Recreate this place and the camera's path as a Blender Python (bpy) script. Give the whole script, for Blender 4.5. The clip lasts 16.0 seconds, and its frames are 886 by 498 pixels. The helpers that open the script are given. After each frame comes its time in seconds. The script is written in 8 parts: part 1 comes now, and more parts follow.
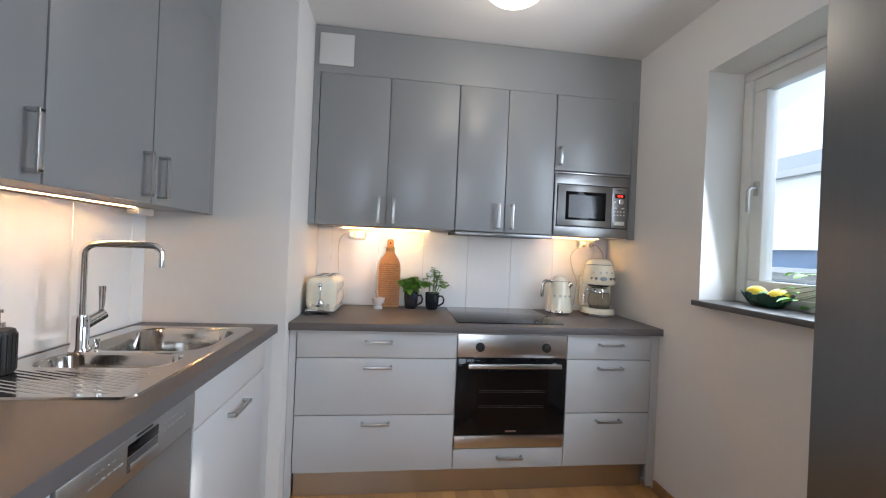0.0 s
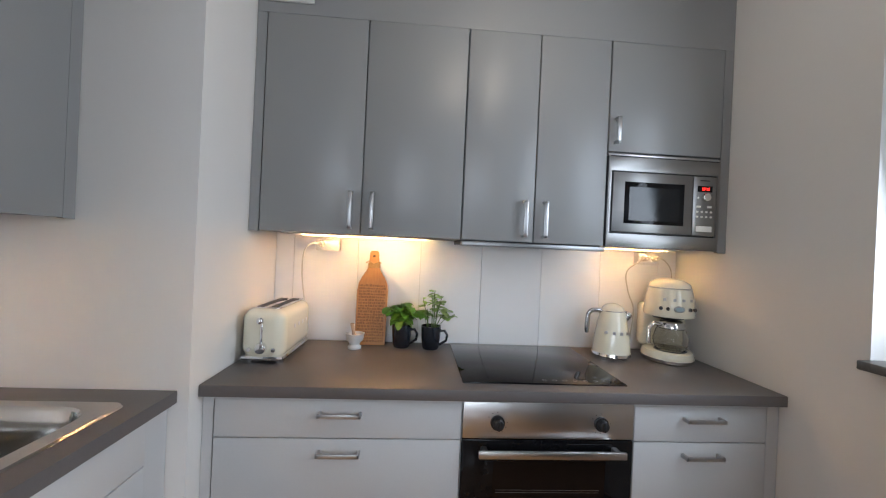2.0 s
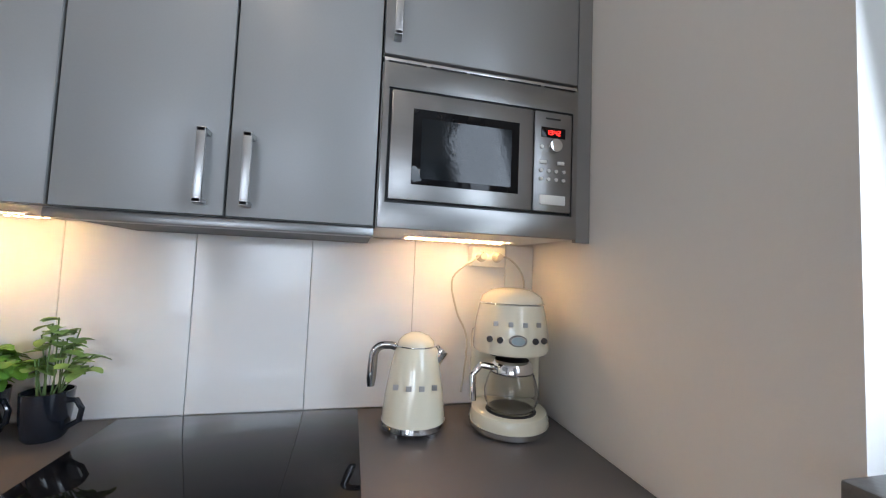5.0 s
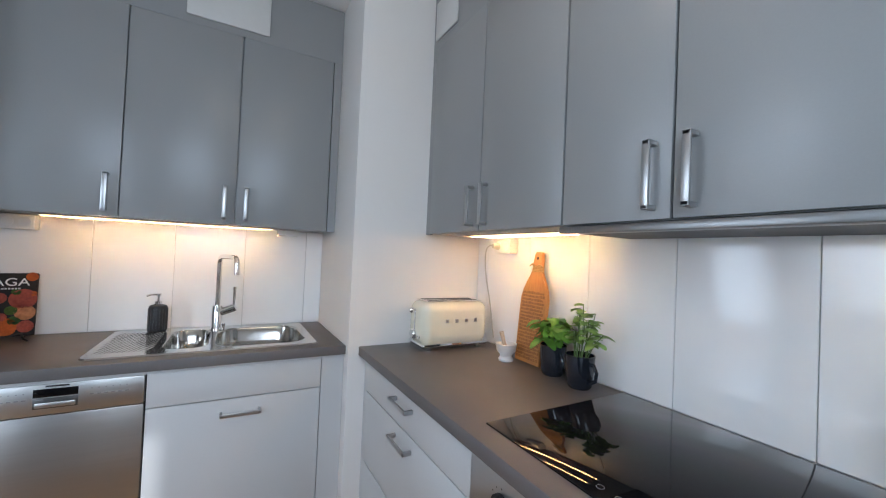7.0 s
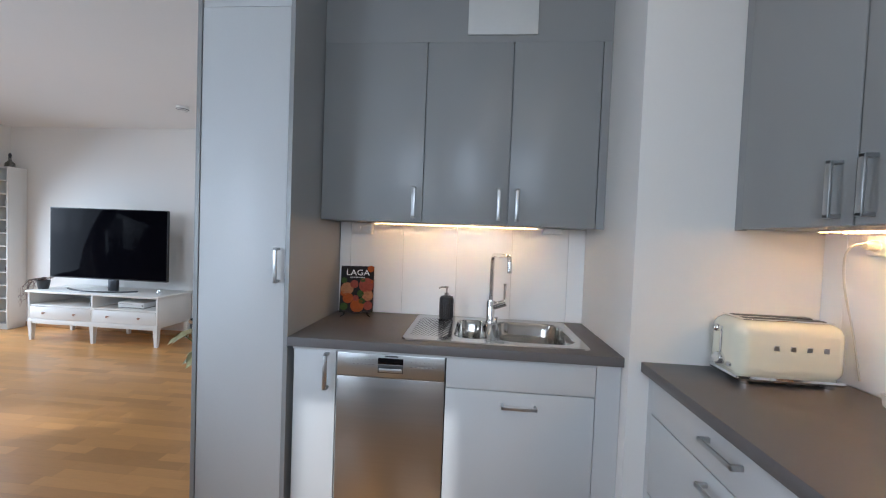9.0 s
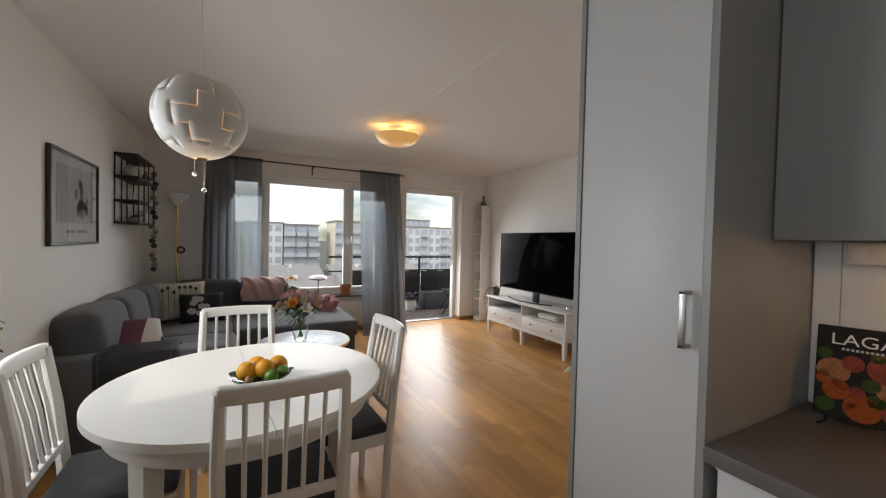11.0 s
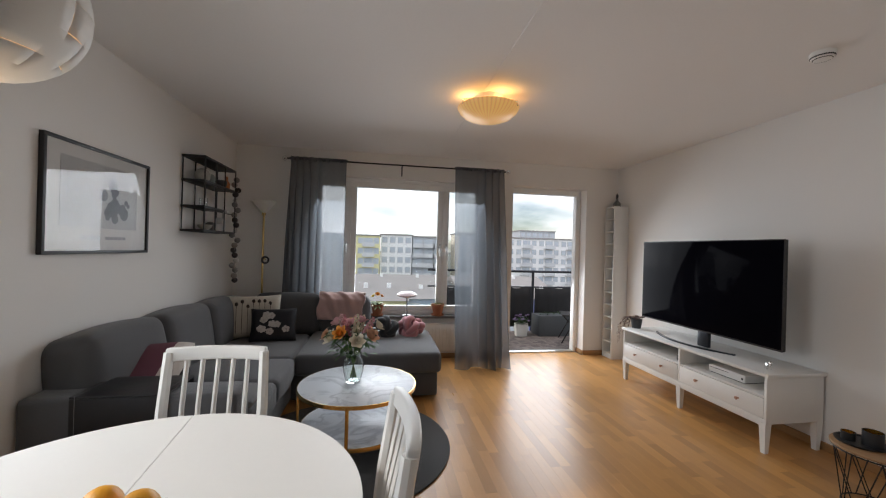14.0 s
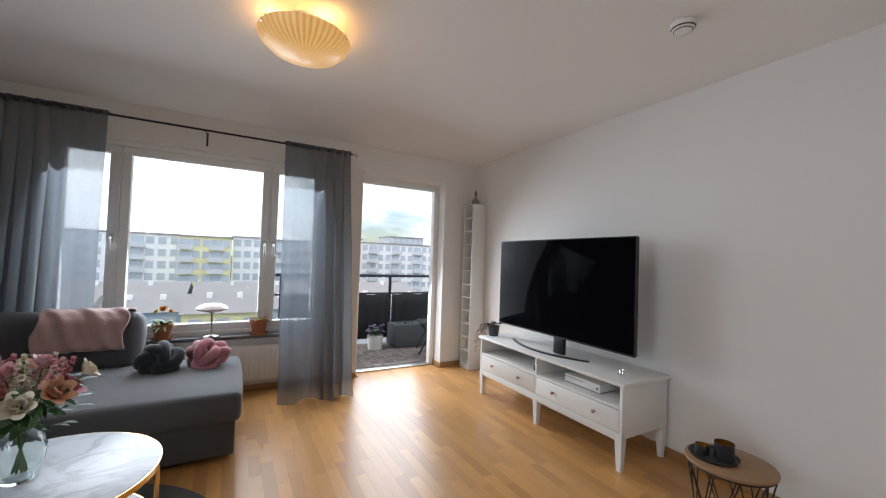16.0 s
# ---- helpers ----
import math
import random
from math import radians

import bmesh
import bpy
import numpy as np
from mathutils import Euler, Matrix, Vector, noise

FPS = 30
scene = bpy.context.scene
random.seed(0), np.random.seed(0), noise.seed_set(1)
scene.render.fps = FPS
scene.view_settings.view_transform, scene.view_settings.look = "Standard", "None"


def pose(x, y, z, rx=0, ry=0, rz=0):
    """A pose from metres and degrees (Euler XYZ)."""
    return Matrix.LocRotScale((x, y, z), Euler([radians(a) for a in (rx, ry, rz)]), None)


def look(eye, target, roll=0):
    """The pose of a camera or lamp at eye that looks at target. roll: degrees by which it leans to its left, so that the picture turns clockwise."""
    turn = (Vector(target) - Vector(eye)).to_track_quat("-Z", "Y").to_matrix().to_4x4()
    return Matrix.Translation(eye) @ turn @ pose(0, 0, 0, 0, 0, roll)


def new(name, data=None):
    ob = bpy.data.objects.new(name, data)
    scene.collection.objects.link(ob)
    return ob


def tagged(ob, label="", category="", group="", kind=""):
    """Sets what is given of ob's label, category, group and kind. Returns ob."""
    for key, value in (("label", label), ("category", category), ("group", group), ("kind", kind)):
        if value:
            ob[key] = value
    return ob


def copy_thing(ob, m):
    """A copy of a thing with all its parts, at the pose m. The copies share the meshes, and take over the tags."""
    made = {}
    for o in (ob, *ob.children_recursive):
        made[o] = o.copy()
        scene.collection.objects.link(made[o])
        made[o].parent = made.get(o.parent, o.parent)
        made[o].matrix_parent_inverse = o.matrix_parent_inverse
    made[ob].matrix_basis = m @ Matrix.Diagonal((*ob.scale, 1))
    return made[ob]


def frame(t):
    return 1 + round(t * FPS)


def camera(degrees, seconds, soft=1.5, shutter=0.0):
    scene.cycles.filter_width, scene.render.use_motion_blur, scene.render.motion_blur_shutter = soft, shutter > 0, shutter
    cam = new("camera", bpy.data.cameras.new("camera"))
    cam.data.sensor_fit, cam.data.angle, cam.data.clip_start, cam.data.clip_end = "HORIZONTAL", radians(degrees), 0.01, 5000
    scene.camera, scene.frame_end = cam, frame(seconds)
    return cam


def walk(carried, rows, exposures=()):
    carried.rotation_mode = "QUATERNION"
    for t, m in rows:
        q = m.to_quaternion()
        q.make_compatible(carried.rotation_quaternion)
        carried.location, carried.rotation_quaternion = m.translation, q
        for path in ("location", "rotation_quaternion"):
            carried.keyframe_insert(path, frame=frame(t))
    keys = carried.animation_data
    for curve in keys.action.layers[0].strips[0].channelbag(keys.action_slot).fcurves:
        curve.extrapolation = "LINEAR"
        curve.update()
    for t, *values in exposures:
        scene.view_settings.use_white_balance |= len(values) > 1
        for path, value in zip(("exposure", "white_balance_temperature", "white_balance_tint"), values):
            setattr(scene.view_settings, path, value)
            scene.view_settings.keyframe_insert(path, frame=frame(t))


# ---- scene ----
cam = camera(99.2, 16.0, soft=1.15)
PATH = [
    (0, (-0.014, 0.057, 1.29), (0.227, 2.043, 1.289), 2.5),
    (0.5, (0.011, 0.248, 1.296), (0.068, 2.247, 1.29), 2.6),
    (1, (0.075, 0.424, 1.316), (0.003, 2.423, 1.303), 2.5),
    (1.5, (0.129, 0.585, 1.351), (0.084, 2.585, 1.342), 2.6),
    (2, (0.143, 0.734, 1.362), (0.278, 2.729, 1.36), 2.6),
    (2.5, (0.137, 0.895, 1.38), (0.67, 2.822, 1.415), 2.6),
    (3, (0.211, 1.013, 1.381), (1.129, 2.789, 1.445), 2.4),
    (3.2, (0.259, 1.061, 1.398), (1.276, 2.782, 1.452), 2.3),
    (5.3, (0.952, 1.453, 1.305), (1.076, 3.446, 1.407), 2.7),
    (5.5, (0.988, 1.473, 1.314), (0.833, 3.466, 1.368), 3.0),
    (6, (1.012, 1.51, 1.303), (0.23, 3.35, 1.347), 2.7),
    (6.5, (1.038, 1.504, 1.309), (-0.273, 3.014, 1.342), 2.6),
    (7, (1.068, 1.468, 1.306), (-0.677, 2.445, 1.341), 2.5),
    (7.5, (1.083, 1.445, 1.307), (-0.849, 1.962, 1.339), 2.4),
    (8, (1.055, 1.43, 1.301), (-0.933, 1.648, 1.322), 2.4),
    (8.5, (1.02, 1.395, 1.31), (-0.979, 1.439, 1.301), 2.3),
    (9, (0.932, 1.326, 1.335), (-1.06, 1.16, 1.274), 2.2),
    (9.5, (0.794, 1.298, 1.351), (-1.126, 0.747, 1.262), 2.0),
    (10, (0.667, 1.282, 1.379), (-1.017, 0.205, 1.304), 2.1),
    (10.2, (0.621, 1.254, 1.382), (-0.932, -0.004, 1.309), 2.0),
    (12.3, (0.185, 0.654, 1.372), (-0.003, -1.337, 1.369), 1.3),
    (12.5, (0.167, 0.599, 1.376), (0.009, -1.395, 1.372), 1.4),
    (13, (0.094, 0.449, 1.362), (-0.079, -1.544, 1.357), 1.4),
    (13.5, (-0.069, 0.296, 1.378), (-0.311, -1.689, 1.375), 1.5),
    (14, (-0.207, 0.117, 1.373), (-0.537, -1.856, 1.374), 1.6),
    (14.5, (-0.356, -0.109, 1.383), (-0.745, -2.071, 1.389), 1.6),
    (15, (-0.514, -0.307, 1.357), (-0.978, -2.253, 1.371), 1.7),
    (15.5, (-0.66, -0.442, 1.325), (-1.323, -2.329, 1.348), 1.8),
    (16, (-0.704, -0.558, 1.313), (-1.673, -2.307, 1.367), 2.0),
]
EXPOSURES = [(0.0, 0.6, 5850, 10), (1.0, 0.52, 5850, 10), (2.5, 0.45, 5950, 10), (3.2, 0.45, 5950, 10), (5.5, 0.62, 5650, 9), (6.5, 0.5, 5500, 8), (7.5, 0.55, 5600, 8),
             (8.5, 0.47, 5550, 8), (9.0, 0.4, 5550, 8), (10.2, 0.0, 6200, 10), (12.3, -0.58, 7550, 14), (13.5, -0.46, 7150, 13), (14.5, -0.19, 6350, 12), (15.0, -0.07, 6350, 12), (16.0, -0.02, 6250, 11)]
walk(cam, [(t, look(eye, target, roll)) for t, eye, target, roll in PATH], EXPOSURES)

# ---- plan (metres) ----
EAST, WEST, SINK_WALL = 1.46, -3.41, -1.16
BACK, PIER, WIN_WALL, HALL = 2.58, 1.92, -4.59, 0.10
CEIL, PIER_X = 2.53, -0.525


# ---- world, sun, large lights ----
world = bpy.data.worlds.new("world")
scene.world = world
world.use_nodes = True
wt = world.node_tree
wn = wt.nodes
wn.clear()
w_out = wn.new("ShaderNodeOutputWorld")
w_bg = wn.new("ShaderNodeBackground")
w_sky = wn.new("ShaderNodeTexSky")
w_sky.sky_type, w_sky.sun_disc = "NISHITA", False
w_sky.sun_elevation, w_sky.sun_rotation = radians(32), radians(81)
w_co = wn.new("ShaderNodeTexCoord")
w_map = wn.new("ShaderNodeMapping")
w_map.inputs["Scale"].default_value = (1.0, 1.0, 3.2)
w_noise = wn.new("ShaderNodeTexNoise")
w_noise.inputs["Scale"].default_value, w_noise.inputs["Detail"].default_value = 2.2, 7.0
w_ramp = wn.new("ShaderNodeValToRGB")
w_ramp.color_ramp.elements[0].position, w_ramp.color_ramp.elements[1].position = 0.34, 0.60
w_mix = wn.new("ShaderNodeMix")
w_mix.data_type = "RGBA"
w_mix.inputs["B"].default_value = (16.5, 16.8, 17.5, 1)
wt.links.new(w_co.outputs["Generated"], w_map.inputs["Vector"])
wt.links.new(w_map.outputs["Vector"], w_noise.inputs["Vector"])
wt.links.new(w_noise.outputs["Fac"], w_ramp.inputs["Fac"])
wt.links.new(w_ramp.outputs["Color"], w_mix.inputs["Factor"])
wt.links.new(w_sky.outputs["Color"], w_mix.inputs["A"])
wt.links.new(w_mix.outputs["Result"], w_bg.inputs["Color"])
wt.links.new(w_bg.outputs["Background"], w_out.inputs["Surface"])
w_bg.inputs["Strength"].default_value = 0.15


def lamp(name, kind, place, target, power, colour, size=(0.1, 0.1), spread=180):
    data = bpy.data.lights.new(name, kind)
    data.energy, data.color = power, colour
    if kind == "AREA":
        data.shape, data.size, data.size_y, data.spread = "RECTANGLE", size[0], size[1], radians(spread)
    elif kind == "POINT":
        data.shadow_soft_size = size[0]
    ob = new(name, data)
    ob.matrix_world = look(place, target)
    return ob


sun = lamp("sun", "SUN", (9, 6, 10), (0, 0, 0), 1.5, (1.0, 0.94, 0.85))
sun.data.angle = radians(1.4)
sun.matrix_world = look((10.0, 1.5, 6.4), (0, 0, 0))
SKY_COL = (0.86, 0.93, 1.0)
lamp("daylight_south_window", "AREA", (-0.45, -4.64, 1.38), (-0.45, -2.6, 0.35), 42, SKY_COL, (2.0, 1.55), 140)
lamp("daylight_balcony_door", "AREA", (-2.43, -4.70, 1.15), (-2.43, -2.7, 0.1), 25, SKY_COL, (0.9, 2.05), 140)
lamp("daylight_dining_window", "AREA", (1.62, -1.0, 1.42), (-0.6, -1.0, 0.35), 20, SKY_COL, (0.9, 1.35), 145)
lamp("daylight_kitchen_window", "AREA", (1.50, 1.29, 1.65), (-0.6, 1.20, 1.15), 9, SKY_COL, (0.78, 0.95), 178)


# ---- mesh helpers ----
def box(bm, a, b, bevel=0.0, seg=2, m=None):
    """A block from corner a to corner b, with rounded edges."""
    r = bmesh.ops.create_cube(bm, size=1.0)
    vs = r["verts"]
    for v in vs:
        v.co = Vector([a[i] + (v.co[i] + 0.5) * (b[i] - a[i]) for i in range(3)])
    if bevel:
        es = list({e for v in vs for e in v.link_edges})
        out = bmesh.ops.bevel(bm, geom=es, offset=bevel, segments=seg, affect="EDGES", profile=0.5)
        vs = list({v for f in out["faces"] for v in f.verts} | {v for v in vs if v.is_valid})
    if m is not None:
        bmesh.ops.transform(bm, matrix=m, verts=vs)
    return vs


def ring_block(a, b, c, d, z0, z1, bevel=0.0):
    """A flat slab from corner a to b with a hole from c to d, all in one piece."""
    bm = bmesh.new()
    out = ((a[0], a[1]), (b[0], a[1]), (b[0], b[1]), (a[0], b[1]))
    hole = ((c[0], c[1]), (d[0], c[1]), (d[0], d[1]), (c[0], d[1]))
    lo, li, ho, hi = [[bm.verts.new((x, y, z)) for x, y in ring] for z, ring in ((z0, out), (z0, hole), (z1, out), (z1, hole))]
    for k in range(4):
        n = (k + 1) % 4
        for q in ((ho[k], ho[n], hi[n], hi[k]), (lo[n], lo[k], li[k], li[n]), (lo[k], lo[n], ho[n], ho[k]), (hi[k], hi[n], li[n], li[k])):
            bm.faces.new(q)
    if bevel:
        es = [e for e in bm.edges if all(v in ho for v in e.verts)]
        bmesh.ops.bevel(bm, geom=es, offset=bevel, segments=2, affect="EDGES", profile=0.5)
    return bm


def cyl(bm, c, r, h, seg=24, r2=None, m=None, bevel=0.0):
    """An upright cylinder or cone: base centre c, base radius r, top radius r2."""
    out = bmesh.ops.create_cone(bm, cap_ends=True, segments=seg, radius1=r, radius2=r if r2 is None else r2, depth=h)
    vs = out["verts"]
    bmesh.ops.translate(bm, vec=(c[0], c[1], c[2] + h / 2), verts=vs)
    if bevel:
        es = [e for e in {e for v in vs for e in v.link_edges} if abs(e.verts[0].co.z - e.verts[1].co.z) < 1e-6]
        o = bmesh.ops.bevel(bm, geom=es, offset=bevel, segments=2, affect="EDGES", profile=0.5)
        vs = list({v for f in o["faces"] for v in f.verts} | {v for v in vs if v.is_valid})
    if m is not None:
        bmesh.ops.transform(bm, matrix=m, verts=vs)
    return vs


def ball(bm, c, r, scale=(1, 1, 1), seg=16, rings=10):
    out = bmesh.ops.create_uvsphere(bm, u_segments=seg, v_segments=rings, radius=r)
    for v in out["verts"]:
        v.co = Vector((v.co.x * scale[0] + c[0], v.co.y * scale[1] + c[1], v.co.z * scale[2] + c[2]))
    return out["verts"]


def lathe(bm, prof, c=(0, 0, 0), seg=32, squash=1.0, m=None):
    """A turned body: profile rows of (radius, height), open or closed at the axis."""
    rings, made = [], []
    for r, z in prof:
        if r < 1e-5:
            ring = [bm.verts.new((c[0], c[1], c[2] + z))]
        else:
            ring = [bm.verts.new((c[0] + r * math.cos(2 * math.pi * i / seg), c[1] + r * squash * math.sin(2 * math.pi * i / seg), c[2] + z)) for i in range(seg)]
        rings.append(ring)
        made += ring
    for lo, hi in zip(rings, rings[1:]):
        for i in range(seg):
            j = (i + 1) % seg
            if len(lo) == 1 and len(hi) == 1:
                continue
            if len(lo) == 1:
                bm.faces.new((lo[0], hi[j], hi[i]))
            elif len(hi) == 1:
                bm.faces.new((lo[i], lo[j], hi[0]))
            else:
                bm.faces.new((lo[i], lo[j], hi[j], hi[i]))
    if m is not None:
        bmesh.ops.transform(bm, matrix=m, verts=made)
    return made


def tube(bm, pts, r, seg=8, closed=False, flat=1.0):
    """A bent round bar through the points."""
    pts = [Vector(p) for p in pts]
    n = len(pts)
    rings, side = [], None
    for i, p in enumerate(pts):
        a = pts[(i - 1) % n] if closed or i > 0 else p
        b = pts[(i + 1) % n] if closed or i < n - 1 else p
        d = (b - a).normalized()
        if side is None:
            side = d.orthogonal().normalized()
        side = (side - d * side.dot(d))
        side = side.normalized() if side.length > 1e-6 else d.orthogonal().normalized()
        up = d.cross(side)
        rr = r[i] if isinstance(r, (list, tuple)) else r
        rings.append([bm.verts.new(p + side * math.cos(2 * math.pi * k / seg) * rr + up * math.sin(2 * math.pi * k / seg) * rr * flat) for k in range(seg)])
    pairs = list(zip(rings, rings[1:])) + ([(rings[-1], rings[0])] if closed else [])
    for lo, hi in pairs:
        for k in range(seg):
            j = (k + 1) % seg
            bm.faces.new((lo[k], lo[j], hi[j], hi[k]))
    if not closed:
        bm.faces.new(rings[0][::-1])
        bm.faces.new(rings[-1])


def arc(c, r, a0, a1, n=8, plane="xz"):
    out = []
    for i in range(n + 1):
        a = radians(a0 + (a1 - a0) * i / n)
        u, v = r * math.cos(a), r * math.sin(a)
        out.append({"xz": (c[0] + u, c[1], c[2] + v), "yz": (c[0], c[1] + u, c[2] + v), "xy": (c[0] + u, c[1] + v, c[2])}[plane])
    return out


def slab(bm, outline, z0, z1):
    """A flat prism over a closed outline of (x, y)."""
    lo = [bm.verts.new((x, y, z0)) for x, y in outline]
    hi = [bm.verts.new((x, y, z1)) for x, y in outline]
    n = len(outline)
    bm.faces.new(lo[::-1])
    bm.faces.new(hi)
    for i in range(n):
        bm.faces.new((lo[i], lo[(i + 1) % n], hi[(i + 1) % n], hi[i]))
    return lo + hi


def mesh_of(name, bm, material, smooth=40):
    bmesh.ops.recalc_face_normals(bm, faces=bm.faces[:])
    me = bpy.data.meshes.new(name)
    bm.to_mesh(me)
    bm.free()
    me.materials.append(material)
    if smooth:
        me.shade_smooth()
        me.set_sharp_from_angle(angle=radians(smooth))
    return me


def thing(name, label, category, at=(0, 0, 0), rz=0.0, group="", kind=""):
    ob = new(name)
    ob.empty_display_size = 0.05
    ob.matrix_world = pose(*at, 0, 0, rz)
    return tagged(ob, label, category, group, kind)


def part(name, bm, material, parent, label="", smooth=40):
    ob = new(name, mesh_of(name, bm, material, smooth))
    ob.parent = parent
    if label:
        tagged(ob, label)
    return ob


def solid(name, bm, material, label, category, at=(0, 0, 0), rz=0.0, group="", kind="", smooth=40):
    ob = new(name, mesh_of(name, bm, material, smooth))
    ob.matrix_world = pose(*at, 0, 0, rz)
    return tagged(ob, label, category, group, kind)


def bmnew(*boxes, bevel=0.0):
    bm = bmesh.new()
    for a, b in boxes:
        box(bm, a, b, bevel)
    return bm


# ---- materials ----
def surf(name, base, rough=0.5, metal=0.0, grain=(60, 0.06), stain=(3, 0.05), bump=(120, 0.05), stretch=(1, 1, 1), spec=0.5, coat=0.0,
         island=0.0, alpha=1.0, sheen=0.0, rough_var=0.06, transmission=0.0, subsurface=0.0, per_object=False):
    """A painted, woven or metal surface: base colour with grain and stains at real size, uneven gloss and fine relief."""
    m = bpy.data.materials.new(name)
    m.use_nodes = True
    nt = m.node_tree
    n, ln = nt.nodes, nt.links
    b = n["Principled BSDF"]
    co = n.new("ShaderNodeTexCoord")
    mp = n.new("ShaderNodeMapping")
    mp.inputs["Scale"].default_value = stretch
    if per_object:
        oi, ad = n.new("ShaderNodeObjectInfo"), n.new("ShaderNodeVectorMath")
        ad.operation = "MULTIPLY_ADD"
        ad.inputs[1].default_value = (37.0, 53.0, 11.0)
        ln.new(oi.outputs["Random"], ad.inputs[0])
        ln.new(co.outputs["Object"], ad.inputs[2])
        ln.new(ad.outputs[0], mp.inputs["Vector"])
    else:
        ln.new(co.outputs["Object"], mp.inputs["Vector"])

    def noise_tex(scale, detail=4.0):
        t = n.new("ShaderNodeTexNoise")
        t.inputs["Scale"].default_value, t.inputs["Detail"].default_value = scale, detail
        ln.new(mp.outputs["Vector"], t.inputs["Vector"])
        return t.outputs["Fac"]

    def math_node(op, x, y):
        t = n.new("ShaderNodeMath")
        t.operation = op
        for i, v in enumerate((x, y)):
            if isinstance(v, (int, float)):
                t.inputs[i].default_value = v
            else:
                ln.new(v, t.inputs[i])
        return t.outputs[0]

    g, s = noise_tex(grain[0]), noise_tex(stain[0], 2.0)
    f = math_node("ADD", math_node("MULTIPLY", math_node("SUBTRACT", g, 0.5), 2 * grain[1]), math_node("MULTIPLY", math_node("SUBTRACT", s, 0.5), 2 * stain[1]))
    if island:
        geo = n.new("ShaderNodeObjectInfo" if per_object else "ShaderNodeNewGeometry")
        rnd = geo.outputs["Random"] if per_object else geo.outputs["Random Per Island"]
        f = math_node("ADD", f, math_node("MULTIPLY", math_node("SUBTRACT", rnd, 0.5), 2 * island))
    f = math_node("ADD", f, 1.0)
    mixc = n.new("ShaderNodeVectorMath")
    mixc.operation = "SCALE"
    mixc.inputs[0].default_value = base
    ln.new(f, mixc.inputs["Scale"])
    ln.new(mixc.outputs[0], b.inputs["Base Color"])
    b.inputs["Roughness"].default_value = rough
    if rough_var:
        ln.new(math_node("ADD", math_node("MULTIPLY", math_node("SUBTRACT", s, 0.5), 2 * rough_var), rough), b.inputs["Roughness"])
    b.inputs["Metallic"].default_value = metal
    b.inputs["Specular IOR Level"].default_value = spec
    b.inputs["Coat Weight"].default_value = coat
    b.inputs["Alpha"].default_value = alpha
    b.inputs["Sheen Weight"].default_value = sheen
    b.inputs["Transmission Weight"].default_value = transmission
    b.inputs["Subsurface Weight"].default_value = subsurface
    if bump[1]:
        bp = n.new("ShaderNodeBump")
        bp.inputs["Strength"].default_value, bp.inputs["Distance"].default_value = bump[1], 0.004
        ln.new(noise_tex(bump[0]), bp.inputs["Height"])
        ln.new(bp.outputs["Normal"], b.inputs["Normal"])
    return m


def glow(name, colour, strength):
    m = bpy.data.materials.new(name)
    m.use_nodes = True
    b = m.node_tree.nodes["Principled BSDF"]
    b.inputs["Base Color"].default_value = (*colour, 1)
    b.inputs["Emission Color"].default_value = (*colour, 1)
    b.inputs["Emission Strength"].default_value = strength
    return m


def clear_pane(name, tint=(0.96, 0.98, 0.98), gloss=0.5):
    """Thin window glass: clear, with a mirror gloss that grows towards the edge-on view."""
    m = bpy.data.materials.new(name)
    m.use_nodes = True
    nt = m.node_tree
    n, ln = nt.nodes, nt.links
    n.clear()
    o, mx = n.new("ShaderNodeOutputMaterial"), n.new("ShaderNodeMixShader")
    tr, gl, fr = n.new("ShaderNodeBsdfTransparent"), n.new("ShaderNodeBsdfGlossy"), n.new("ShaderNodeLayerWeight")
    tr.inputs["Color"].default_value = (*tint, 1)
    gl.inputs["Roughness"].default_value = 0.01
    pw, ml = n.new("ShaderNodeMath"), n.new("ShaderNodeMath")
    pw.operation, ml.operation = "POWER", "MULTIPLY_ADD"
    pw.inputs[1].default_value, ml.inputs[1].default_value, ml.inputs[2].default_value = 4.0, gloss * 0.6, 0.02
    ln.new(fr.outputs["Facing"], pw.inputs[0])
    ln.new(pw.outputs[0], ml.inputs[0])
    ln.new(ml.outputs[0], mx.inputs[0])
    ln.new(tr.outputs[0], mx.inputs[1])
    ln.new(gl.outputs[0], mx.inputs[2])
    ln.new(mx.outputs[0], o.inputs["Surface"])
    return m


def glassware(name, tint=(0.95, 0.97, 0.96), ior=1.45, rough=0.0):
    m = bpy.data.materials.new(name)
    m.use_nodes = True
    b = m.node_tree.nodes["Principled BSDF"]
    b.inputs["Base Color"].default_value = (*tint, 1)
    b.inputs["Transmission Weight"].default_value, b.inputs["Roughness"].default_value, b.inputs["IOR"].default_value = 1.0, rough, ior
    return m


WALL = surf("wall_paint", (0.78, 0.76, 0.73), 0.75, grain=(90, 0.012), stain=(1.2, 0.02), bump=(260, 0.06))
CEILING = surf("ceiling_paint", (0.80, 0.78, 0.76), 0.85, grain=(70, 0.02), stain=(0.9, 0.025), bump=(180, 0.12))
WHITE_TRIM = surf("white_lacquer", (0.80, 0.80, 0.78), 0.35, grain=(40, 0.015), stain=(4, 0.02), bump=(90, 0.02))
GREY_DOOR = surf("grey_front", (0.275, 0.28, 0.28), 0.33, grain=(200, 0.03), stain=(2.5, 0.03), bump=(400, 0.05))
GREY_LOW = surf("light_grey_front", (0.55, 0.56, 0.565), 0.42, grain=(200, 0.03), stain=(2.5, 0.03), bump=(400, 0.05))
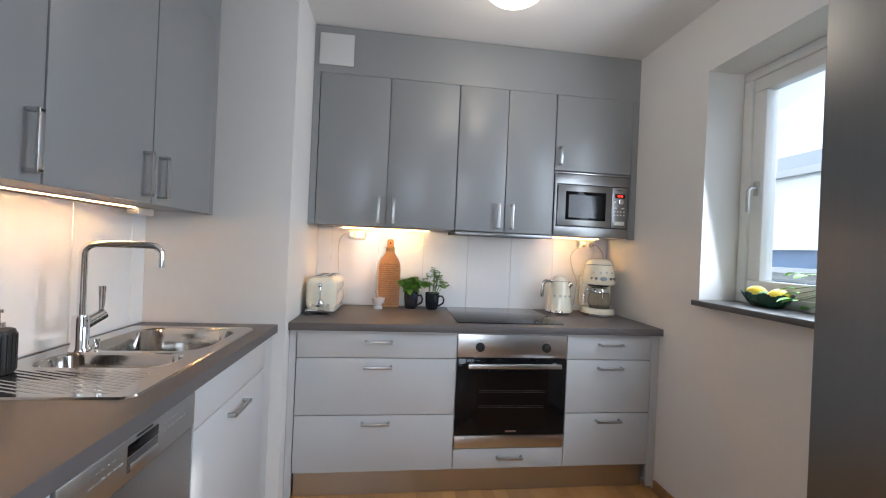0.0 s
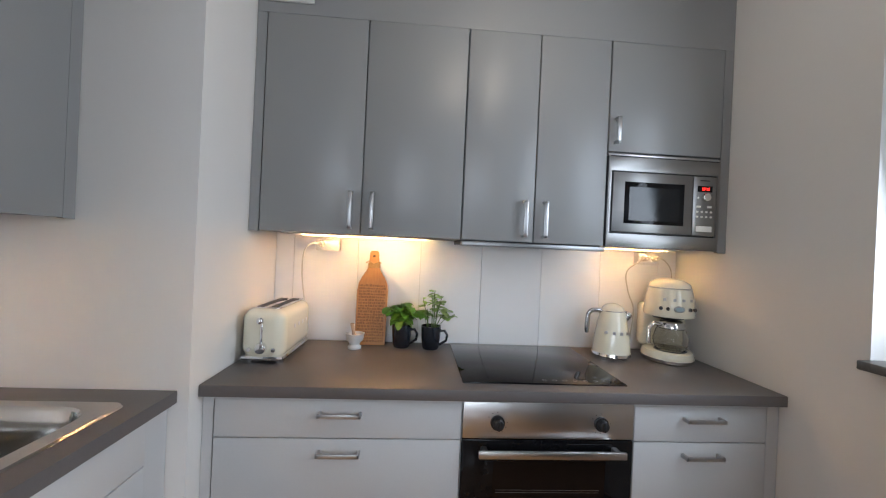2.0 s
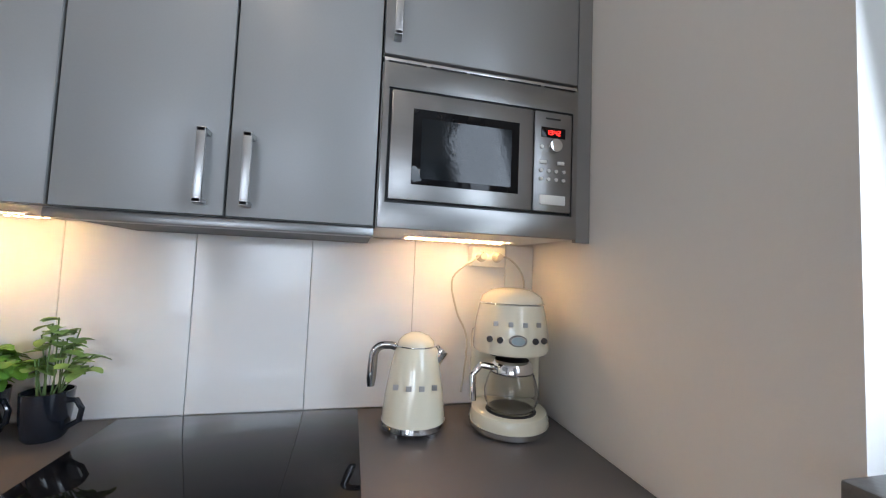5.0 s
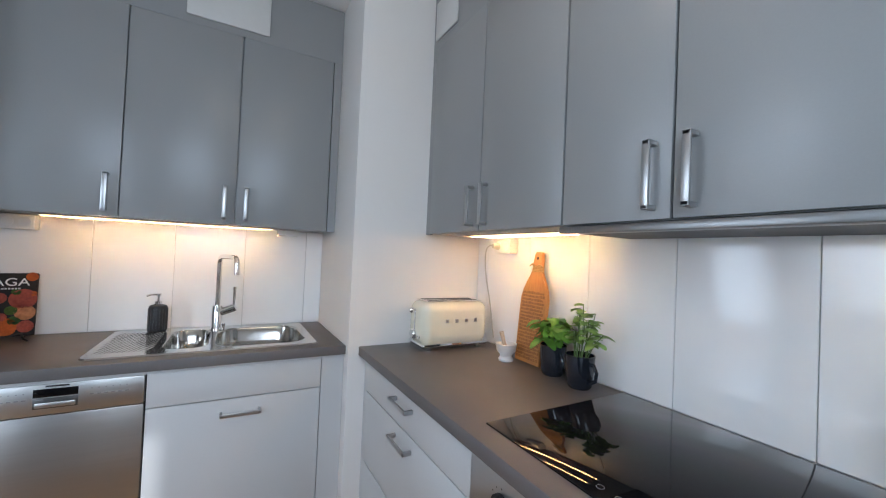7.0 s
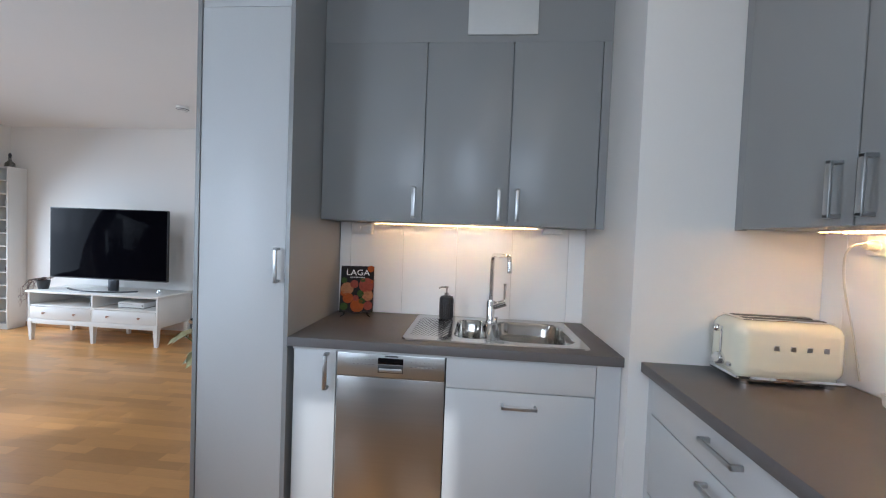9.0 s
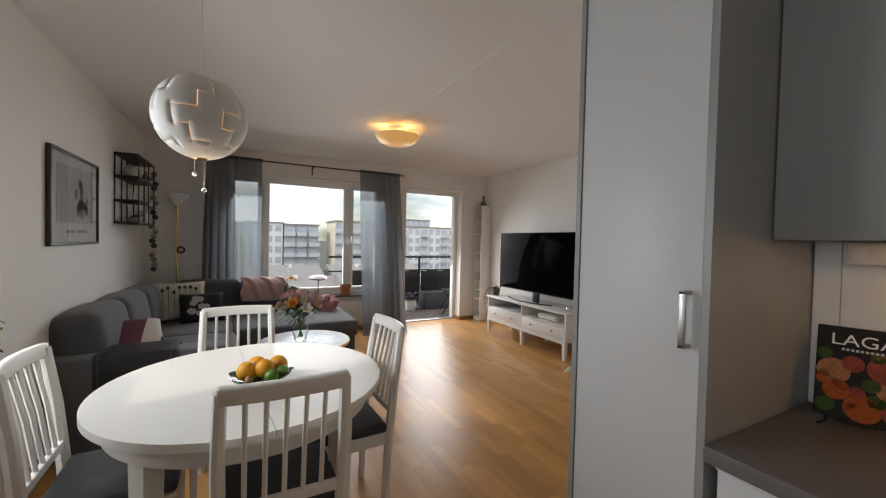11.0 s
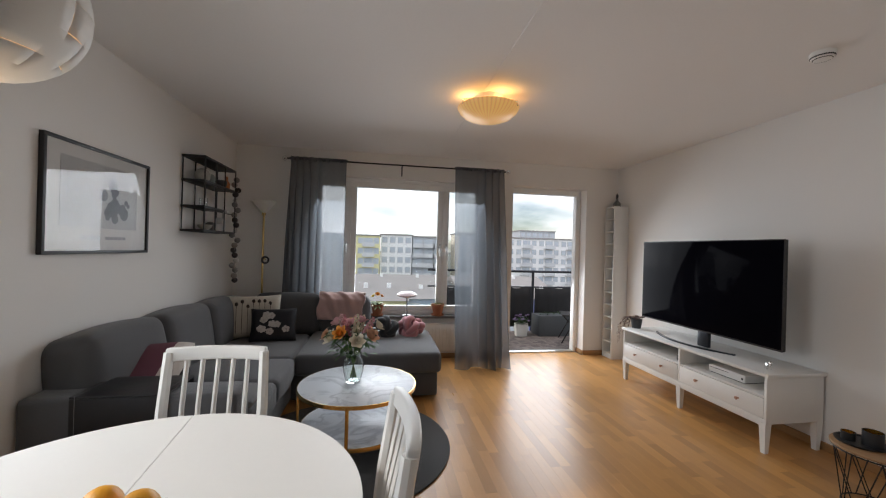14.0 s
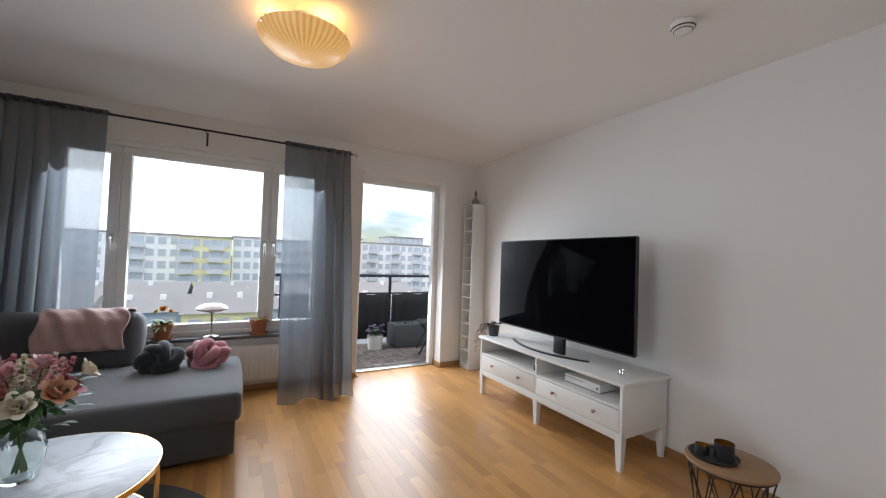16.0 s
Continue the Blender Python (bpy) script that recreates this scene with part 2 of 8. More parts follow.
CARCASS = surf("grey_carcass", (0.30, 0.305, 0.305), 0.45, grain=(120, 0.03), stain=(3, 0.03))
WORKTOP = surf("brown_grey_laminate", (0.115, 0.105, 0.102), 0.42, grain=(300, 0.12), stain=(6, 0.06), bump=(500, 0.06))
STEEL_H = surf("brushed_steel_level", (0.55, 0.54, 0.53), 0.3, 1.0, grain=(60, 0.06), stain=(3, 0.04), bump=(60, 0.03), stretch=(1, 1, 40), rough_var=0.05)
CHROME = surf("chrome", (0.8, 0.8, 0.8), 0.07, 1.0, grain=(30, 0.01), stain=(5, 0.01), bump=(50, 0.0), rough_var=0.02)
HANDLE = surf("satin_handle", (0.52, 0.52, 0.52), 0.36, 1.0, grain=(150, 0.04), stain=(20, 0.03), bump=(200, 0.02))
BLACK_GLASS = surf("black_glass", (0.006, 0.006, 0.007), 0.03, grain=(40, 0.1), stain=(3, 0.1), bump=(50, 0.0), rough_var=0.02, spec=0.22)
BLACK = surf("matt_black", (0.015, 0.015, 0.016), 0.45, grain=(150, 0.1), stain=(8, 0.1), bump=(200, 0.05))
CREAM = surf("cream_enamel", (0.82, 0.77, 0.61), 0.16, grain=(30, 0.01), stain=(6, 0.015), bump=(60, 0.0), coat=0.6)
TILE = surf("white_glazed_tile", (0.85, 0.85, 0.845), 0.10, grain=(30, 0.012), stain=(4, 0.015), bump=(14, 0.02), spec=0.4, island=0.015, per_object=True)
GROUT = surf("grey_grout", (0.60, 0.60, 0.59), 0.9, grain=(200, 0.1), stain=(9, 0.06))
STONE = surf("dark_stone_sill", (0.10, 0.098, 0.095), 0.35, grain=(180, 0.35), stain=(14, 0.12), bump=(160, 0.05))
PANE = clear_pane("window_glass")
SOFA = surf("grey_wool", (0.080, 0.080, 0.084), 0.9, grain=(420, 0.25), stain=(4, 0.07), bump=(600, 0.35), sheen=0.25)
WHITE_WOOD = surf("white_painted_wood", (0.76, 0.755, 0.73), 0.35, grain=(40, 0.015), stain=(5, 0.02), bump=(70, 0.03))
BRASS = surf("brass", (0.72, 0.50, 0.20), 0.2, 1.0, grain=(60, 0.05), stain=(8, 0.04), bump=(80, 0.01))
OAK_TRIM = surf("oak_trim", (0.36, 0.19, 0.075), 0.4, grain=(30, 0.15), stain=(4, 0.08), bump=(60, 0.05), stretch=(1, 1, 6))
PLASTIC = surf("white_plastic", (0.78, 0.77, 0.74), 0.35, grain=(50, 0.01), stain=(5, 0.015))
OAK = surf("oak_stave", (0.51, 0.262, 0.088), 0.30, spec=0.42, grain=(24, 0.10), stain=(2, 0.05), bump=(50, 0.02), stretch=(6, 0.5, 6), island=0.17, per_object=True, rough_var=0.05)
OAK_FAR = surf("oak_stave_joined", (0.51, 0.262, 0.088), 0.30, spec=0.42, grain=(24, 0.10), stain=(2, 0.05), bump=(50, 0.02), stretch=(6, 0.5, 6), island=0.17, rough_var=0.05)

# ---- structure ----
def wall_with_holes(name, axis, at, thick, span, holes, z1=CEIL, label="white painted plaster wall"):
    """A wall across axis ('x' or 'y') from at to at + thick, along span, with openings (a, b, z0, z1)."""
    bm = bmesh.new()
    cuts = sorted({span[0], span[1], *[h[0] for h in holes], *[h[1] for h in holes]})
    for a, b in zip(cuts, cuts[1:]):
        zs = [(0.0, z1)]
        for h in holes:
            if h[0] <= a + 1e-6 and h[1] >= b - 1e-6:
                zs = [s for s in ((0.0, h[2]), (h[3], z1)) if s[1] - s[0] > 1e-4]
        for z in zs:
            lo, hi = min(at, at + thick), max(at, at + thick)
            p, q = ((lo, a, z[0]), (hi, b, z[1])) if axis == "x" else ((a, lo, z[0]), (b, hi, z[1]))
            box(bm, p, q)
    bmesh.ops.remove_doubles(bm, verts=bm.verts[:], dist=1e-5)
    return solid(name, bm, WALL, label, "wall", kind="structure", smooth=0)


K_WIN = (0.85, 1.735, 1.095, 2.215)
D_WIN = (-1.565, -0.44, 0.67, 2.205)
S_WIN = (-1.53, 0.62, 0.535, 2.226)
B_DOOR = (-2.945, -1.905, 0.0, 2.232)
wall_east = wall_with_holes("wall_east", "x", EAST, 0.36, (WIN_WALL, BACK + 0.2), [K_WIN, D_WIN])
wall_south = wall_with_holes("wall_south", "y", WIN_WALL, -0.36, (WEST - 0.2, EAST + 0.36), [S_WIN, B_DOOR])
wall_west = wall_with_holes("wall_west", "x", WEST, -0.2, (WIN_WALL, HALL), [])
wall_hall = wall_with_holes("wall_hall", "y", HALL, 0.15, (WEST - 0.2, SINK_WALL - 0.0), [])
wall_sink = wall_with_holes("wall_sink", "x", SINK_WALL, -0.2, (HALL + 0.15, PIER), [])
wall_north = wall_with_holes("wall_north", "y", BACK, 0.2, (PIER_X, EAST), [])
bm = bmnew(((SINK_WALL - 0.2, PIER, 0), (PIER_X, BACK + 0.2, CEIL)))
solid("wall_pier", bm, WALL, "white painted wall pier between the two worktops", "wall", kind="structure", smooth=0)
bm = bmnew(((WEST - 0.2, WIN_WALL - 0.36, CEIL), (EAST + 0.36, BACK + 0.2, CEIL + 0.2)))
for x in (-0.93, ):
    box(bm, (x - 0.012, -4.58, CEIL - 0.004), (x + 0.012, -0.6, CEIL + 0.001))
solid("ceiling", bm, CEILING, "white painted concrete ceiling with a filled joint", "ceiling", kind="structure", smooth=0)
bm = bmnew(((WEST - 0.2, WIN_WALL, -0.25), (EAST, BACK, -0.012)), ((B_DOOR[0], WIN_WALL - 0.36, -0.25), (B_DOOR[1], WIN_WALL, -0.02)))
floor = solid("floor", bm, OAK_FAR, "oiled oak three-strip parquet floor", "floor", kind="structure", smooth=0)


def skirting(a, b, thick=0.014, h=0.06):
    bm = bmnew((a, b), bevel=0.003)
    return solid("baseboard", bm, OAK_TRIM, "oak baseboard along the wall", "baseboard", kind="structure")


skirting((WEST, WIN_WALL + 0.014, 0), (WEST + 0.014, HALL, 0.06))
skirting((WEST + 0.014, WIN_WALL, 0), (B_DOOR[0], WIN_WALL + 0.014, 0.06))
skirting((B_DOOR[1], WIN_WALL, 0), (EAST - 0.014, WIN_WALL + 0.014, 0.06))
skirting((EAST - 0.014, WIN_WALL, 0), (EAST, 0.17, 0.06))
skirting((EAST - 0.014, 0.80, 0), (EAST, 1.985, 0.06))
skirting((B_DOOR[0], WIN_WALL - 0.22, 0), (B_DOOR[0] + 0.014, WIN_WALL, 0.06))


def window_unit(name, label, axis, plane, span, z, sashes, depth=0.07, out=1):
    """A window in its opening: outer frame, sashes with their own frame and pane, at plane (room side of the frame)."""
    root = thing(name, label, "window", kind="structure")

    def blk(bm, a0, a1, z0, z1, d0, d1, bev=0.006):
        p0, p1 = sorted((plane + out * d0, plane + out * d1))
        if axis == "x":
            box(bm, (p0, a0, z0), (p1, a1, z1), bev)
        else:
            box(bm, (a0, p0, z0), (a1, p1, z1), bev)

    f = 0.045
    bm = bmesh.new()
    blk(bm, span[0], span[1], z[0], z[0] + f, 0, depth)
    blk(bm, span[0], span[1], z[1] - f, z[1], 0, depth)
    blk(bm, span[0], span[0] + f, z[0] + f, z[1] - f, 0, depth)
    blk(bm, span[1] - f, span[1], z[0] + f, z[1] - f, 0, depth)
    for (a, b), (c, d) in zip(sashes, sashes[1:]):
        blk(bm, b, c, z[0] + f, z[1] - f, 0, depth)
    part("window_frame", bm, WHITE_TRIM, root)
    for a, b in sashes:
        s = 0.065
        bm = bmesh.new()
        z0, z1 = z[0] + f, z[1] - f
        blk(bm, a, b, z0, z0 + s, 0.012, depth + 0.01)
        blk(bm, a, b, z1 - s, z1, 0.012, depth + 0.01)
        blk(bm, a, a + s, z0 + s, z1 - s, 0.012, depth + 0.01)
        blk(bm, b - s, b, z0 + s, z1 - s, 0.012, depth + 0.01)
        sash = part("sash", bm, WHITE_TRIM, root)
        bm = bmesh.new()
        blk(bm, a + s, b - s, z0 + s, z1 - s, 0.040, 0.046, 0)
        p = part("pane", bm, PANE, sash, smooth=0)
        p.visible_shadow = False
    return root


def window_handle(root, axis, place, out=1):
    bm = bmesh.new()
    x, y, z = place
    if axis == "x":
        box(bm, (x - 0.008, y - 0.014, z - 0.035), (x, y + 0.014, z + 0.035), 0.004)
        tube(bm, [(x - 0.004, y, z), (x - 0.035, y, z), (x - 0.05, y - 0.004, z - 0.012), (x - 0.055, y - 0.006, z - 0.05), (x - 0.052, y - 0.006, z - 0.115)], 0.0085, 10)
    else:
        box(bm, (x - 0.014, y, z - 0.035), (x + 0.014, y + 0.008, z + 0.035), 0.004)
        tube(bm, [(x, y + 0.004, z), (x, y + 0.035, z), (x, y + 0.05, z - 0.012), (x, y + 0.055, z - 0.05), (x, y + 0.052, z - 0.115)], 0.0085, 10)
    part("window_handle", bm, HANDLE, root, "satin metal handle")


w1 = window_unit("window_1", "white-framed kitchen window above a dark stone sill", "x", EAST + 0.195, (K_WIN[0], K_WIN[1]), (K_WIN[2], K_WIN[3]), [(K_WIN[0] + 0.045, K_WIN[1] - 0.045)])
window_handle(w1, "x", (EAST + 0.207, 1.655, 1.64))
w2 = window_unit("window_2", "white-framed window beside the dining table", "x", EAST + 0.195, (D_WIN[0], D_WIN[1]), (D_WIN[2], D_WIN[3]), [(D_WIN[0] + 0.045, D_WIN[1] - 0.045)])
window_handle(w2, "x", (EAST + 0.207, -1.485, 1.46))
w3 = window_unit("window_3", "wide white-framed living room window with three sashes", "y", WIN_WALL - 0.07, (S_WIN[0], S_WIN[1]), (S_WIN[2], S_WIN[3]),
                 [(-1.485, -1.01), (-0.995, 0.155), (0.17, 0.575)], out=-1)
window_handle(w3, "y", (-1.045, WIN_WALL - 0.082, 1.40))
window_handle(w3, "y", (-0.965, WIN_WALL - 0.082, 1.40))
window_handle(w3, "y", (0.20, WIN_WALL - 0.082, 1.40))

for nm, a, b in (("window_sill", (EAST - 0.045, K_WIN[0] - 0.0, K_WIN[2] - 0.025), (EAST + 0.2, K_WIN[1] + 0.0, K_WIN[2] + 0.002)),
                 ("window_sill", (EAST - 0.055, D_WIN[0] - 0.0, D_WIN[2] - 0.025), (EAST + 0.2, D_WIN[1], D_WIN[2] + 0.002)),
                 ("window_sill", (S_WIN[0], WIN_WALL - 0.08, S_WIN[2] - 0.028), (S_WIN[1], WIN_WALL + 0.06, S_WIN[2] + 0.002))):
    solid(nm, bmnew((a, b), bevel=0.004), STONE, "dark grey stone window sill", "window sill", kind="structure")

# balcony door frame and open leaf
bd = thing("door_1", "white balcony door frame with the leaf standing open outside", "door", kind="structure")
y0, y1 = WIN_WALL - 0.25, WIN_WALL - 0.16
bm = bmnew(((B_DOOR[0], y0, 0), (B_DOOR[0] + 0.06, y1, B_DOOR[3])), ((B_DOOR[1] - 0.04, y0, 0), (B_DOOR[1], y1, B_DOOR[3])),
           ((B_DOOR[0] + 0.06, y0, B_DOOR[3] - 0.07), (B_DOOR[1] - 0.04, y1, B_DOOR[3])), bevel=0.005)
part("door_frame", bm, WHITE_TRIM, bd)
part("threshold", bmnew(((B_DOOR[0] + 0.06, y0, -0.02), (B_DOOR[1] - 0.04, y1 + 0.02, 0.018)), bevel=0.005), STEEL_H, bd, "pale metal threshold")
bm = bmnew(((B_DOOR[1] - 0.085, y0 - 0.90, 0.03), (B_DOOR[1] - 0.04, y0 - 0.78, 2.15)), ((B_DOOR[1] - 0.085, y0 - 0.12, 0.03), (B_DOOR[1] - 0.04, y0 - 0.005, 2.15)),
           ((B_DOOR[1] - 0.085, y0 - 0.78, 0.03), (B_DOOR[1] - 0.04, y0 - 0.12, 0.2)), ((B_DOOR[1] - 0.085, y0 - 0.78, 2.03), (B_DOOR[1] - 0.04, y0 - 0.12, 2.15)), bevel=0.004)
leaf = part("door_leaf", bm, WHITE_TRIM, bd)
p = part("pane", bmnew(((B_DOOR[1] - 0.066, y0 - 0.78, 0.2), (B_DOOR[1] - 0.06, y0 - 0.12, 2.03))), PANE, leaf, smooth=0)
p.visible_shadow = False

# ---- kitchen: cabinets ----
def bow_handle(parent, axis, c, length, upright=False, out=-1):
    """A flat bow handle on a front that faces -y ('y') or +x ('x')."""
    bm = bmesh.new()
    h, d, w = length / 2, 0.032, 0.0085 if upright else 0.007
    if axis == "y":
        if upright:
            box(bm, (c[0] - w, c[1] - d, c[2] - h), (c[0] + w, c[1] - d + 0.007, c[2] + h), 0.002)
            for s in (-1, 1):
                box(bm, (c[0] - w, c[1] - d, c[2] + s * (h - 0.005) - 0.005), (c[0] + w, c[1], c[2] + s * (h - 0.005) + 0.005), 0.0015)
        else:
            box(bm, (c[0] - h, c[1] - d, c[2] - w), (c[0] + h, c[1] - d + 0.007, c[2] + w), 0.002)
            for s in (-1, 1):
                box(bm, (c[0] + s * (h - 0.005) - 0.005, c[1] - d, c[2] - w), (c[0] + s * (h - 0.005) + 0.005, c[1], c[2] + w), 0.0015)
    else:
        if upright:
            box(bm, (c[0] + d - 0.007, c[1] - w, c[2] - h), (c[0] + d, c[1] + w, c[2] + h), 0.002)
            for s in (-1, 1):
                box(bm, (c[0], c[1] - w, c[2] + s * (h - 0.005) - 0.005), (c[0] + d, c[1] + w, c[2] + s * (h - 0.005) + 0.005), 0.0015)
        else:
            box(bm, (c[0] + d - 0.007, c[1] - h, c[2] - w), (c[0] + d, c[1] + h, c[2] + w), 0.002)
            for s in (-1, 1):
                box(bm, (c[0], c[1] + s * (h - 0.005) - 0.005, c[2] - w), (c[0] + d, c[1] + s * (h - 0.005) + 0.005, c[2] + w), 0.0015)
    return part("handle", bm, HANDLE, parent, "satin metal bow handle")


GAP = 0.0029
FY, UY = 1.992, 2.260      # fronts of the base and wall units along the back wall
FX, UX = -0.580, -0.865    # fronts of the base and wall units along the sink wall


def drawer_unit(x0, x1, label):
    u = thing("base_cabinet", label, "cabinet", group="base cabinets")
    part("body", bmnew(((x0 + 0.001, FY + 0.019, 0.14), (x1 - 0.001, BACK - 0.03, 0.860))), GREY_LOW, u)
    for z0, z1, hz in ((0.724, 0.846, 0.806), (0.434, 0.720, 0.678), (0.146, 0.430, 0.393)):
        f = part("drawer_front", bmnew(((x0 + GAP, FY, z0), (x1 - GAP, FY + 0.018, z1)), bevel=0.0015), GREY_LOW, u)
        bow_handle(f, "y", ((x0 + x1) / 2, FY, hz), 0.14)
    return u


drawer_unit(-0.488, 0.318, "light grey base cabinet with three drawers")
drawer_unit(0.919, 1.411, "narrow light grey base cabinet with three drawers")
ov_cab = thing("base_cabinet", "light grey oven housing with a shallow drawer", "cabinet", group="base cabinets")
part("body", bmnew(((0.319, FY + 0.10, 0.14), (0.918, BACK - 0.03, 0.250)), ((0.319, FY + 0.02, 0.14), (0.335, BACK - 0.03, 0.86)), ((0.902, FY + 0.02, 0.14), (0.918, BACK - 0.03, 0.86))), GREY_LOW, ov_cab)
f = part("drawer_front", bmnew(((0.320, FY, 0.146), (0.917, FY + 0.018, 0.249)), bevel=0.0015), GREY_LOW, ov_cab)
bow_handle(f, "y", (0.618, FY, 0.206), 0.14)
for a, b in ((-0.523, -0.490), (1.413, 1.458)):
    solid("filler_panel", bmnew(((a, FY + 0.004, 0.02), (b, FY + 0.02, 0.86))), GREY_LOW, "light grey filler strip beside the base cabinets", "panel")
solid("plinth", bmnew(((-0.488, FY + 0.05, 0.001), (1.411, FY + 0.065, 0.139))), STEEL_H, "brushed steel plinth below the base cabinets", "plinth")
solid("worktop", bmnew(((PIER_X + 0.002, 1.964, 0.862), (EAST - 0.002, BACK - 0.012, 0.900)), bevel=0.003), WORKTOP, "dark brown-grey laminate worktop", "worktop")

# oven
ov = thing("oven", "built-in oven with steel controls and a black glass door", "oven")
part("body", bmnew(((0.337, FY + 0.02, 0.255), (0.900, FY + 0.5, 0.85))), BLACK, ov)
panel = part("control_panel", bmnew(((0.321, FY - 0.004, 0.730), (0.916, FY + 0.018, 0.852)), bevel=0.002), STEEL_H, ov)
for x in (0.438, 0.798):
    bm = bmesh.new()
    cyl(bm, (0, 0, 0), 0.024, 0.010, 24, m=pose(x, FY - 0.004, 0.785, 90))
    cyl(bm, (0, 0, 0), 0.019, 0.028, 24, 0.017, m=pose(x, FY - 0.006, 0.785, 90), bevel=0.002)
    box(bm, (x - 0.003, FY - 0.040, 0.770), (x + 0.003, FY - 0.032, 0.800), 0.001)
    part("knob", bm, BLACK, panel, "black plastic knob")
for x in (0.438, 0.798):
    for k in range(10):
        a = radians(-60 + 30 * k)
        if k in (3, 4):
            continue
        px, pz = x + 0.034 * math.sin(a), 0.785 + 0.034 * math.cos(a)
        part("scale_mark", bmnew(((px - 0.0012, FY - 0.0048, pz - 0.0012), (px + 0.0012, FY - 0.0038, pz + 0.0012))), BLACK, panel, smooth=0)
door = part("oven_door", bmnew(((0.321, FY - 0.004, 0.322), (0.916, FY + 0.016, 0.726)), bevel=0.003), BLACK_GLASS, ov)
OVEN_WIN = surf("dim_oven_window", (0.010, 0.007, 0.006), 0.06, spec=0.15, grain=(30, 0.2), stain=(4, 0.25), bump=(20, 0.0))
part("oven_window", bmnew(((0.43, FY - 0.0055, 0.368), (0.82, FY - 0.004, 0.655))), OVEN_WIN, door)
# Rack rods lie on the pane; the oven's inner dimness is in their colour.
bm = bmesh.new()
for z in (0.55, 0.47):
    for dz in (0, 0.008):
        tube(bm, [(0.44, FY - 0.006, z + dz), (0.80, FY - 0.006, z + dz - 0.002)], 0.0009, 5)
part("oven_rack", bm, surf("dim_rack_steel", (0.10, 0.09, 0.08), 0.4, 0.8), door)
bm = bmnew(((0.372, FY - 0.050, 0.684), (0.872, FY - 0.036, 0.708)), ((0.385, FY - 0.045, 0.688), (0.405, FY, 0.704)), ((0.839, FY - 0.045, 0.688), (0.859, FY, 0.704)), bevel=0.003)
part("oven_handle", bm, STEEL_H, door, "brushed steel bar handle")
part("badge", bmnew(((0.592, FY - 0.006, 0.338), (0.650, FY - 0.004, 0.346))), STEEL_H, door)
part("bottom_strip", bmnew(((0.321, FY - 0.004, 0.255), (0.916, FY + 0.018, 0.319)), bevel=0.002), STEEL_H, ov)

# hob
hob = thing("hob", "flush black glass ceramic hob in the worktop", "hob")
part("glass", bmnew(((0.320, 2.028, 0.900), (0.912, 2.552, 0.905)), bevel=0.002), BLACK_GLASS, hob)
MARK = surf("pale_print", (0.20, 0.20, 0.20), 0.3, grain=(50, 0.05))
for k in range(7):
    bm = bmesh.new()
    tube(bm, arc((0.62 + 0.038 * k, 2.062, 0.9052), 0.007, 0, 360, 10, "xy")[:-1], 0.0006, 4, True)
    part("touch_mark", bm, MARK, hob)

# wall units on the back wall
def wall_unit_y(x0, x1, doors, label, z0=1.403, z1=2.262):
    u = thing("wall_cabinet", label, "cabinet", group="wall cabinets")
    part("body", bmnew(((x0 + 0.001, UY + 0.019, z0), (x1 - 0.001, BACK - 0.002, z1))), CARCASS, u)
    for a, b, hx in doors:
        d = part("door", bmnew(((a + GAP, UY, z0 + 0.001), (b - GAP, UY + 0.018, z1 - 0.002)), bevel=0.0015), GREY_DOOR, u)
        bow_handle(d, "y", (hx, UY, z0 + 0.095 if z0 < 1.5 else z0 + 0.085), 0.15 if z0 < 1.5 else 0.11, True)
    return u


wall_unit_y(-0.484, 0.317, [(-0.484, -0.087, -0.130), (-0.087, 0.317, -0.045)], "grey wall cabinet with two doors")
wall_unit_y(0.318, 0.917, [(0.318, 0.616, 0.575), (0.616, 0.917, 0.658)], "grey wall cabinet with two doors above the hood")
wall_unit_y(0.918, 1.417, [(0.918, 1.417, 0.948)], "grey wall cabinet with one door above the microwave", 1.800)
solid("filler_panel", bmnew(((PIER_X + 0.002, UY + 0.004, 2.263), (EAST - 0.002, UY + 0.02, CEIL - 0.004))), GREY_DOOR, "grey panel between wall cabinets and ceiling", "panel")
solid("filler_panel", bmnew(((PIER_X + 0.002, UY + 0.004, 1.40), (-0.486, UY + 0.02, 2.262))), GREY_DOOR, "grey filler strip beside the wall cabinets", "panel")
solid("filler_panel", bmnew(((1.419, UY + 0.004, 1.395), (EAST - 0.002, UY + 0.02, 2.262))), GREY_DOOR, "grey filler strip beside the wall cabinets", "panel")
PLATE = surf("white_plate", (0.62, 0.62, 0.60), 0.5, grain=(60, 0.02), stain=(5, 0.03))
solid("ventilation_plate", bmnew(((-0.494, UY - 0.006, 2.304), (-0.305, UY + 0.003, 2.482)), bevel=0.003), PLATE, "white square ventilation cover on the grey panel", "vent cover")
hood = thing("extractor_hood", "slim dark steel pull-out extractor hood under the cabinets", "hood")
part("body", bmnew(((0.320, UY + 0.03, 1.384), (0.915, BACK - 0.01, 1.402))), BLACK, hood)
part("front_rail", bmnew(((0.319, UY - 0.010, 1.379), (0.916, UY + 0.026, 1.398)), bevel=0.003), surf("dark_steel", (0.26, 0.26, 0.26), 0.36, 1.0, grain=(90, 0.06), stretch=(1, 1, 30)), hood)

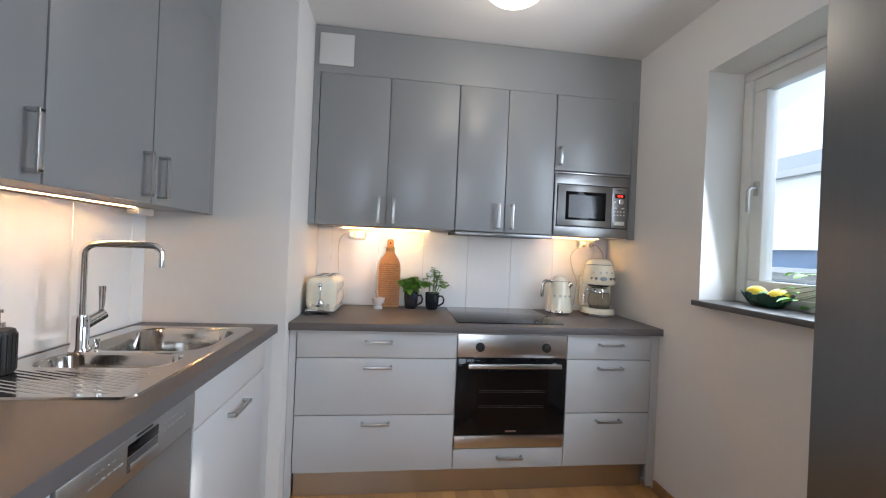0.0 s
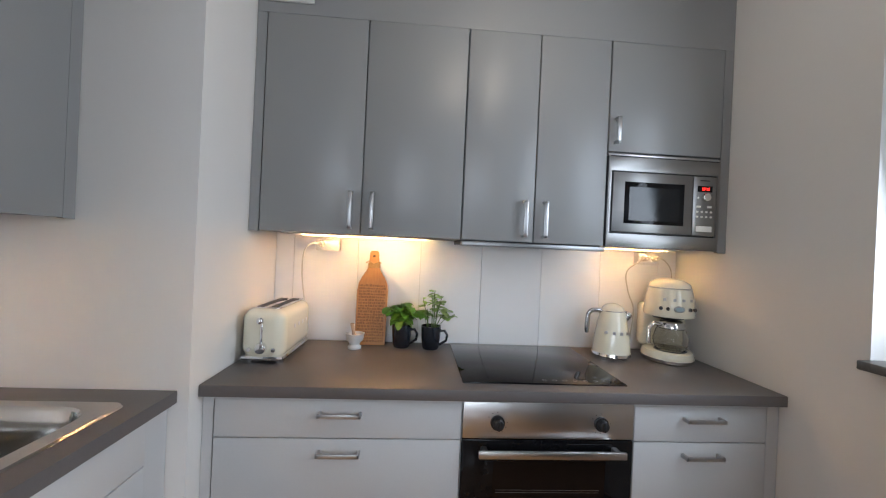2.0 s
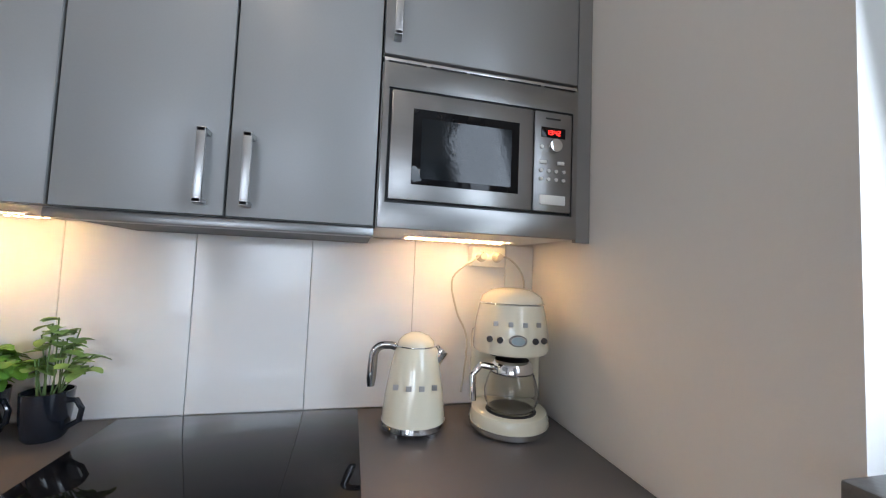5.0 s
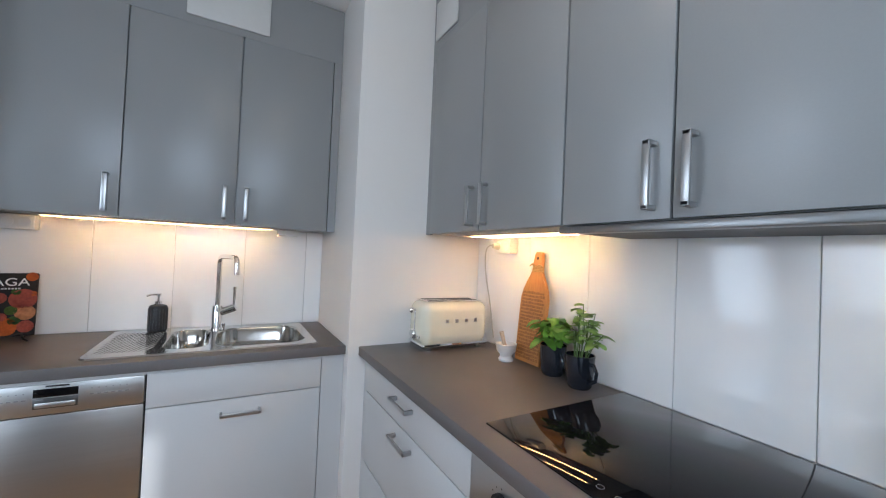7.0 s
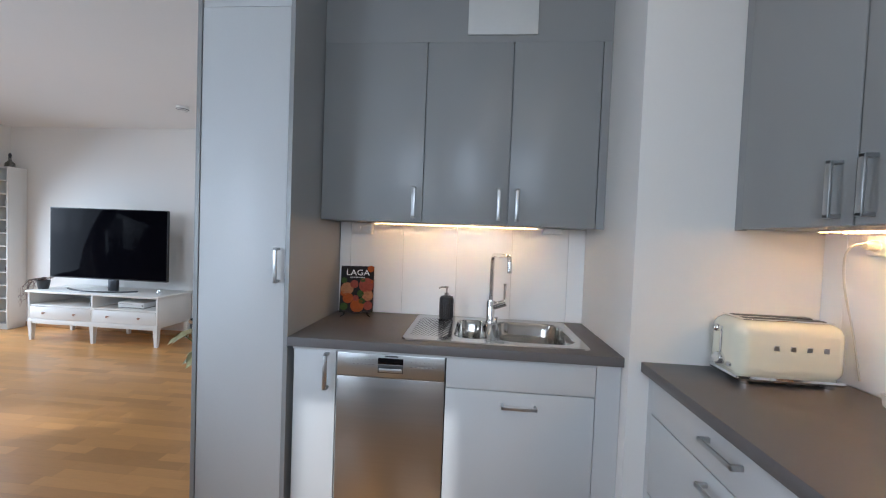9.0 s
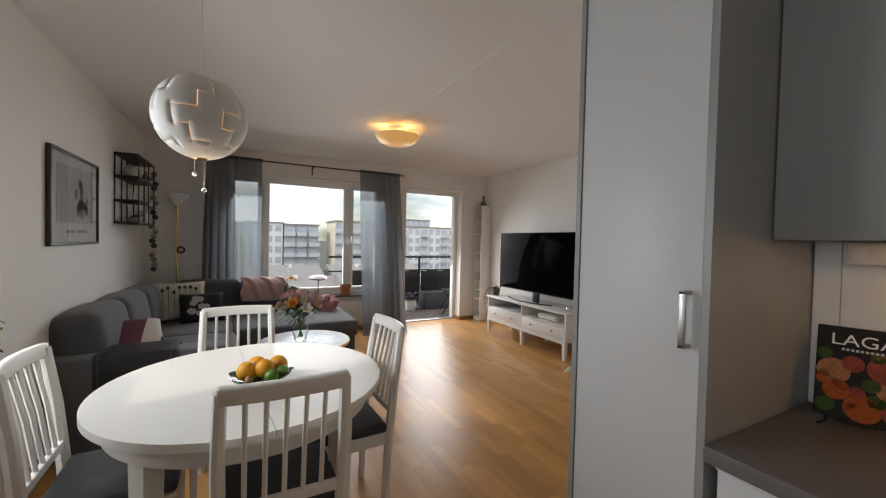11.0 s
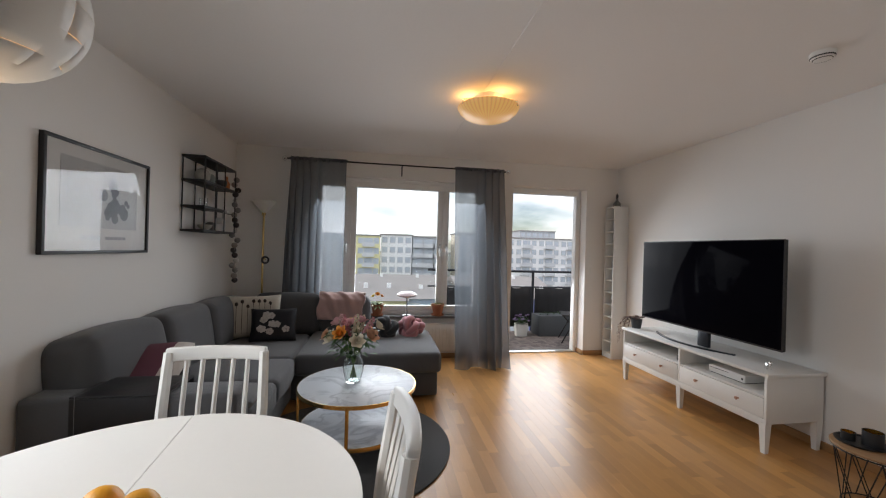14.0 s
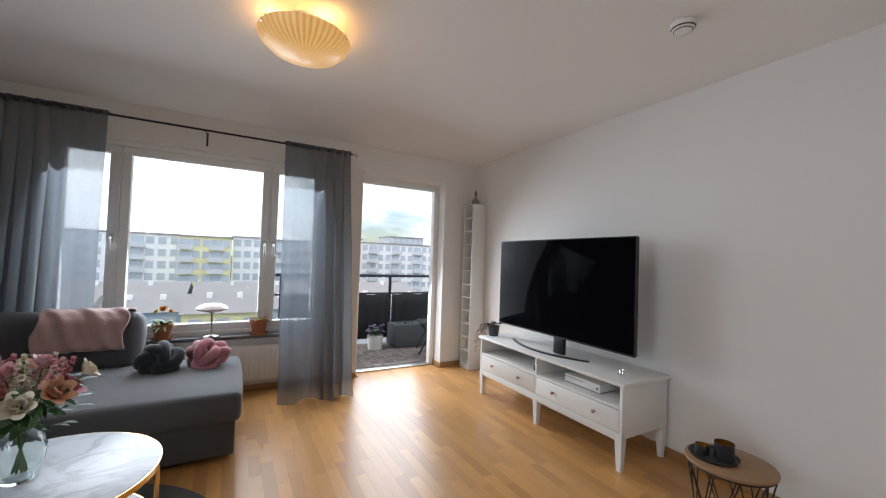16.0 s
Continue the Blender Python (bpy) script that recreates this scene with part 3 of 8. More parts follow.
# microwave
mw = thing("microwave", "built-in brushed steel microwave in a steel surround", "microwave")
part("bottom_board", bmnew(((0.920, UY + 0.02, 1.403), (1.416, BACK - 0.002, 1.415))), PLASTIC, mw)
for x in (0.920, 1.400):
    part("side_board", bmnew(((x, UY + 0.02, 1.415), (x + 0.016, BACK - 0.002, 1.79))), PLASTIC, mw)
part("oven_body", bmnew(((0.94, UY + 0.03, 1.42), (1.396, BACK - 0.05, 1.78))), BLACK, mw)
sur = ring_block((0.922, 1.402), (1.415, 1.783), (0.936, 1.458), (1.401, 1.722), -(UY + 0.016), -(UY - 0.004), 0.0015)
bmesh.ops.transform(sur, matrix=Matrix.Rotation(radians(90), 4, "X"), verts=sur.verts[:])
MW_STEEL = surf("microwave_steel", (0.29, 0.285, 0.28), 0.33, 1.0, grain=(90, 0.05), stain=(3, 0.04), bump=(70, 0.02), stretch=(1, 1, 45))
part("surround", sur, MW_STEEL, mw)
part("vent_strip", bmnew(((0.922, UY + 0.002, 1.786), (1.415, UY + 0.014, 1.794)), bevel=0.001), STEEL_H, mw)
for k in range(5):
    part("vent_slot", bmnew(((0.930 + 0.097 * k, UY - 0.0055, 1.7795), (1.018 + 0.097 * k, UY - 0.0035, 1.7825))), BLACK, mw)
part("seam", bmnew(((0.936, UY + 0.004, 1.458), (1.401, UY + 0.014, 1.722))), BLACK, mw)
mdoor = part("microwave_door", bmnew(((0.942, UY - 0.010, 1.465), (1.290, UY + 0.006, 1.715)), bevel=0.003), MW_STEEL, mw)
part("door_bezel", bmnew(((0.992, UY - 0.0115, 1.502), (1.252, UY - 0.0098, 1.676)), bevel=0.0005), BLACK_GLASS, mdoor, "black glass door window")
part("door_window", bmnew(((1.012, UY - 0.0125, 1.516), (1.232, UY - 0.0112, 1.655))), surf("perforated_window", (0.010, 0.012, 0.014), 0.06, grain=(900, 0.4), stain=(4, 0.1), spec=0.4), mdoor)
mpan = part("control_panel", bmnew(((1.292, UY - 0.010, 1.465), (1.395, UY + 0.006, 1.715)), bevel=0.003), MW_STEEL, mw)
part("badge", bmnew(((1.322, UY - 0.0108, 1.696), (1.362, UY - 0.0098, 1.700))), BLACK, mpan)
disp = part("display", bmnew(((1.310, UY - 0.0112, 1.650), (1.376, UY - 0.0098, 1.676)), bevel=0.0006), BLACK_GLASS, mpan)
RED = glow("red_digits", (1.0, 0.03, 0.02), 3.0)
SEGS = {"1": "bc", "3": "abcdg", "4": "fgbc", "2": "abged"}


def digit(bm, ch, x, y, z, w, h):
    """A seven-segment digit with its lower left corner at x, z."""
    t = 0.0011
    bars = {"a": (0, h, w, h), "b": (w, h / 2, w, h), "c": (w, 0, w, h / 2), "d": (0, 0, w, 0), "e": (0, 0, 0, h / 2), "f": (0, h / 2, 0, h), "g": (0, h / 2, w, h / 2)}
    for s in SEGS[ch]:
        a, b, c, d = bars[s]
        box(bm, (x + a - t / 2, y - 0.0006, z + b - t / 2), (x + c + t / 2, y, z + d + t / 2))


bm = bmesh.new()
for k, ch in enumerate("1342"):
    digit(bm, ch, 1.324 + 0.0095 * k + (0.003 if k > 1 else 0), UY - 0.0113, 1.6575, 0.0058, 0.011)
for z in (1.6605, 1.6655):
    box(bm, (1.3424, UY - 0.0119, z - 0.0008), (1.3438, UY - 0.0113, z + 0.0008))
part("digits", bm, RED, disp, "red clock digits reading 13:42", smooth=0)
bm = bmesh.new()
cyl(bm, (0, 0, 0), 0.0175, 0.018, 28, 0.0165, m=pose(1.343, UY - 0.010, 1.627, 90), bevel=0.002)
part("knob", bm, CHROME, mpan, "round metal dial")
for x in (1.316, 1.364):
    part("button", bmnew(((x - 0.010, UY - 0.014, 1.583), (x + 0.010, UY - 0.010, 1.592)), bevel=0.002), PLASTIC, mpan, "small pale push button")
for x, z in [(1.312, 1.625)] + [(x, z) for z in (1.566, 1.545) for x in (1.311, 1.3315, 1.352, 1.3725)]:
    bm = bmesh.new()
    cyl(bm, (0, 0, 0), 0.0046, 0.004, 12, m=pose(x, UY - 0.010, z, 90))
    part("button", bm, PLASTIC, mpan, "small pale push button")
part("door_release", bmnew(((1.308, UY - 0.0135, 1.482), (1.378, UY - 0.0098, 1.506)), bevel=0.002), PLASTIC, mpan, "wide pale door release")

# ---- kitchen: sink side ----
nar = thing("base_cabinet", "very narrow light grey base cabinet beside the dishwasher", "cabinet", group="base cabinets")
part("body", bmnew(((SINK_WALL + 0.03, 0.586, 0.14), (FX - 0.019, 0.772, 0.860))), GREY_LOW, nar)
d = part("door", bmnew(((FX - 0.018, 0.590, 0.146), (FX, 0.770, 0.846)), bevel=0.0015), GREY_LOW, nar)
bow_handle(d, "x", (FX, 0.735, 0.765), 0.15, True)
snk = thing("base_cabinet", "light grey sink cabinet with a wide pull-out front", "cabinet", group="base cabinets")
part("body", bmnew(((SINK_WALL + 0.03, 1.231, 0.14), (FX - 0.019, 1.247, 0.860)), ((SINK_WALL + 0.03, 1.807, 0.14), (FX - 0.019, 1.823, 0.860)), ((SINK_WALL + 0.03, 1.247, 0.14), (FX - 0.019, 1.807, 0.156))), GREY_LOW, snk)
part("top_front", bmnew(((FX - 0.018, 1.232, 0.728), (FX, 1.822, 0.846)), bevel=0.0015), GREY_LOW, snk)
d = part("drawer_front", bmnew(((FX - 0.018, 1.232, 0.146), (FX, 1.822, 0.724)), bevel=0.0015), GREY_LOW, snk)
bow_handle(d, "x", (FX, 1.527, 0.672), 0.14)
solid("filler_panel", bmnew(((FX - 0.02, 1.825, 0.02), (FX - 0.004, PIER - 0.002, 0.86))), GREY_LOW, "light grey filler strip beside the sink cabinet", "panel")
solid("plinth", bmnew(((FX - 0.065, 0.585, 0.001), (FX - 0.05, 1.822, 0.139))), STEEL_H, "brushed steel plinth below the sink cabinets", "plinth")
for a, b in (((FX - 0.01, 0.586, 0.847), (FX + 0.001, 1.823, 0.860)), ):
    solid("trim", bmnew((a, b)), GREY_LOW, "light grey strip under the worktop edge", "trim", kind="structure")
solid("trim", bmnew(((-0.488, FY - 0.001, 0.847), (0.318, FY + 0.012, 0.860)), ((0.919, FY - 0.001, 0.847), (1.411, FY + 0.012, 0.860)), ((0.320, FY - 0.001, 0.854), (0.917, FY + 0.012, 0.860))), GREY_LOW, "light grey strip under the worktop edge", "trim", kind="structure")

dw = thing("dishwasher", "slim brushed steel dishwasher with a front panel", "dishwasher")
part("body", bmnew(((SINK_WALL + 0.05, 0.775, 0.10), (FX - 0.02, 1.228, 0.855))), BLACK, dw)
DW_STEEL = surf("dishwasher_steel", (0.42, 0.405, 0.39), 0.33, 1.0, grain=(90, 0.05), stain=(3, 0.05), bump=(70, 0.03), stretch=(45, 1, 45))
part("door_panel", bmnew(((FX - 0.018, 0.777, 0.146), (FX - 0.001, 1.227, 0.746)), bevel=0.002), DW_STEEL, dw)
DW_LIGHT = surf("pale_steel", (0.50, 0.50, 0.495), 0.36, 1.0, grain=(90, 0.03), stain=(3, 0.03), stretch=(30, 1, 30))
dwp = part("control_panel", bmnew(((FX - 0.018, 0.777, 0.750), (FX + 0.004, 1.227, 0.846)), bevel=0.003), DW_LIGHT, dw)
part("display", bmnew(((FX + 0.0035, 0.950, 0.806), (FX + 0.0055, 1.056, 0.832)), bevel=0.0008), BLACK_GLASS, dwp)
part("grip_recess", bmnew(((FX + 0.0035, 0.950, 0.770), (FX + 0.0052, 1.056, 0.803)), bevel=0.0008), surf("recess_grey", (0.12, 0.12, 0.12), 0.3, 0.6), dwp)
part("grip_lip", bmnew(((FX + 0.004, 0.955, 0.774), (FX + 0.010, 1.051, 0.790)), bevel=0.003), DW_LIGHT, dwp)
part("badge", bmnew(((FX + 0.0036, 0.978, 0.837), (FX + 0.0050, 1.034, 0.842))), BLACK, dwp)
PRINT = surf("mid_grey_print", (0.3, 0.3, 0.3), 0.4)
for y in [0.845 + 0.016 * k for k in range(6)] + [1.085 + 0.018 * k for k in range(6)]:
    part("button", bmnew(((FX + 0.0036, y, 0.800), (FX + 0.0052, y + 0.010, 0.804)), bevel=0.0005), PRINT, dwp)
    part("symbol", bmnew(((FX + 0.0036, y + 0.002, 0.820), (FX + 0.0046, y + 0.006, 0.823))), PRINT, dwp, smooth=0)

tall = thing("tall_cabinet", "tall light grey pantry cabinet reaching the ceiling", "cabinet")
part("body", bmnew(((SINK_WALL + 0.002, 0.166, 0.12), (FX - 0.012, 0.545, CEIL - 0.006))), CARCASS, tall)
part("side_panel", bmnew(((SINK_WALL + 0.002, 0.547, 0.0), (FX + 0.012, 0.565, CEIL - 0.004))), GREY_DOOR, tall)
part("side_panel", bmnew(((SINK_WALL + 0.002, 0.144, 0.0), (FX + 0.012, 0.162, CEIL - 0.004))), GREY_DOOR, tall)
d = part("door", bmnew(((FX - 0.010, 0.165, 0.146), (FX + 0.008, 0.544, 2.252)), bevel=0.0015), GREY_LOW, tall)
bow_handle(d, "x", (FX + 0.008, 0.515, 1.195), 0.145, True)
part("top_panel", bmnew(((FX - 0.010, 0.165, 2.256), (FX + 0.004, 0.544, CEIL - 0.006))), GREY_LOW, tall)

# worktop with the sink let into it
SX0, SX1, SY0, SY1 = -1.115, -0.625, 1.035, 1.812
bm = ring_block((SINK_WALL + 0.012, 0.568), (-0.558, PIER - 0.002), (SX0 + 0.012, SY0 + 0.012), (SX1 - 0.012, SY1 - 0.012), 0.862, 0.900, 0.003)
solid("worktop", bm, WORKTOP, "dark brown-grey laminate worktop around the sink", "worktop")


def rounded(x0, x1, y0, y1, r, n=6):
    pts = []
    for cx, cy, a in ((x1 - r, y1 - r, 0), (x0 + r, y1 - r, 90), (x0 + r, y0 + r, 180), (x1 - r, y0 + r, 270)):
        for k in range(n + 1):
            t = radians(a + 90 * k / n)
            pts.append((cx + r * math.cos(t), cy + r * math.sin(t)))
    return pts


SINK_STEEL = surf("sink_steel", (0.50, 0.485, 0.46), 0.13, 1.0, grain=(120, 0.05), stain=(6, 0.04), bump=(90, 0.02), stretch=(1, 12, 1))
sink = thing("sink", "stainless steel double sink with a ribbed drainer", "sink")
BOWLS = [(-1.055, -0.680, 1.250, 1.404, 0.06, 0.13), (-1.055, -0.665, 1.426, 1.780, 0.09, 0.17)]
bm = bmesh.new()
outer = [bm.verts.new((x, y, 0.9055)) for x, y in rounded(SX0, SX1, SY0, SY1, 0.03)]
edges = [bm.edges.new((outer[i], outer[(i + 1) % len(outer)])) for i in range(len(outer))]
for x0, x1, yy0, yy1, r, dep in BOWLS:
    ring = [bm.verts.new((x, y, 0.9055)) for x, y in rounded(x0, x1, yy0, yy1, r)]
    edges += [bm.edges.new((ring[i], ring[(i + 1) % len(ring)])) for i in range(len(ring))]
bmesh.ops.triangle_fill(bm, edges=edges, use_beauty=True)
skirt = [bm.verts.new((x, y, 0.9004)) for x, y in rounded(SX0 - 0.004, SX1 + 0.004, SY0 - 0.004, SY1 + 0.004, 0.032)]
for i in range(len(skirt)):
    j = (i + 1) % len(skirt)
    bm.faces.new((outer[i], outer[j], skirt[j], skirt[i]))
part("rim", bm, SINK_STEEL, sink, smooth=25)
for x0, x1, yy0, yy1, r, dep in BOWLS:
    bm = bmesh.new()
    rows = [(0.0, 0.9055), (0.006, 0.899), (0.012, 0.9 - dep * 0.5), (0.02, 0.9 - dep * 0.85), (0.045, 0.9 - dep), ]
    rings = [[bm.verts.new((x, y, z)) for x, y in rounded(x0 + i, x1 - i, yy0 + i, yy1 - i, max(0.02, r - i * 0.6))] for i, z in rows]
    for lo, hi in zip(rings, rings[1:]):
        for i in range(len(lo)):
            j = (i + 1) % len(lo)
            bm.faces.new((lo[i], lo[j], hi[j], hi[i]))
    bm.faces.new(rings[-1])
    bowl = part("bowl", bm, SINK_STEEL, sink)
    bm = bmesh.new()
    cx, cy, cz = (x0 + x1) / 2 - 0.03, (yy0 + yy1) / 2, 0.9 - dep
    lathe(bm, [(0.0, 0.004), (0.012, 0.006), (0.03, 0.003), (0.038, 0.004), (0.042, 0.001)], (cx, cy, cz), 20)
    part("strainer", bm, CHROME, bowl)
bm = bmesh.new()
for k in range(20):
    y = 1.066 + 0.0165 * k
    a = -1.06 if y < 1.225 else -1.06 + (y - 1.225) / 0.34
    b = min(-0.68, -1.06 + (y - 1.056) / 0.34)
    if b - a > 0.04:
        tube(bm, [(x, y - 0.34 * (x + 1.06), z) for x, z in ((a, 0.9035), (a + 0.015, 0.9048), (b - 0.015, 0.9048), (b, 0.9035))], 0.0027, 6)
part("drainer_rib", bm, SINK_STEEL, sink)

fau = thing("kitchen_tap", "tall chrome kitchen mixer tap with a squared spout", "tap", (-1.03, 1.422, 0.906))
bm = bmesh.new()
lathe(bm, [(0.0, 0.0), (0.028, 0.0), (0.028, 0.006), (0.023, 0.012), (0.023, 0.10), (0.021, 0.115), (0.0, 0.116)])
part("base", bm, CHROME, fau)
bm = bmesh.new()
sp = [(0, 0, 0.10), (0, 0, 0.318)] + [(0.033 - 0.033 * math.cos(radians(a)), 0.012 * (1 - math.cos(radians(a))), 0.318 + 0.033 * math.sin(radians(a))) for a in (25, 50, 75, 90)]
sp += [(0.165, 0.060, 0.351)] + [(0.165 + 0.03 * math.sin(radians(a)), 0.060 + 0.010 * math.sin(radians(a)), 0.321 + 0.03 * math.cos(radians(a))) for a in (25, 50, 75, 90)] + [(0.195, 0.071, 0.275)]
tube(bm, sp, 0.0115, 14)
part("spout", bm, CHROME, fau)
bm = bmesh.new()
tube(bm, [(0, 0.01, 0.082), (0.012, 0.075, 0.108)], 0.0195, 18)
lever = part("mixer_body", bm, CHROME, fau)
bm = bmesh.new()
tube(bm, [(0.012, 0.066, 0.11), (0.013, 0.068, 0.15), (0.012, 0.068, 0.205)], [0.006, 0.009, 0.011], 10, flat=0.35)
part("lever", bm, CHROME, lever)
bm = bmesh.new()
lathe(bm, [(0.0, 0.0), (0.006, 0.0), (0.006, 0.022), (0.009, 0.024), (0.009, 0.034), (0.0, 0.035)], (0.030, 0.028, 0.0), 12)
part("shut_off_knob", bm, CHROME, fau)

# wall units above the sink
su = thing("wall_cabinet", "grey wall cabinet with three doors above the sink", "cabinet", group="wall cabinets")
part("body", bmnew(((SINK_WALL + 0.002, 0.568, 1.403), (UX - 0.019, 1.878, 2.255))), CARCASS, su)
for a, b, hy in ((0.567, 1.070, 1.028), (1.070, 1.474, 1.430), (1.474, 1.878, 1.514)):
    d = part("door", bmnew(((UX - 0.018, a + GAP, 1.402), (UX, b - GAP, 2.254)), bevel=0.0015), GREY_DOOR, su)
    bow_handle(d, "x", (UX, hy, 1.498), 0.15, True)
solid("filler_panel", bmnew(((UX - 0.02, 1.880, 1.400), (UX - 0.004, PIER - 0.002, 2.255))), GREY_DOOR, "grey filler strip beside the wall cabinet", "panel")
solid("filler_panel", bmnew(((UX - 0.02, 0.568, 2.256), (UX - 0.004, PIER - 0.002, CEIL - 0.004))), GREY_DOOR, "grey panel between wall cabinet and ceiling", "panel")
solid("ventilation_plate", bmnew(((UX - 0.003, 1.255, 2.287), (UX + 0.006, 1.577, 2.478)), bevel=0.003), PLATE, "white oblong ventilation cover on the grey panel", "vent cover")

# fridge
FRIDGE = surf("dark_steel_fridge", (0.20, 0.205, 0.212), 0.36, 0.9, grain=(90, 0.05), stain=(3, 0.05), bump=(70, 0.03), stretch=(40, 40, 1))
fr = thing("fridge", "tall dark steel fridge freezer beside the kitchen window", "fridge")
part("body", bmnew(((0.885, 0.185, 0.02), (EAST - 0.02, 0.754, 2.02)), bevel=0.006), FRIDGE, fr)
part("door", bmnew(((0.865, 0.185, 0.72), (0.884, 0.754, 2.02)), bevel=0.006), FRIDGE, fr)
part("freezer_door", bmnew(((0.865, 0.185, 0.05), (0.884, 0.754, 0.712)), bevel=0.006), FRIDGE, fr)
for y in (0.22, 0.74):
    bm = bmesh.new()
    cyl(bm, (0.92, y, 0.0), 0.018, 0.022, 12)
    part("foot", bm, BLACK, fr)

# ---- living room: large furniture ----
def cushion(name, parent, w, d, h, mat, m, label="", puff=0.35, n=14):
    """A soft pillow, w by d, puffed to h in the middle and drawn in at the seams."""
    bm = bmesh.new()
    rows = {}
    for side in (1, -1):
        for i in range(n + 1):
            for j in range(n + 1):
                u, v = 2 * i / n - 1, 2 * j / n - 1
                edge = max(0.0, (1 - u ** 4) * (1 - v ** 4)) ** puff
                pin = 1 - 0.06 * (1 - abs(u) ** 2) * abs(v) ** 6 - 0.06 * (1 - abs(v) ** 2) * abs(u) ** 6
                wob = 0.06 * noise.noise((u * 1.7 + 3 * side, v * 1.7, w * 9))
                key = (i, j, 0 if i in (0, n) or j in (0, n) else side)
                if key not in rows:
                    rows[key] = bm.verts.new((u * w / 2 * pin, v * d / 2 * pin, side * h / 2 * edge * (1 + wob)))
    for side in (1, -1):
        for i in range(n):
            for j in range(n):
                ks = [(a, b, 0 if a in (0, n) or b in (0, n) else side) for a, b in ((i, j), (i + 1, j), (i + 1, j + 1), (i, j + 1))]
                f = [rows[k] for k in ks]
                bm.faces.new(f if side == 1 else f[::-1])
    bmesh.ops.transform(bm, matrix=m, verts=bm.verts[:])
    return part(name, bm, mat, parent, label, 80) if parent else bm


def plump(bm, a, b, bevel, m=None):
    """A sofa cushion: a rounded block with bulging faces."""
    vs = box(bm, a, b, bevel, 4)
    bmesh.ops.subdivide_edges(bm, edges=[e for e in bm.edges if e.calc_length() > 0.12], cuts=5, use_grid_fill=True)
    c = [(a[i] + b[i]) / 2 for i in range(3)]
    h = [(b[i] - a[i]) / 2 for i in range(3)]
    for v in bm.verts:
        q = [max(-1, min(1, (v.co[i] - c[i]) / h[i])) for i in range(3)]
        for i in range(3):
            j, k = (i + 1) % 3, (i + 2) % 3
            v.co[i] += 0.020 * q[i] * (1 - q[j] ** 2) * (1 - q[k] ** 2)
        v.co += 0.006 * noise.noise_vector(v.co * 3.1)
    if m is not None:
        bmesh.ops.transform(bm, matrix=m, verts=bm.verts[:])


sofa = thing("corner_sofa", "dark grey wool corner sofa with an open chaise end", "sofa")
for a, b in (((0.52, -4.30, 0.03), (1.44, -1.95, 0.25)), ((-0.76, -4.28, 0.03), (0.52, -3.30, 0.25))):
    bm = bmesh.new()
    box(bm, a, b, 0.015)
    part("base", bm, SOFA, sofa)
for a, b in (((0.47, -2.66, 0.245), (1.26, -2.16, 0.425)), ((0.47, -3.22, 0.245), (1.26, -2.67, 0.425)), ((0.50, -4.12, 0.245), (1.26, -3.23, 0.425)), ((-0.79, -4.26, 0.245), (0.49, -3.26, 0.43))):
    bm = bmesh.new()
    plump(bm, a, b, 0.04)
    part("seat_cushion", bm, SOFA, sofa, smooth=70)
for a, b, tilt, ax in (((-0.14, -0.34, -0.02), (0.14, 0.34, 0.44), 10, (1.30, -2.42, 0.42)), ((-0.14, -0.34, -0.02), (0.14, 0.34, 0.43), 10, (1.30, -3.12, 0.42)),
                       ((-0.14, -0.33, -0.02), (0.14, 0.33, 0.41), 8, (1.30, -3.80, 0.42))):
    bm = bmesh.new()
    plump(bm, a, b, 0.075, pose(*ax, 0, tilt, 0))
    part("back_cushion", bm, SOFA, sofa, smooth=70)
for a, b, ax in (((-0.34, -0.13, -0.02), (0.34, 0.13, 0.41), (0.77, -4.27, 0.42)), ((-0.265, -0.13, -0.02), (0.265, 0.13, 0.40), (0.155, -4.25, 0.42))):
    bm = bmesh.new()
    plump(bm, a, b, 0.075, pose(*ax, 8, 0, 0))
    part("back_cushion", bm, SOFA, sofa, smooth=70)
bm = bmesh.new()
box(bm, (1.24, -4.42, 0.03), (1.45, -1.95, 0.60), 0.03, 3)
part("back_frame", bm, SOFA, sofa)
bm = bmesh.new()
box(bm, (-0.10, -4.43, 0.03), (1.24, -4.29, 0.60), 0.03, 3)
part("back_frame", bm, SOFA, sofa)
bm = bmesh.new()
box(bm, (0.49, -2.14, 0.03), (1.45, -1.93, 0.615), 0.03, 4)
part("armrest", bm, SOFA, sofa, smooth=60)

LEATHER = surf("black_leather", (0.012, 0.011, 0.012), 0.42, grain=(160, 0.2), stain=(6, 0.15), bump=(260, 0.3))
tr = thing("armrest_tray", "black leather tray draped over the sofa arm", "tray")
bm = bmnew(((0.80, -2.20, 0.617), (1.215, -1.915, 0.629)), ((0.80, -1.927, 0.36), (1.215, -1.915, 0.617)), ((0.80, -2.20, 0.45), (1.215, -2.188, 0.617)), bevel=0.004)
part("mat", bm, LEATHER, tr)
THREAD = surf("grey_thread", (0.2, 0.2, 0.2), 0.8)
for x in (0.825, 1.19):
    bm = bmesh.new()
    tube(bm, [(x, -2.19, 0.630), (x, -1.914, 0.630), (x, -1.913, 0.37)], 0.0012, 5)
    part("seam", bm, THREAD, tr)

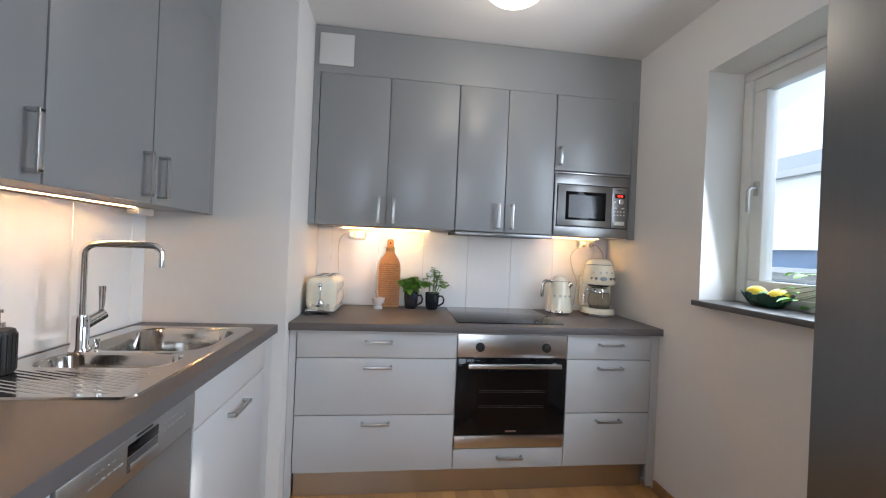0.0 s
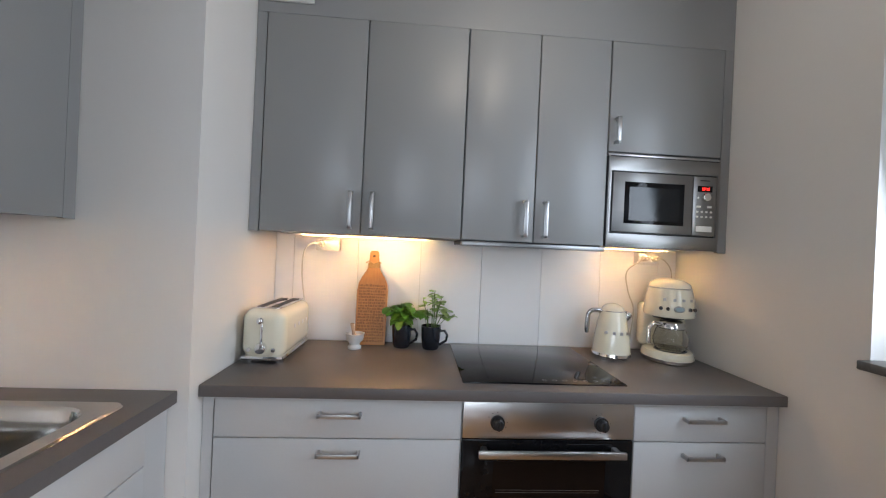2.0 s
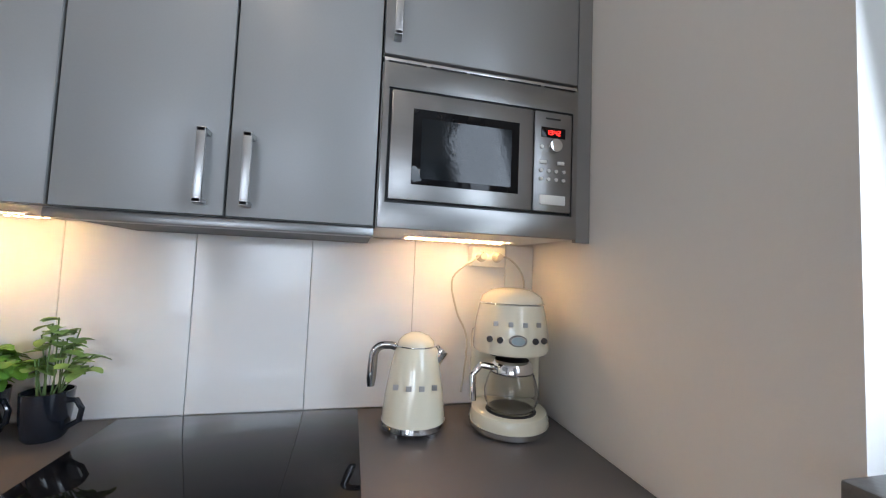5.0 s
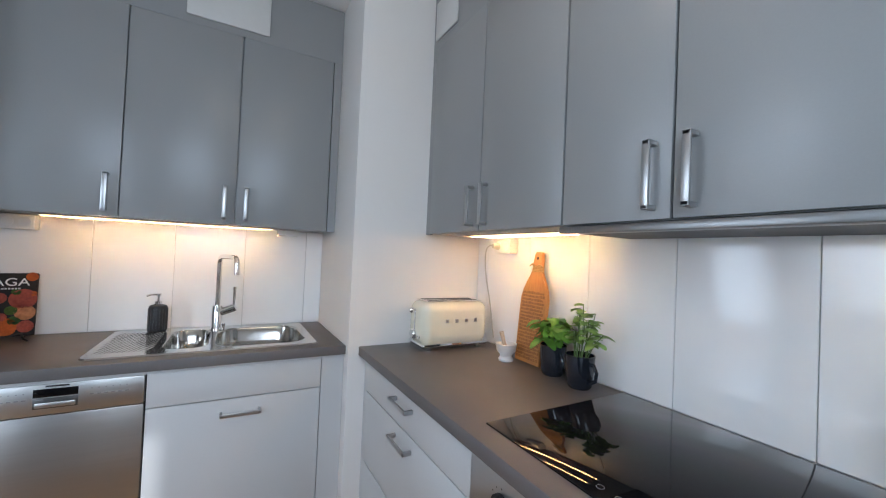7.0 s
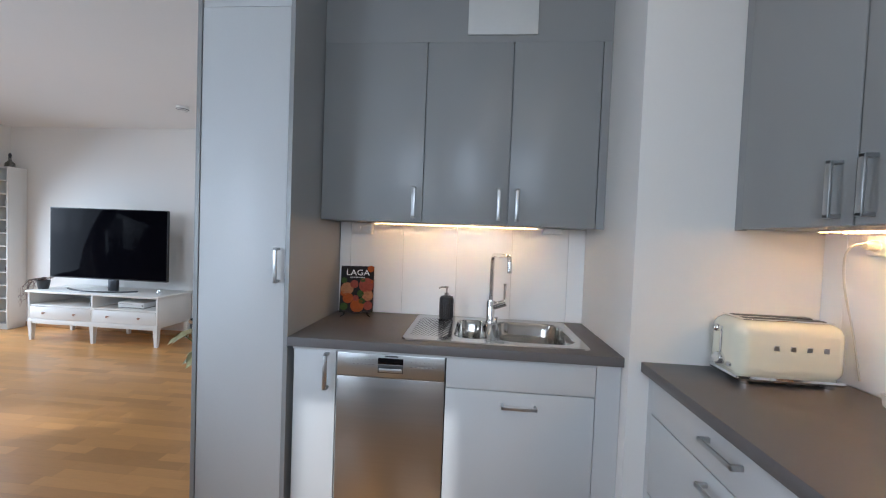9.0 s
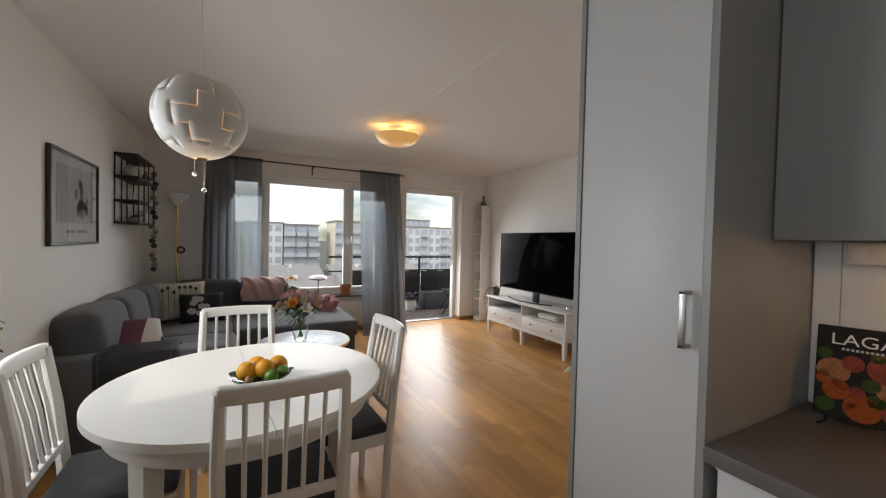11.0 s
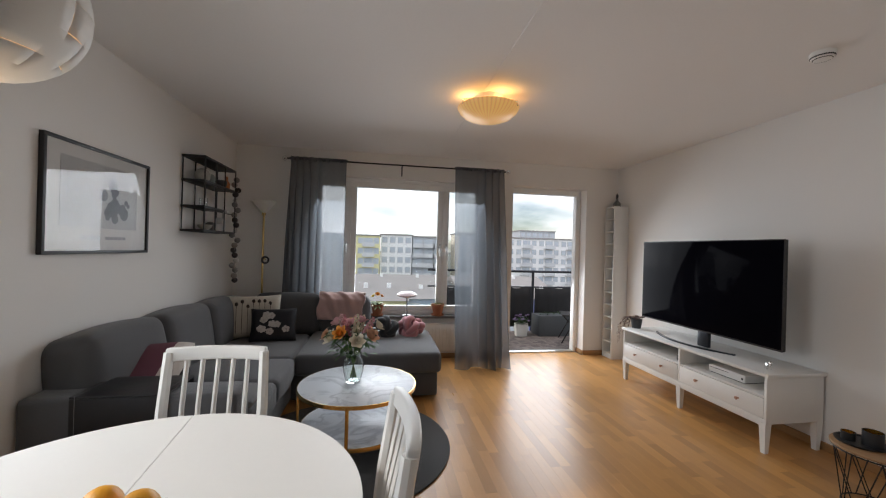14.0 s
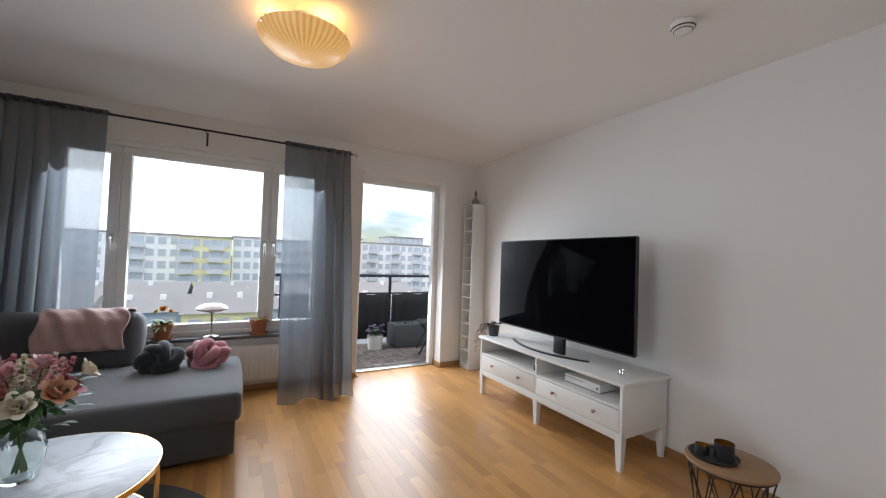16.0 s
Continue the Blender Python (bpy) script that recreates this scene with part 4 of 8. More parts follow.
# picture on the wall
pic = thing("framed_picture", "framed grey print in a thin black frame under glass", "picture")
PY0, PY1, PZ0, PZ1, PX = -2.90, -2.035, 1.290, 1.905, EAST - 0.002
fw = 0.018
bm = bmnew(((PX - 0.025, PY0, PZ0), (PX, PY1, PZ0 + fw)), ((PX - 0.025, PY0, PZ1 - fw), (PX, PY1, PZ1)), ((PX - 0.025, PY0, PZ0 + fw), (PX, PY0 + fw, PZ1 - fw)), ((PX - 0.025, PY1 - fw, PZ0 + fw), (PX, PY1, PZ1 - fw)), bevel=0.001)
part("frame", bm, BLACK, pic, "thin black frame")
PAPER = surf("warm_white_paper", (0.62, 0.60, 0.57), 0.7, grain=(120, 0.02), stain=(4, 0.03))
part("mat_board", bmnew(((PX - 0.012, PY0 + fw, PZ0 + fw), (PX - 0.004, PY1 - fw, PZ1 - fw))), PAPER, pic)
PRINT = surf("grey_print", (0.40, 0.39, 0.38), 0.7, grain=(8, 0.18), stain=(3, 0.15))
part("print", bmnew(((PX - 0.0136, -2.78, 1.44), (PX - 0.0122, -2.15, 1.82))), PRINT, pic)
DARKP = surf("charcoal_print", (0.09, 0.09, 0.10), 0.7, grain=(14, 0.5), stain=(5, 0.3))
bm = bmesh.new()
for k in range(26):
    yy, zz = random.gauss(-2.55, 0.06), random.gauss(1.60, 0.045)
    cyl(bm, (0, 0, 0), random.uniform(0.012, 0.04), 0.0006, 10, m=pose(PX - 0.0137, yy, zz, 0, -90))
part("motif", bm, DARKP, pic, "dark blot of a printed motif", smooth=0)
INK = surf("grey_ink", (0.25, 0.25, 0.25), 0.7)
x = -2.30
for w in (0.03, 0.03, 0.03, 0.03, 0, 0.03, 0.03, 0.03, 0.03, 0.03):
    if w:
        part("caption_bar", bmnew(((PX - 0.0136, x - w, 1.372), (PX - 0.0122, x, 1.392))), INK, pic, smooth=0)
    x -= 0.038
p = part("pane", bmnew(((PX - 0.018, PY0 + fw, PZ0 + fw), (PX - 0.016, PY1 - fw, PZ1 - fw))), clear_pane("picture_glass", (0.97, 0.97, 0.97), 1.0), pic, smooth=0)
p.visible_shadow = False

# metal wall shelf
IRON = surf("black_iron", (0.02, 0.018, 0.018), 0.5, 0.3, grain=(90, 0.1), stain=(9, 0.1), bump=(150, 0.05))
sh = thing("wall_shelf", "black metal wall shelf with four boards and thin rods", "shelf")
for z, y0, y1 in ((2.105, -4.05, -3.37), (1.90, -4.03, -3.37), (1.68, -3.80, -3.37), (1.475, -4.03, -3.37)):
    part("board", bmnew(((1.27, y0, z - 0.010), (EAST - 0.004, y1, z + 0.010)), bevel=0.003), IRON, sh)
for y in (-3.38, -3.60, -3.80, -4.06):
    for x in (1.275, EAST - 0.012):
        bm = bmesh.new()
        tube(bm, [(x, y, 1.467), (x, y, 2.112)], 0.006, 8)
        part("rod", bm, IRON, sh)
for z in (2.105, 1.88, 1.66, 1.472):
    for y0, y1 in ((-4.06, -3.38), ):
        bm = bmesh.new()
        tube(bm, [(1.275, y0, z), (1.275, y1, z)], 0.0045, 8)
        part("crossbar", bm, IRON, sh)


def ornament(name, label, category, prof, at, mat, seg=18, squash=1.0):
    bm = bmesh.new()
    lathe(bm, prof, (0, 0, 0), seg, squash)
    return solid(name, bm, mat, label, category, at)


STONEWARE = surf("mottled_stoneware", (0.42, 0.40, 0.36), 0.5, grain=(40, 0.25), stain=(12, 0.15))
DARKCLAY = surf("dark_clay", (0.06, 0.055, 0.055), 0.5, grain=(40, 0.2), stain=(12, 0.15))
COPPER = surf("copper", (0.55, 0.22, 0.10), 0.3, 0.9, grain=(40, 0.1))
ornament("vase", "round pale stoneware vase on the metal shelf", "vase", [(0, 0), (0.035, 0), (0.06, 0.03), (0.062, 0.07), (0.04, 0.105), (0.02, 0.115), (0.018, 0.11), (0, 0.1)], (1.36, -3.53, 1.910), STONEWARE)
ornament("vase", "small green-grey stoneware jar on the metal shelf", "vase", [(0, 0), (0.03, 0), (0.045, 0.02), (0.048, 0.06), (0.03, 0.085), (0.025, 0.095), (0, 0.09)], (1.36, -3.69, 1.910), surf("celadon", (0.28, 0.33, 0.30), 0.35, grain=(30, 0.1)))
ornament("bowl", "dark clay bowl on the metal shelf", "bowl", [(0, 0), (0.03, 0), (0.06, 0.03), (0.065, 0.07), (0.06, 0.075), (0.05, 0.03), (0, 0.02)], (1.36, -3.90, 1.910), DARKCLAY)
ornament("bottle", "copper-coloured bottle on the metal shelf", "bottle", [(0, 0), (0.028, 0), (0.03, 0.06), (0.012, 0.09), (0.012, 0.13), (0, 0.131)], (1.33, -3.985, 1.910), COPPER)
ornament("tumbler", "clear glass tumbler on the metal shelf", "glass", [(0, 0), (0.03, 0), (0.034, 0.08), (0.032, 0.08), (0.028, 0.006), (0, 0.006)], (1.36, -3.56, 1.690), glassware("clear_glass"))
ornament("bowl", "low mottled bowl on the metal shelf", "bowl", [(0, 0), (0.03, 0), (0.055, 0.03), (0.06, 0.05), (0.055, 0.05), (0, 0.015)], (1.36, -3.60, 1.485), STONEWARE)
ornament("jar", "round dark jar on the metal shelf", "jar", [(0, 0), (0.03, 0), (0.045, 0.03), (0.04, 0.065), (0.02, 0.08), (0, 0.08)], (1.36, -3.71, 1.485), DARKCLAY)
bm = bmesh.new()
box(bm, (-0.015, -0.06, 0.07), (0.015, 0.05, 0.13), 0.012)
for y in (-0.05, 0.035):
    box(bm, (-0.012, y, 0), (0.012, y + 0.015, 0.08), 0.003)
box(bm, (-0.013, 0.03, 0.11), (0.013, 0.06, 0.20), 0.010)
box(bm, (-0.012, 0.045, 0.175), (0.012, 0.10, 0.205), 0.008)
solid("horse_figurine", bm, surf("white_ceramic", (0.78, 0.77, 0.74), 0.3), "small white wooden horse figurine on the metal shelf", "figurine", (1.34, -3.88, 1.486), 62)

# ball garland from the shelf end
gar = thing("ball_garland", "hanging garland of grey and white cotton balls", "garland", (1.27, -4.10, 2.03))
BALLS = [surf("cotton_" + n, c, 0.9, grain=(300, 0.2), stain=(20, 0.1), bump=(300, 0.4)) for n, c in (("grey", (0.22, 0.21, 0.20)), ("white", (0.66, 0.64, 0.60)), ("dark", (0.05, 0.04, 0.04)), ("taupe", (0.30, 0.26, 0.23)))]
pts, zz = [], 0.0
for k in range(21):
    pts.append((0.015 * math.sin(k * 1.9), 0.02 * math.cos(k * 2.3), -0.052 * k))
bm = bmesh.new()
tube(bm, pts, 0.002, 5)
part("cord", bm, BALLS[3], gar)
for k, q in enumerate(pts):
    bm = bmesh.new()
    s = 1 if k % 2 else -1
    ball(bm, (q[0] + 0.01, q[1] + s * 0.024, q[2]), 0.029, seg=12, rings=8)
    part("cotton_ball", bm, BALLS[(k * 7 + k // 3) % 4], gar)

# floor lamp
fl = thing("floor_lamp", "brass floor lamp with a white uplight shade and reading arm", "floor lamp", (1.12, -4.505, 0))
bm = bmesh.new()
lathe(bm, [(0, 0), (0.045, 0), (0.045, 0.012), (0.02, 0.02), (0.011, 0.03), (0.011, 1.70), (0.02, 1.71), (0.02, 1.75), (0, 1.75)], seg=20)
part("pole", bm, BRASS, fl)
bm = bmesh.new()
lathe(bm, [(0.02, 1.735), (0.04, 1.75), (0.13, 1.87), (0.127, 1.872), (0.036, 1.756), (0.0, 1.745)], seg=28)
part("shade", bm, surf("opal_shade", (0.80, 0.78, 0.73), 0.3, subsurface=0.2), fl, "white opal glass cone shade")
bm = bmesh.new()
tube(bm, [(0, 0.0, 1.22), (-0.02, 0.04, 1.215), (-0.05, 0.06, 1.20)], 0.006, 8)
arm = part("reading_arm", bm, BRASS, fl)
bm = bmesh.new()
tube(bm, [(-0.05 + 0.035 * math.cos(a), 0.08, 1.195 + 0.035 * math.sin(a)) for a in [2 * math.pi * k / 16 for k in range(16)]], 0.011, 8, True)
part("lamp_ring", bm, BLACK, arm, "black ring lamp head")

# curtains
SHEER = bpy.data.materials.new("grey_sheer_curtain")
SHEER.use_nodes = True
nt = SHEER.node_tree
nt.nodes.remove(nt.nodes["Principled BSDF"])
s_out = nt.nodes["Material Output"]
co, mp, wv, rp = [nt.nodes.new("ShaderNode" + n) for n in ("TexCoord", "Mapping", "TexNoise", "MapRange")]
dif, trl, thin, weave, open_weave = [nt.nodes.new("ShaderNode" + n) for n in ("BsdfDiffuse", "BsdfTranslucent", "BsdfTransparent", "MixShader", "MixShader")]
dif.inputs["Color"].default_value = (0.115, 0.120, 0.130, 1)
trl.inputs["Color"].default_value = (0.20, 0.225, 0.255, 1)
mp.inputs["Scale"].default_value = (300, 300, 40)
wv.inputs["Scale"].default_value = 1.0
rp.inputs["To Min"].default_value, rp.inputs["To Max"].default_value = 0.64, 0.84
weave.inputs[0].default_value = 0.45
for p, q in ((co.outputs["Object"], mp.inputs[0]), (mp.outputs[0], wv.inputs["Vector"]), (wv.outputs["Fac"], rp.inputs[0]), (rp.outputs[0], open_weave.inputs[0]),
             (dif.outputs[0], weave.inputs[1]), (trl.outputs[0], weave.inputs[2]), (thin.outputs[0], open_weave.inputs[1]), (weave.outputs[0], open_weave.inputs[2]), (open_weave.outputs[0], s_out.inputs[0])):
    nt.links.new(p, q)
ROD_Y, ROD_Z = -4.42, 2.362


def curtain(x0, x1, xb0, xb1, label, folds, seed, sweep):
    """A sheer length from its gathered outer edge x0 to its smooth inner edge x1 (xb: the same at the hem)."""
    root = thing("curtain", label, "curtain", group="curtains on the rod")
    bm = bmesh.new()
    nu, nv = 220, 40
    grid = []
    for j in range(nv + 1):
        v = j / nv
        z = 2.385 - v * 2.375
        row = []
        for i in range(nu + 1):
            u = i / nu
            gather = 1.0 - 0.86 * min(1.0, max(0.0, (u - 0.45) / 0.25)) ** 0.8
            w = u if u > 0.62 else 0.62 * (u / 0.62)
            span = 0.80 * w ** 1.25 + 0.20 * w
            ph = folds * 2 * math.pi * (u + 0.03 * math.sin(u * 9 + seed) * v)
            amp = (0.016 + 0.050 * min(1, v * 1.5)) * gather * (0.7 + 0.3 * math.sin(u * 11 + seed * 2))
            x = (x0 + (x1 - x0) * span) * (1 - v) + (xb0 + (xb1 - xb0) * span) * v + 0.030 * gather * min(1, v * 2 + 0.2) * math.sin(ph + 1.2 + seed) * (1 if x1 > x0 else -1)
            y = ROD_Y + 0.020 + amp * math.sin(ph) + sweep * v ** 1.25 + 0.014 * math.sin(v * 5 + u * 7 + seed) * v
            if v > 0.9:
                y += (v - 0.9) * 0.5 * math.sin(u * 14 + seed)
            row.append(bm.verts.new((x, y, z)))
        grid.append(row)
    for a, b2 in zip(grid, grid[1:]):
        for i in range(nu):
            bm.faces.new((a[i], a[i + 1], b2[i + 1], b2[i]))
    part("cloth", bm, SHEER, root, smooth=80)
    bm = bmesh.new()
    pts = [(x0 + (x1 - x0) * k / 60, ROD_Y + 0.022 * math.sin(k * 1.3), ROD_Z + 0.004 * math.sin(k * 0.9)) for k in range(61)]
    tube(bm, pts, 0.019, 8)
    part("heading", bm, SHEER, root, "gathered rod pocket")
    return root


curtain(0.82, 0.20, 0.84, 0.20, "grey sheer curtain hanging beside the sofa corner", 7.5, 0.7, 0.13)
curtain(-1.71, -1.09, -1.70, -1.08, "grey sheer curtain reaching the floor by the balcony door", 6.5, 2.1, 0.30)
rod = thing("curtain_rod", "black metal curtain rod with three wall brackets", "curtain rod")
bm = bmesh.new()
tube(bm, [(0.86, ROD_Y, ROD_Z), (-1.74, ROD_Y, ROD_Z)], 0.009, 10)
part("rod", bm, IRON, rod)
for x, s in ((0.86, 1), (-1.74, -1)):
    bm = bmesh.new()
    tube(bm, [(x + s * (0.03 + 0.026 * math.cos(a)), ROD_Y, ROD_Z + 0.026 * math.sin(a)) for a in [2 * math.pi * k / 14 for k in range(14)]], 0.004, 6, True)
    ball(bm, (x + s * 0.03, ROD_Y, ROD_Z), 0.016, seg=12, rings=8)
    part("finial", bm, CHROME, rod, "cage finial with a pale ball")
for x in (0.82, -0.45, -1.71):
    bm = bmesh.new()
    box(bm, (x - 0.008, WIN_WALL + 0.001, ROD_Z - 0.10), (x + 0.008, WIN_WALL + 0.008, ROD_Z + 0.02), 0.002)
    tube(bm, [(x, WIN_WALL + 0.005, ROD_Z - 0.015), (x, ROD_Y, ROD_Z - 0.013)], 0.005, 8)
    part("bracket", bm, IRON, rod)


def radiator(label, at, rz, length, h, z0):
    """A ribbed panel radiator; its front looks along +y of its own."""
    r = thing("radiator", label, "radiator", at, rz)
    part("panel", bmnew(((-length / 2, 0.03, z0), (length / 2, 0.075, z0 + h - 0.012)), bevel=0.006), WHITE_TRIM, r)
    for k in range(int(length / 0.045)):
        x = -length / 2 + 0.03 + 0.045 * k
        if x < length / 2 - 0.03:
            part("rib", bmnew(((x - 0.007, 0.0752, z0 + 0.03), (x + 0.007, 0.080, z0 + h - 0.05)), bevel=0.002), WHITE_TRIM, r)
    bm = bmnew(((-length / 2, 0.005, z0 + h - 0.011), (length / 2, 0.012, z0 + h)), ((-length / 2, 0.068, z0 + h - 0.011), (length / 2, 0.076, z0 + h)))
    part("grille_frame", bm, WHITE_TRIM, r)
    for k in range(int(length / 0.02)):
        x = -length / 2 + 0.01 + 0.02 * k
        part("grille_bar", bmnew(((x - 0.004, 0.013, z0 + h - 0.009), (x + 0.004, 0.067, z0 + h - 0.003))), WHITE_TRIM, r)
    for x in (-length / 2 + 0.12, length / 2 - 0.12):
        part("wall_bracket", bmnew(((x - 0.01, 0.0, z0 + 0.05), (x + 0.01, 0.03, z0 + h - 0.05))), WHITE_TRIM, r)
    return r


radiator("white ribbed panel radiator below the living room window", (-0.45, WIN_WALL + 0.001, 0), 0, 1.55, 0.33, 0.115)
radiator("white panel radiator with a top grille below the dining window", (EAST - 0.001, -0.90, 0), 90, 1.15, 0.46, 0.11)

# ---- media bench, television, bookcase ----
tvb = thing("tv_bench", "white wooden media bench with two drawers and open shelves", "tv bench")
BX0, BX1, BY0, BY1 = -3.385, -2.885, -3.690, -2.080
part("top", bmnew(((BX0, BY0, 0.540), (BX1 + 0.004, BY1, 0.565)), bevel=0.004), WHITE_WOOD, tvb)
for y in (BY0 + 0.02, (BY0 + BY1) / 2 - 0.01, BY1 - 0.04):
    part("upright", bmnew(((BX0 + 0.01, y, 0.21), (BX1 - 0.012, y + 0.02, 0.540)), bevel=0.001), WHITE_WOOD, tvb)
part("back", bmnew(((BX0 + 0.004, BY0 + 0.02, 0.21), (BX0 + 0.010, BY1 - 0.02, 0.540))), WHITE_WOOD, tvb)
part("shelf_board", bmnew(((BX0 + 0.01, BY0 + 0.04, 0.388), (BX1 - 0.014, BY1 - 0.04, 0.404)), bevel=0.001), WHITE_WOOD, tvb)
part("bottom_board", bmnew(((BX0 + 0.01, BY0 + 0.04, 0.215), (BX1 - 0.03, BY1 - 0.04, 0.230))), WHITE_WOOD, tvb)
part("apron", bmnew(((BX1 - 0.030, BY0 + 0.02, 0.190), (BX1 - 0.010, BY1 - 0.02, 0.243)), bevel=0.002), WHITE_WOOD, tvb)
ym = (BY0 + BY1) / 2
for y0, y1 in ((BY0 + 0.043, ym - 0.013), (ym + 0.013, BY1 - 0.043)):
    d = part("drawer_front", bmnew(((BX1 - 0.028, y0, 0.246), (BX1 - 0.010, y1, 0.384)), bevel=0.002), WHITE_WOOD, tvb)
    for k in (0.25, 0.75):
        bm = bmesh.new()
        lathe(bm, [(0, 0), (0.007, 0), (0.006, 0.010), (0.012, 0.016), (0.013, 0.022), (0.008, 0.027), (0, 0.028)], seg=14, m=pose(BX1 - 0.010, y0 + (y1 - y0) * k, 0.318, 0, 90))
        part("knob", bm, surf("rose_wood_knob", (0.42, 0.24, 0.17), 0.4), d, "small pinkish wooden knob")
for x in (BX0 + 0.03, BX1 - 0.032):
    for y in (BY0 + 0.045, ym, BY1 - 0.045):
        bm = bmesh.new()
        cyl(bm, (0, 0, 0.0), 0.022, 0.215, 4, 0.036, m=pose(x, y, 0, 0, 0, 45))
        part("leg", bm, WHITE_WOOD, tvb, smooth=20)

SCREEN_GLASS = surf("dark_screen", (0.003, 0.003, 0.005), 0.06, grain=(30, 0.1), bump=(30, 0.0), rough_var=0.0, spec=0.15)
SCREEN_GLASS.node_tree.nodes["Principled BSDF"].inputs["IOR"].default_value = 1.12
GUN_RIM = surf("dark_rim", (0.03, 0.03, 0.032), 0.45, 0.2)
tv = thing("television", "large flat black television on a curved metal foot", "television")
TY0, TY1, TZ0, TZ1 = -3.585, -2.130, 0.705, 1.512
part("housing", bmnew(((-3.084, TY0, TZ0), (-3.052, TY1, TZ1)), bevel=0.006), BLACK, tv)
part("bezel", bmnew(((-3.058, TY0 - 0.002, TZ0 - 0.002), (-3.050, TY1 + 0.002, TZ1 + 0.002)), bevel=0.002), GUN_RIM, tv, "thin dark metal rim")
part("screen", bmnew(((-3.0502, TY0 + 0.006, TZ0 + 0.012), (-3.0475, TY1 - 0.006, TZ1 - 0.006)), bevel=0.0008), SCREEN_GLASS, tv)
GUN = surf("gunmetal", (0.05, 0.053, 0.06), 0.3, 0.9, grain=(60, 0.05))
bm = bmesh.new()
ks = [2 * k / 24 - 1 for k in range(25)]
slab(bm, [(-3.10 + 0.135 * (1 - k * k) + 0.012, -2.975 + 0.44 * k) for k in ks] + [(-3.10 + 0.135 * (1 - k * k) - 0.012 * (1.3 - k * k * 0.6), -2.975 + 0.44 * k) for k in ks[::-1]], 0.566, 0.578)
part("foot", bm, GUN, tv)
part("neck", bmnew(((-3.09, -2.86, 0.572), (-3.055, -2.75, 0.720)), bevel=0.006), GUN, tv)
con = thing("game_console", "flat white game console on the bench shelf", "games console", (-3.10, -2.50, 0.404))
part("case", bmnew(((-0.115, -0.16, 0.006), (0.115, 0.16, 0.064)), bevel=0.005), PLASTIC, con)
part("vent_base", bmnew(((-0.105, -0.15, 0.0), (0.105, 0.15, 0.008))), BLACK, con)
part("disc_slot", bmnew(((0.1145, -0.16, 0.044), (0.1160, 0.02, 0.047))), BLACK, con)
part("power_button", bmnew(((0.1145, 0.13, 0.025), (0.1160, 0.145, 0.040)), bevel=0.001), BLACK, con)
solid("small_box", bmnew(((-0.02, -0.02, 0), (0.02, 0.02, 0.05)), bevel=0.003), BLACK, "small black box on the bench shelf", "box", (-2.97, -2.95, 0.404))
bm = bmesh.new()
lathe(bm, [(0, 0.02), (0.02, 0.018), (0.035, 0.03), (0.03, 0.045), (0, 0.055)], seg=14, squash=0.55)
for k in range(4):
    tube(bm, [(0.02 * (1 if k % 2 else -1), 0.012 * (1 if k > 1 else -1), 0.0), (0.018 * (1 if k % 2 else -1), 0.01 * (1 if k > 1 else -1), 0.03)], 0.004, 6)
ball(bm, (0.038, 0, 0.052), 0.013, seg=10, rings=8)
solid("animal_figurine", bm, CHROME, "small silver animal figurine on the bench", "figurine", (-3.02, -2.20, 0.565), 60)

bk = thing("bookcase", "very narrow white bookcase with many small shelves", "bookcase")
KX0, KX1, KY0, KY1, KH = -3.405, -3.205, -4.550, -4.350, 1.995
for y in (KY0, KY1 - 0.016):
    part("side", bmnew(((KX0, y, 0), (KX1, y + 0.016, KH)), bevel=0.001), WHITE_WOOD, bk)
part("back", bmnew(((KX0, KY0 + 0.016, 0.03), (KX0 + 0.006, KY1 - 0.016, KH))), WHITE_WOOD, bk)
part("plinth", bmnew(((KX1 - 0.02, KY0 + 0.016, 0.0), (KX1 - 0.008, KY1 - 0.016, 0.05))), WHITE_WOOD, bk)
for k in range(13):
    z = 0.05 + (KH - 0.066) * k / 12
    part("shelf_board", bmnew(((KX0 + 0.006, KY0 + 0.016, z), (KX1 - 0.004, KY1 - 0.016, z + 0.014))), WHITE_WOOD, bk)
for k, mat in ((4, DARKCLAY), (7, DARKCLAY), (9, STONEWARE)):
    z = 0.05 + (KH - 0.066) * k / 12 + 0.014
    ornament("jar", "small dark jar on a bookcase shelf", "jar", [(0, 0), (0.025, 0), (0.032, 0.03), (0.026, 0.06), (0.015, 0.07), (0, 0.07)], (-3.29, -4.45, z), mat, 14)
dec = thing("decanter", "small glass decanter with a stopper on the bookcase", "decanter", (-3.30, -4.45, KH))
bm = bmesh.new()
lathe(bm, [(0, 0), (0.045, 0), (0.05, 0.01), (0.045, 0.05), (0.016, 0.085), (0.014, 0.12), (0.02, 0.125), (0, 0.125)], seg=20)
part("bottle", bm, glassware("smoky_glass", (0.45, 0.43, 0.40)), dec)
bm = bmesh.new()
lathe(bm, [(0, 0.125), (0.01, 0.126), (0.018, 0.145), (0.012, 0.17), (0, 0.185)], seg=14)
part("stopper", bm, DARKCLAY, dec)

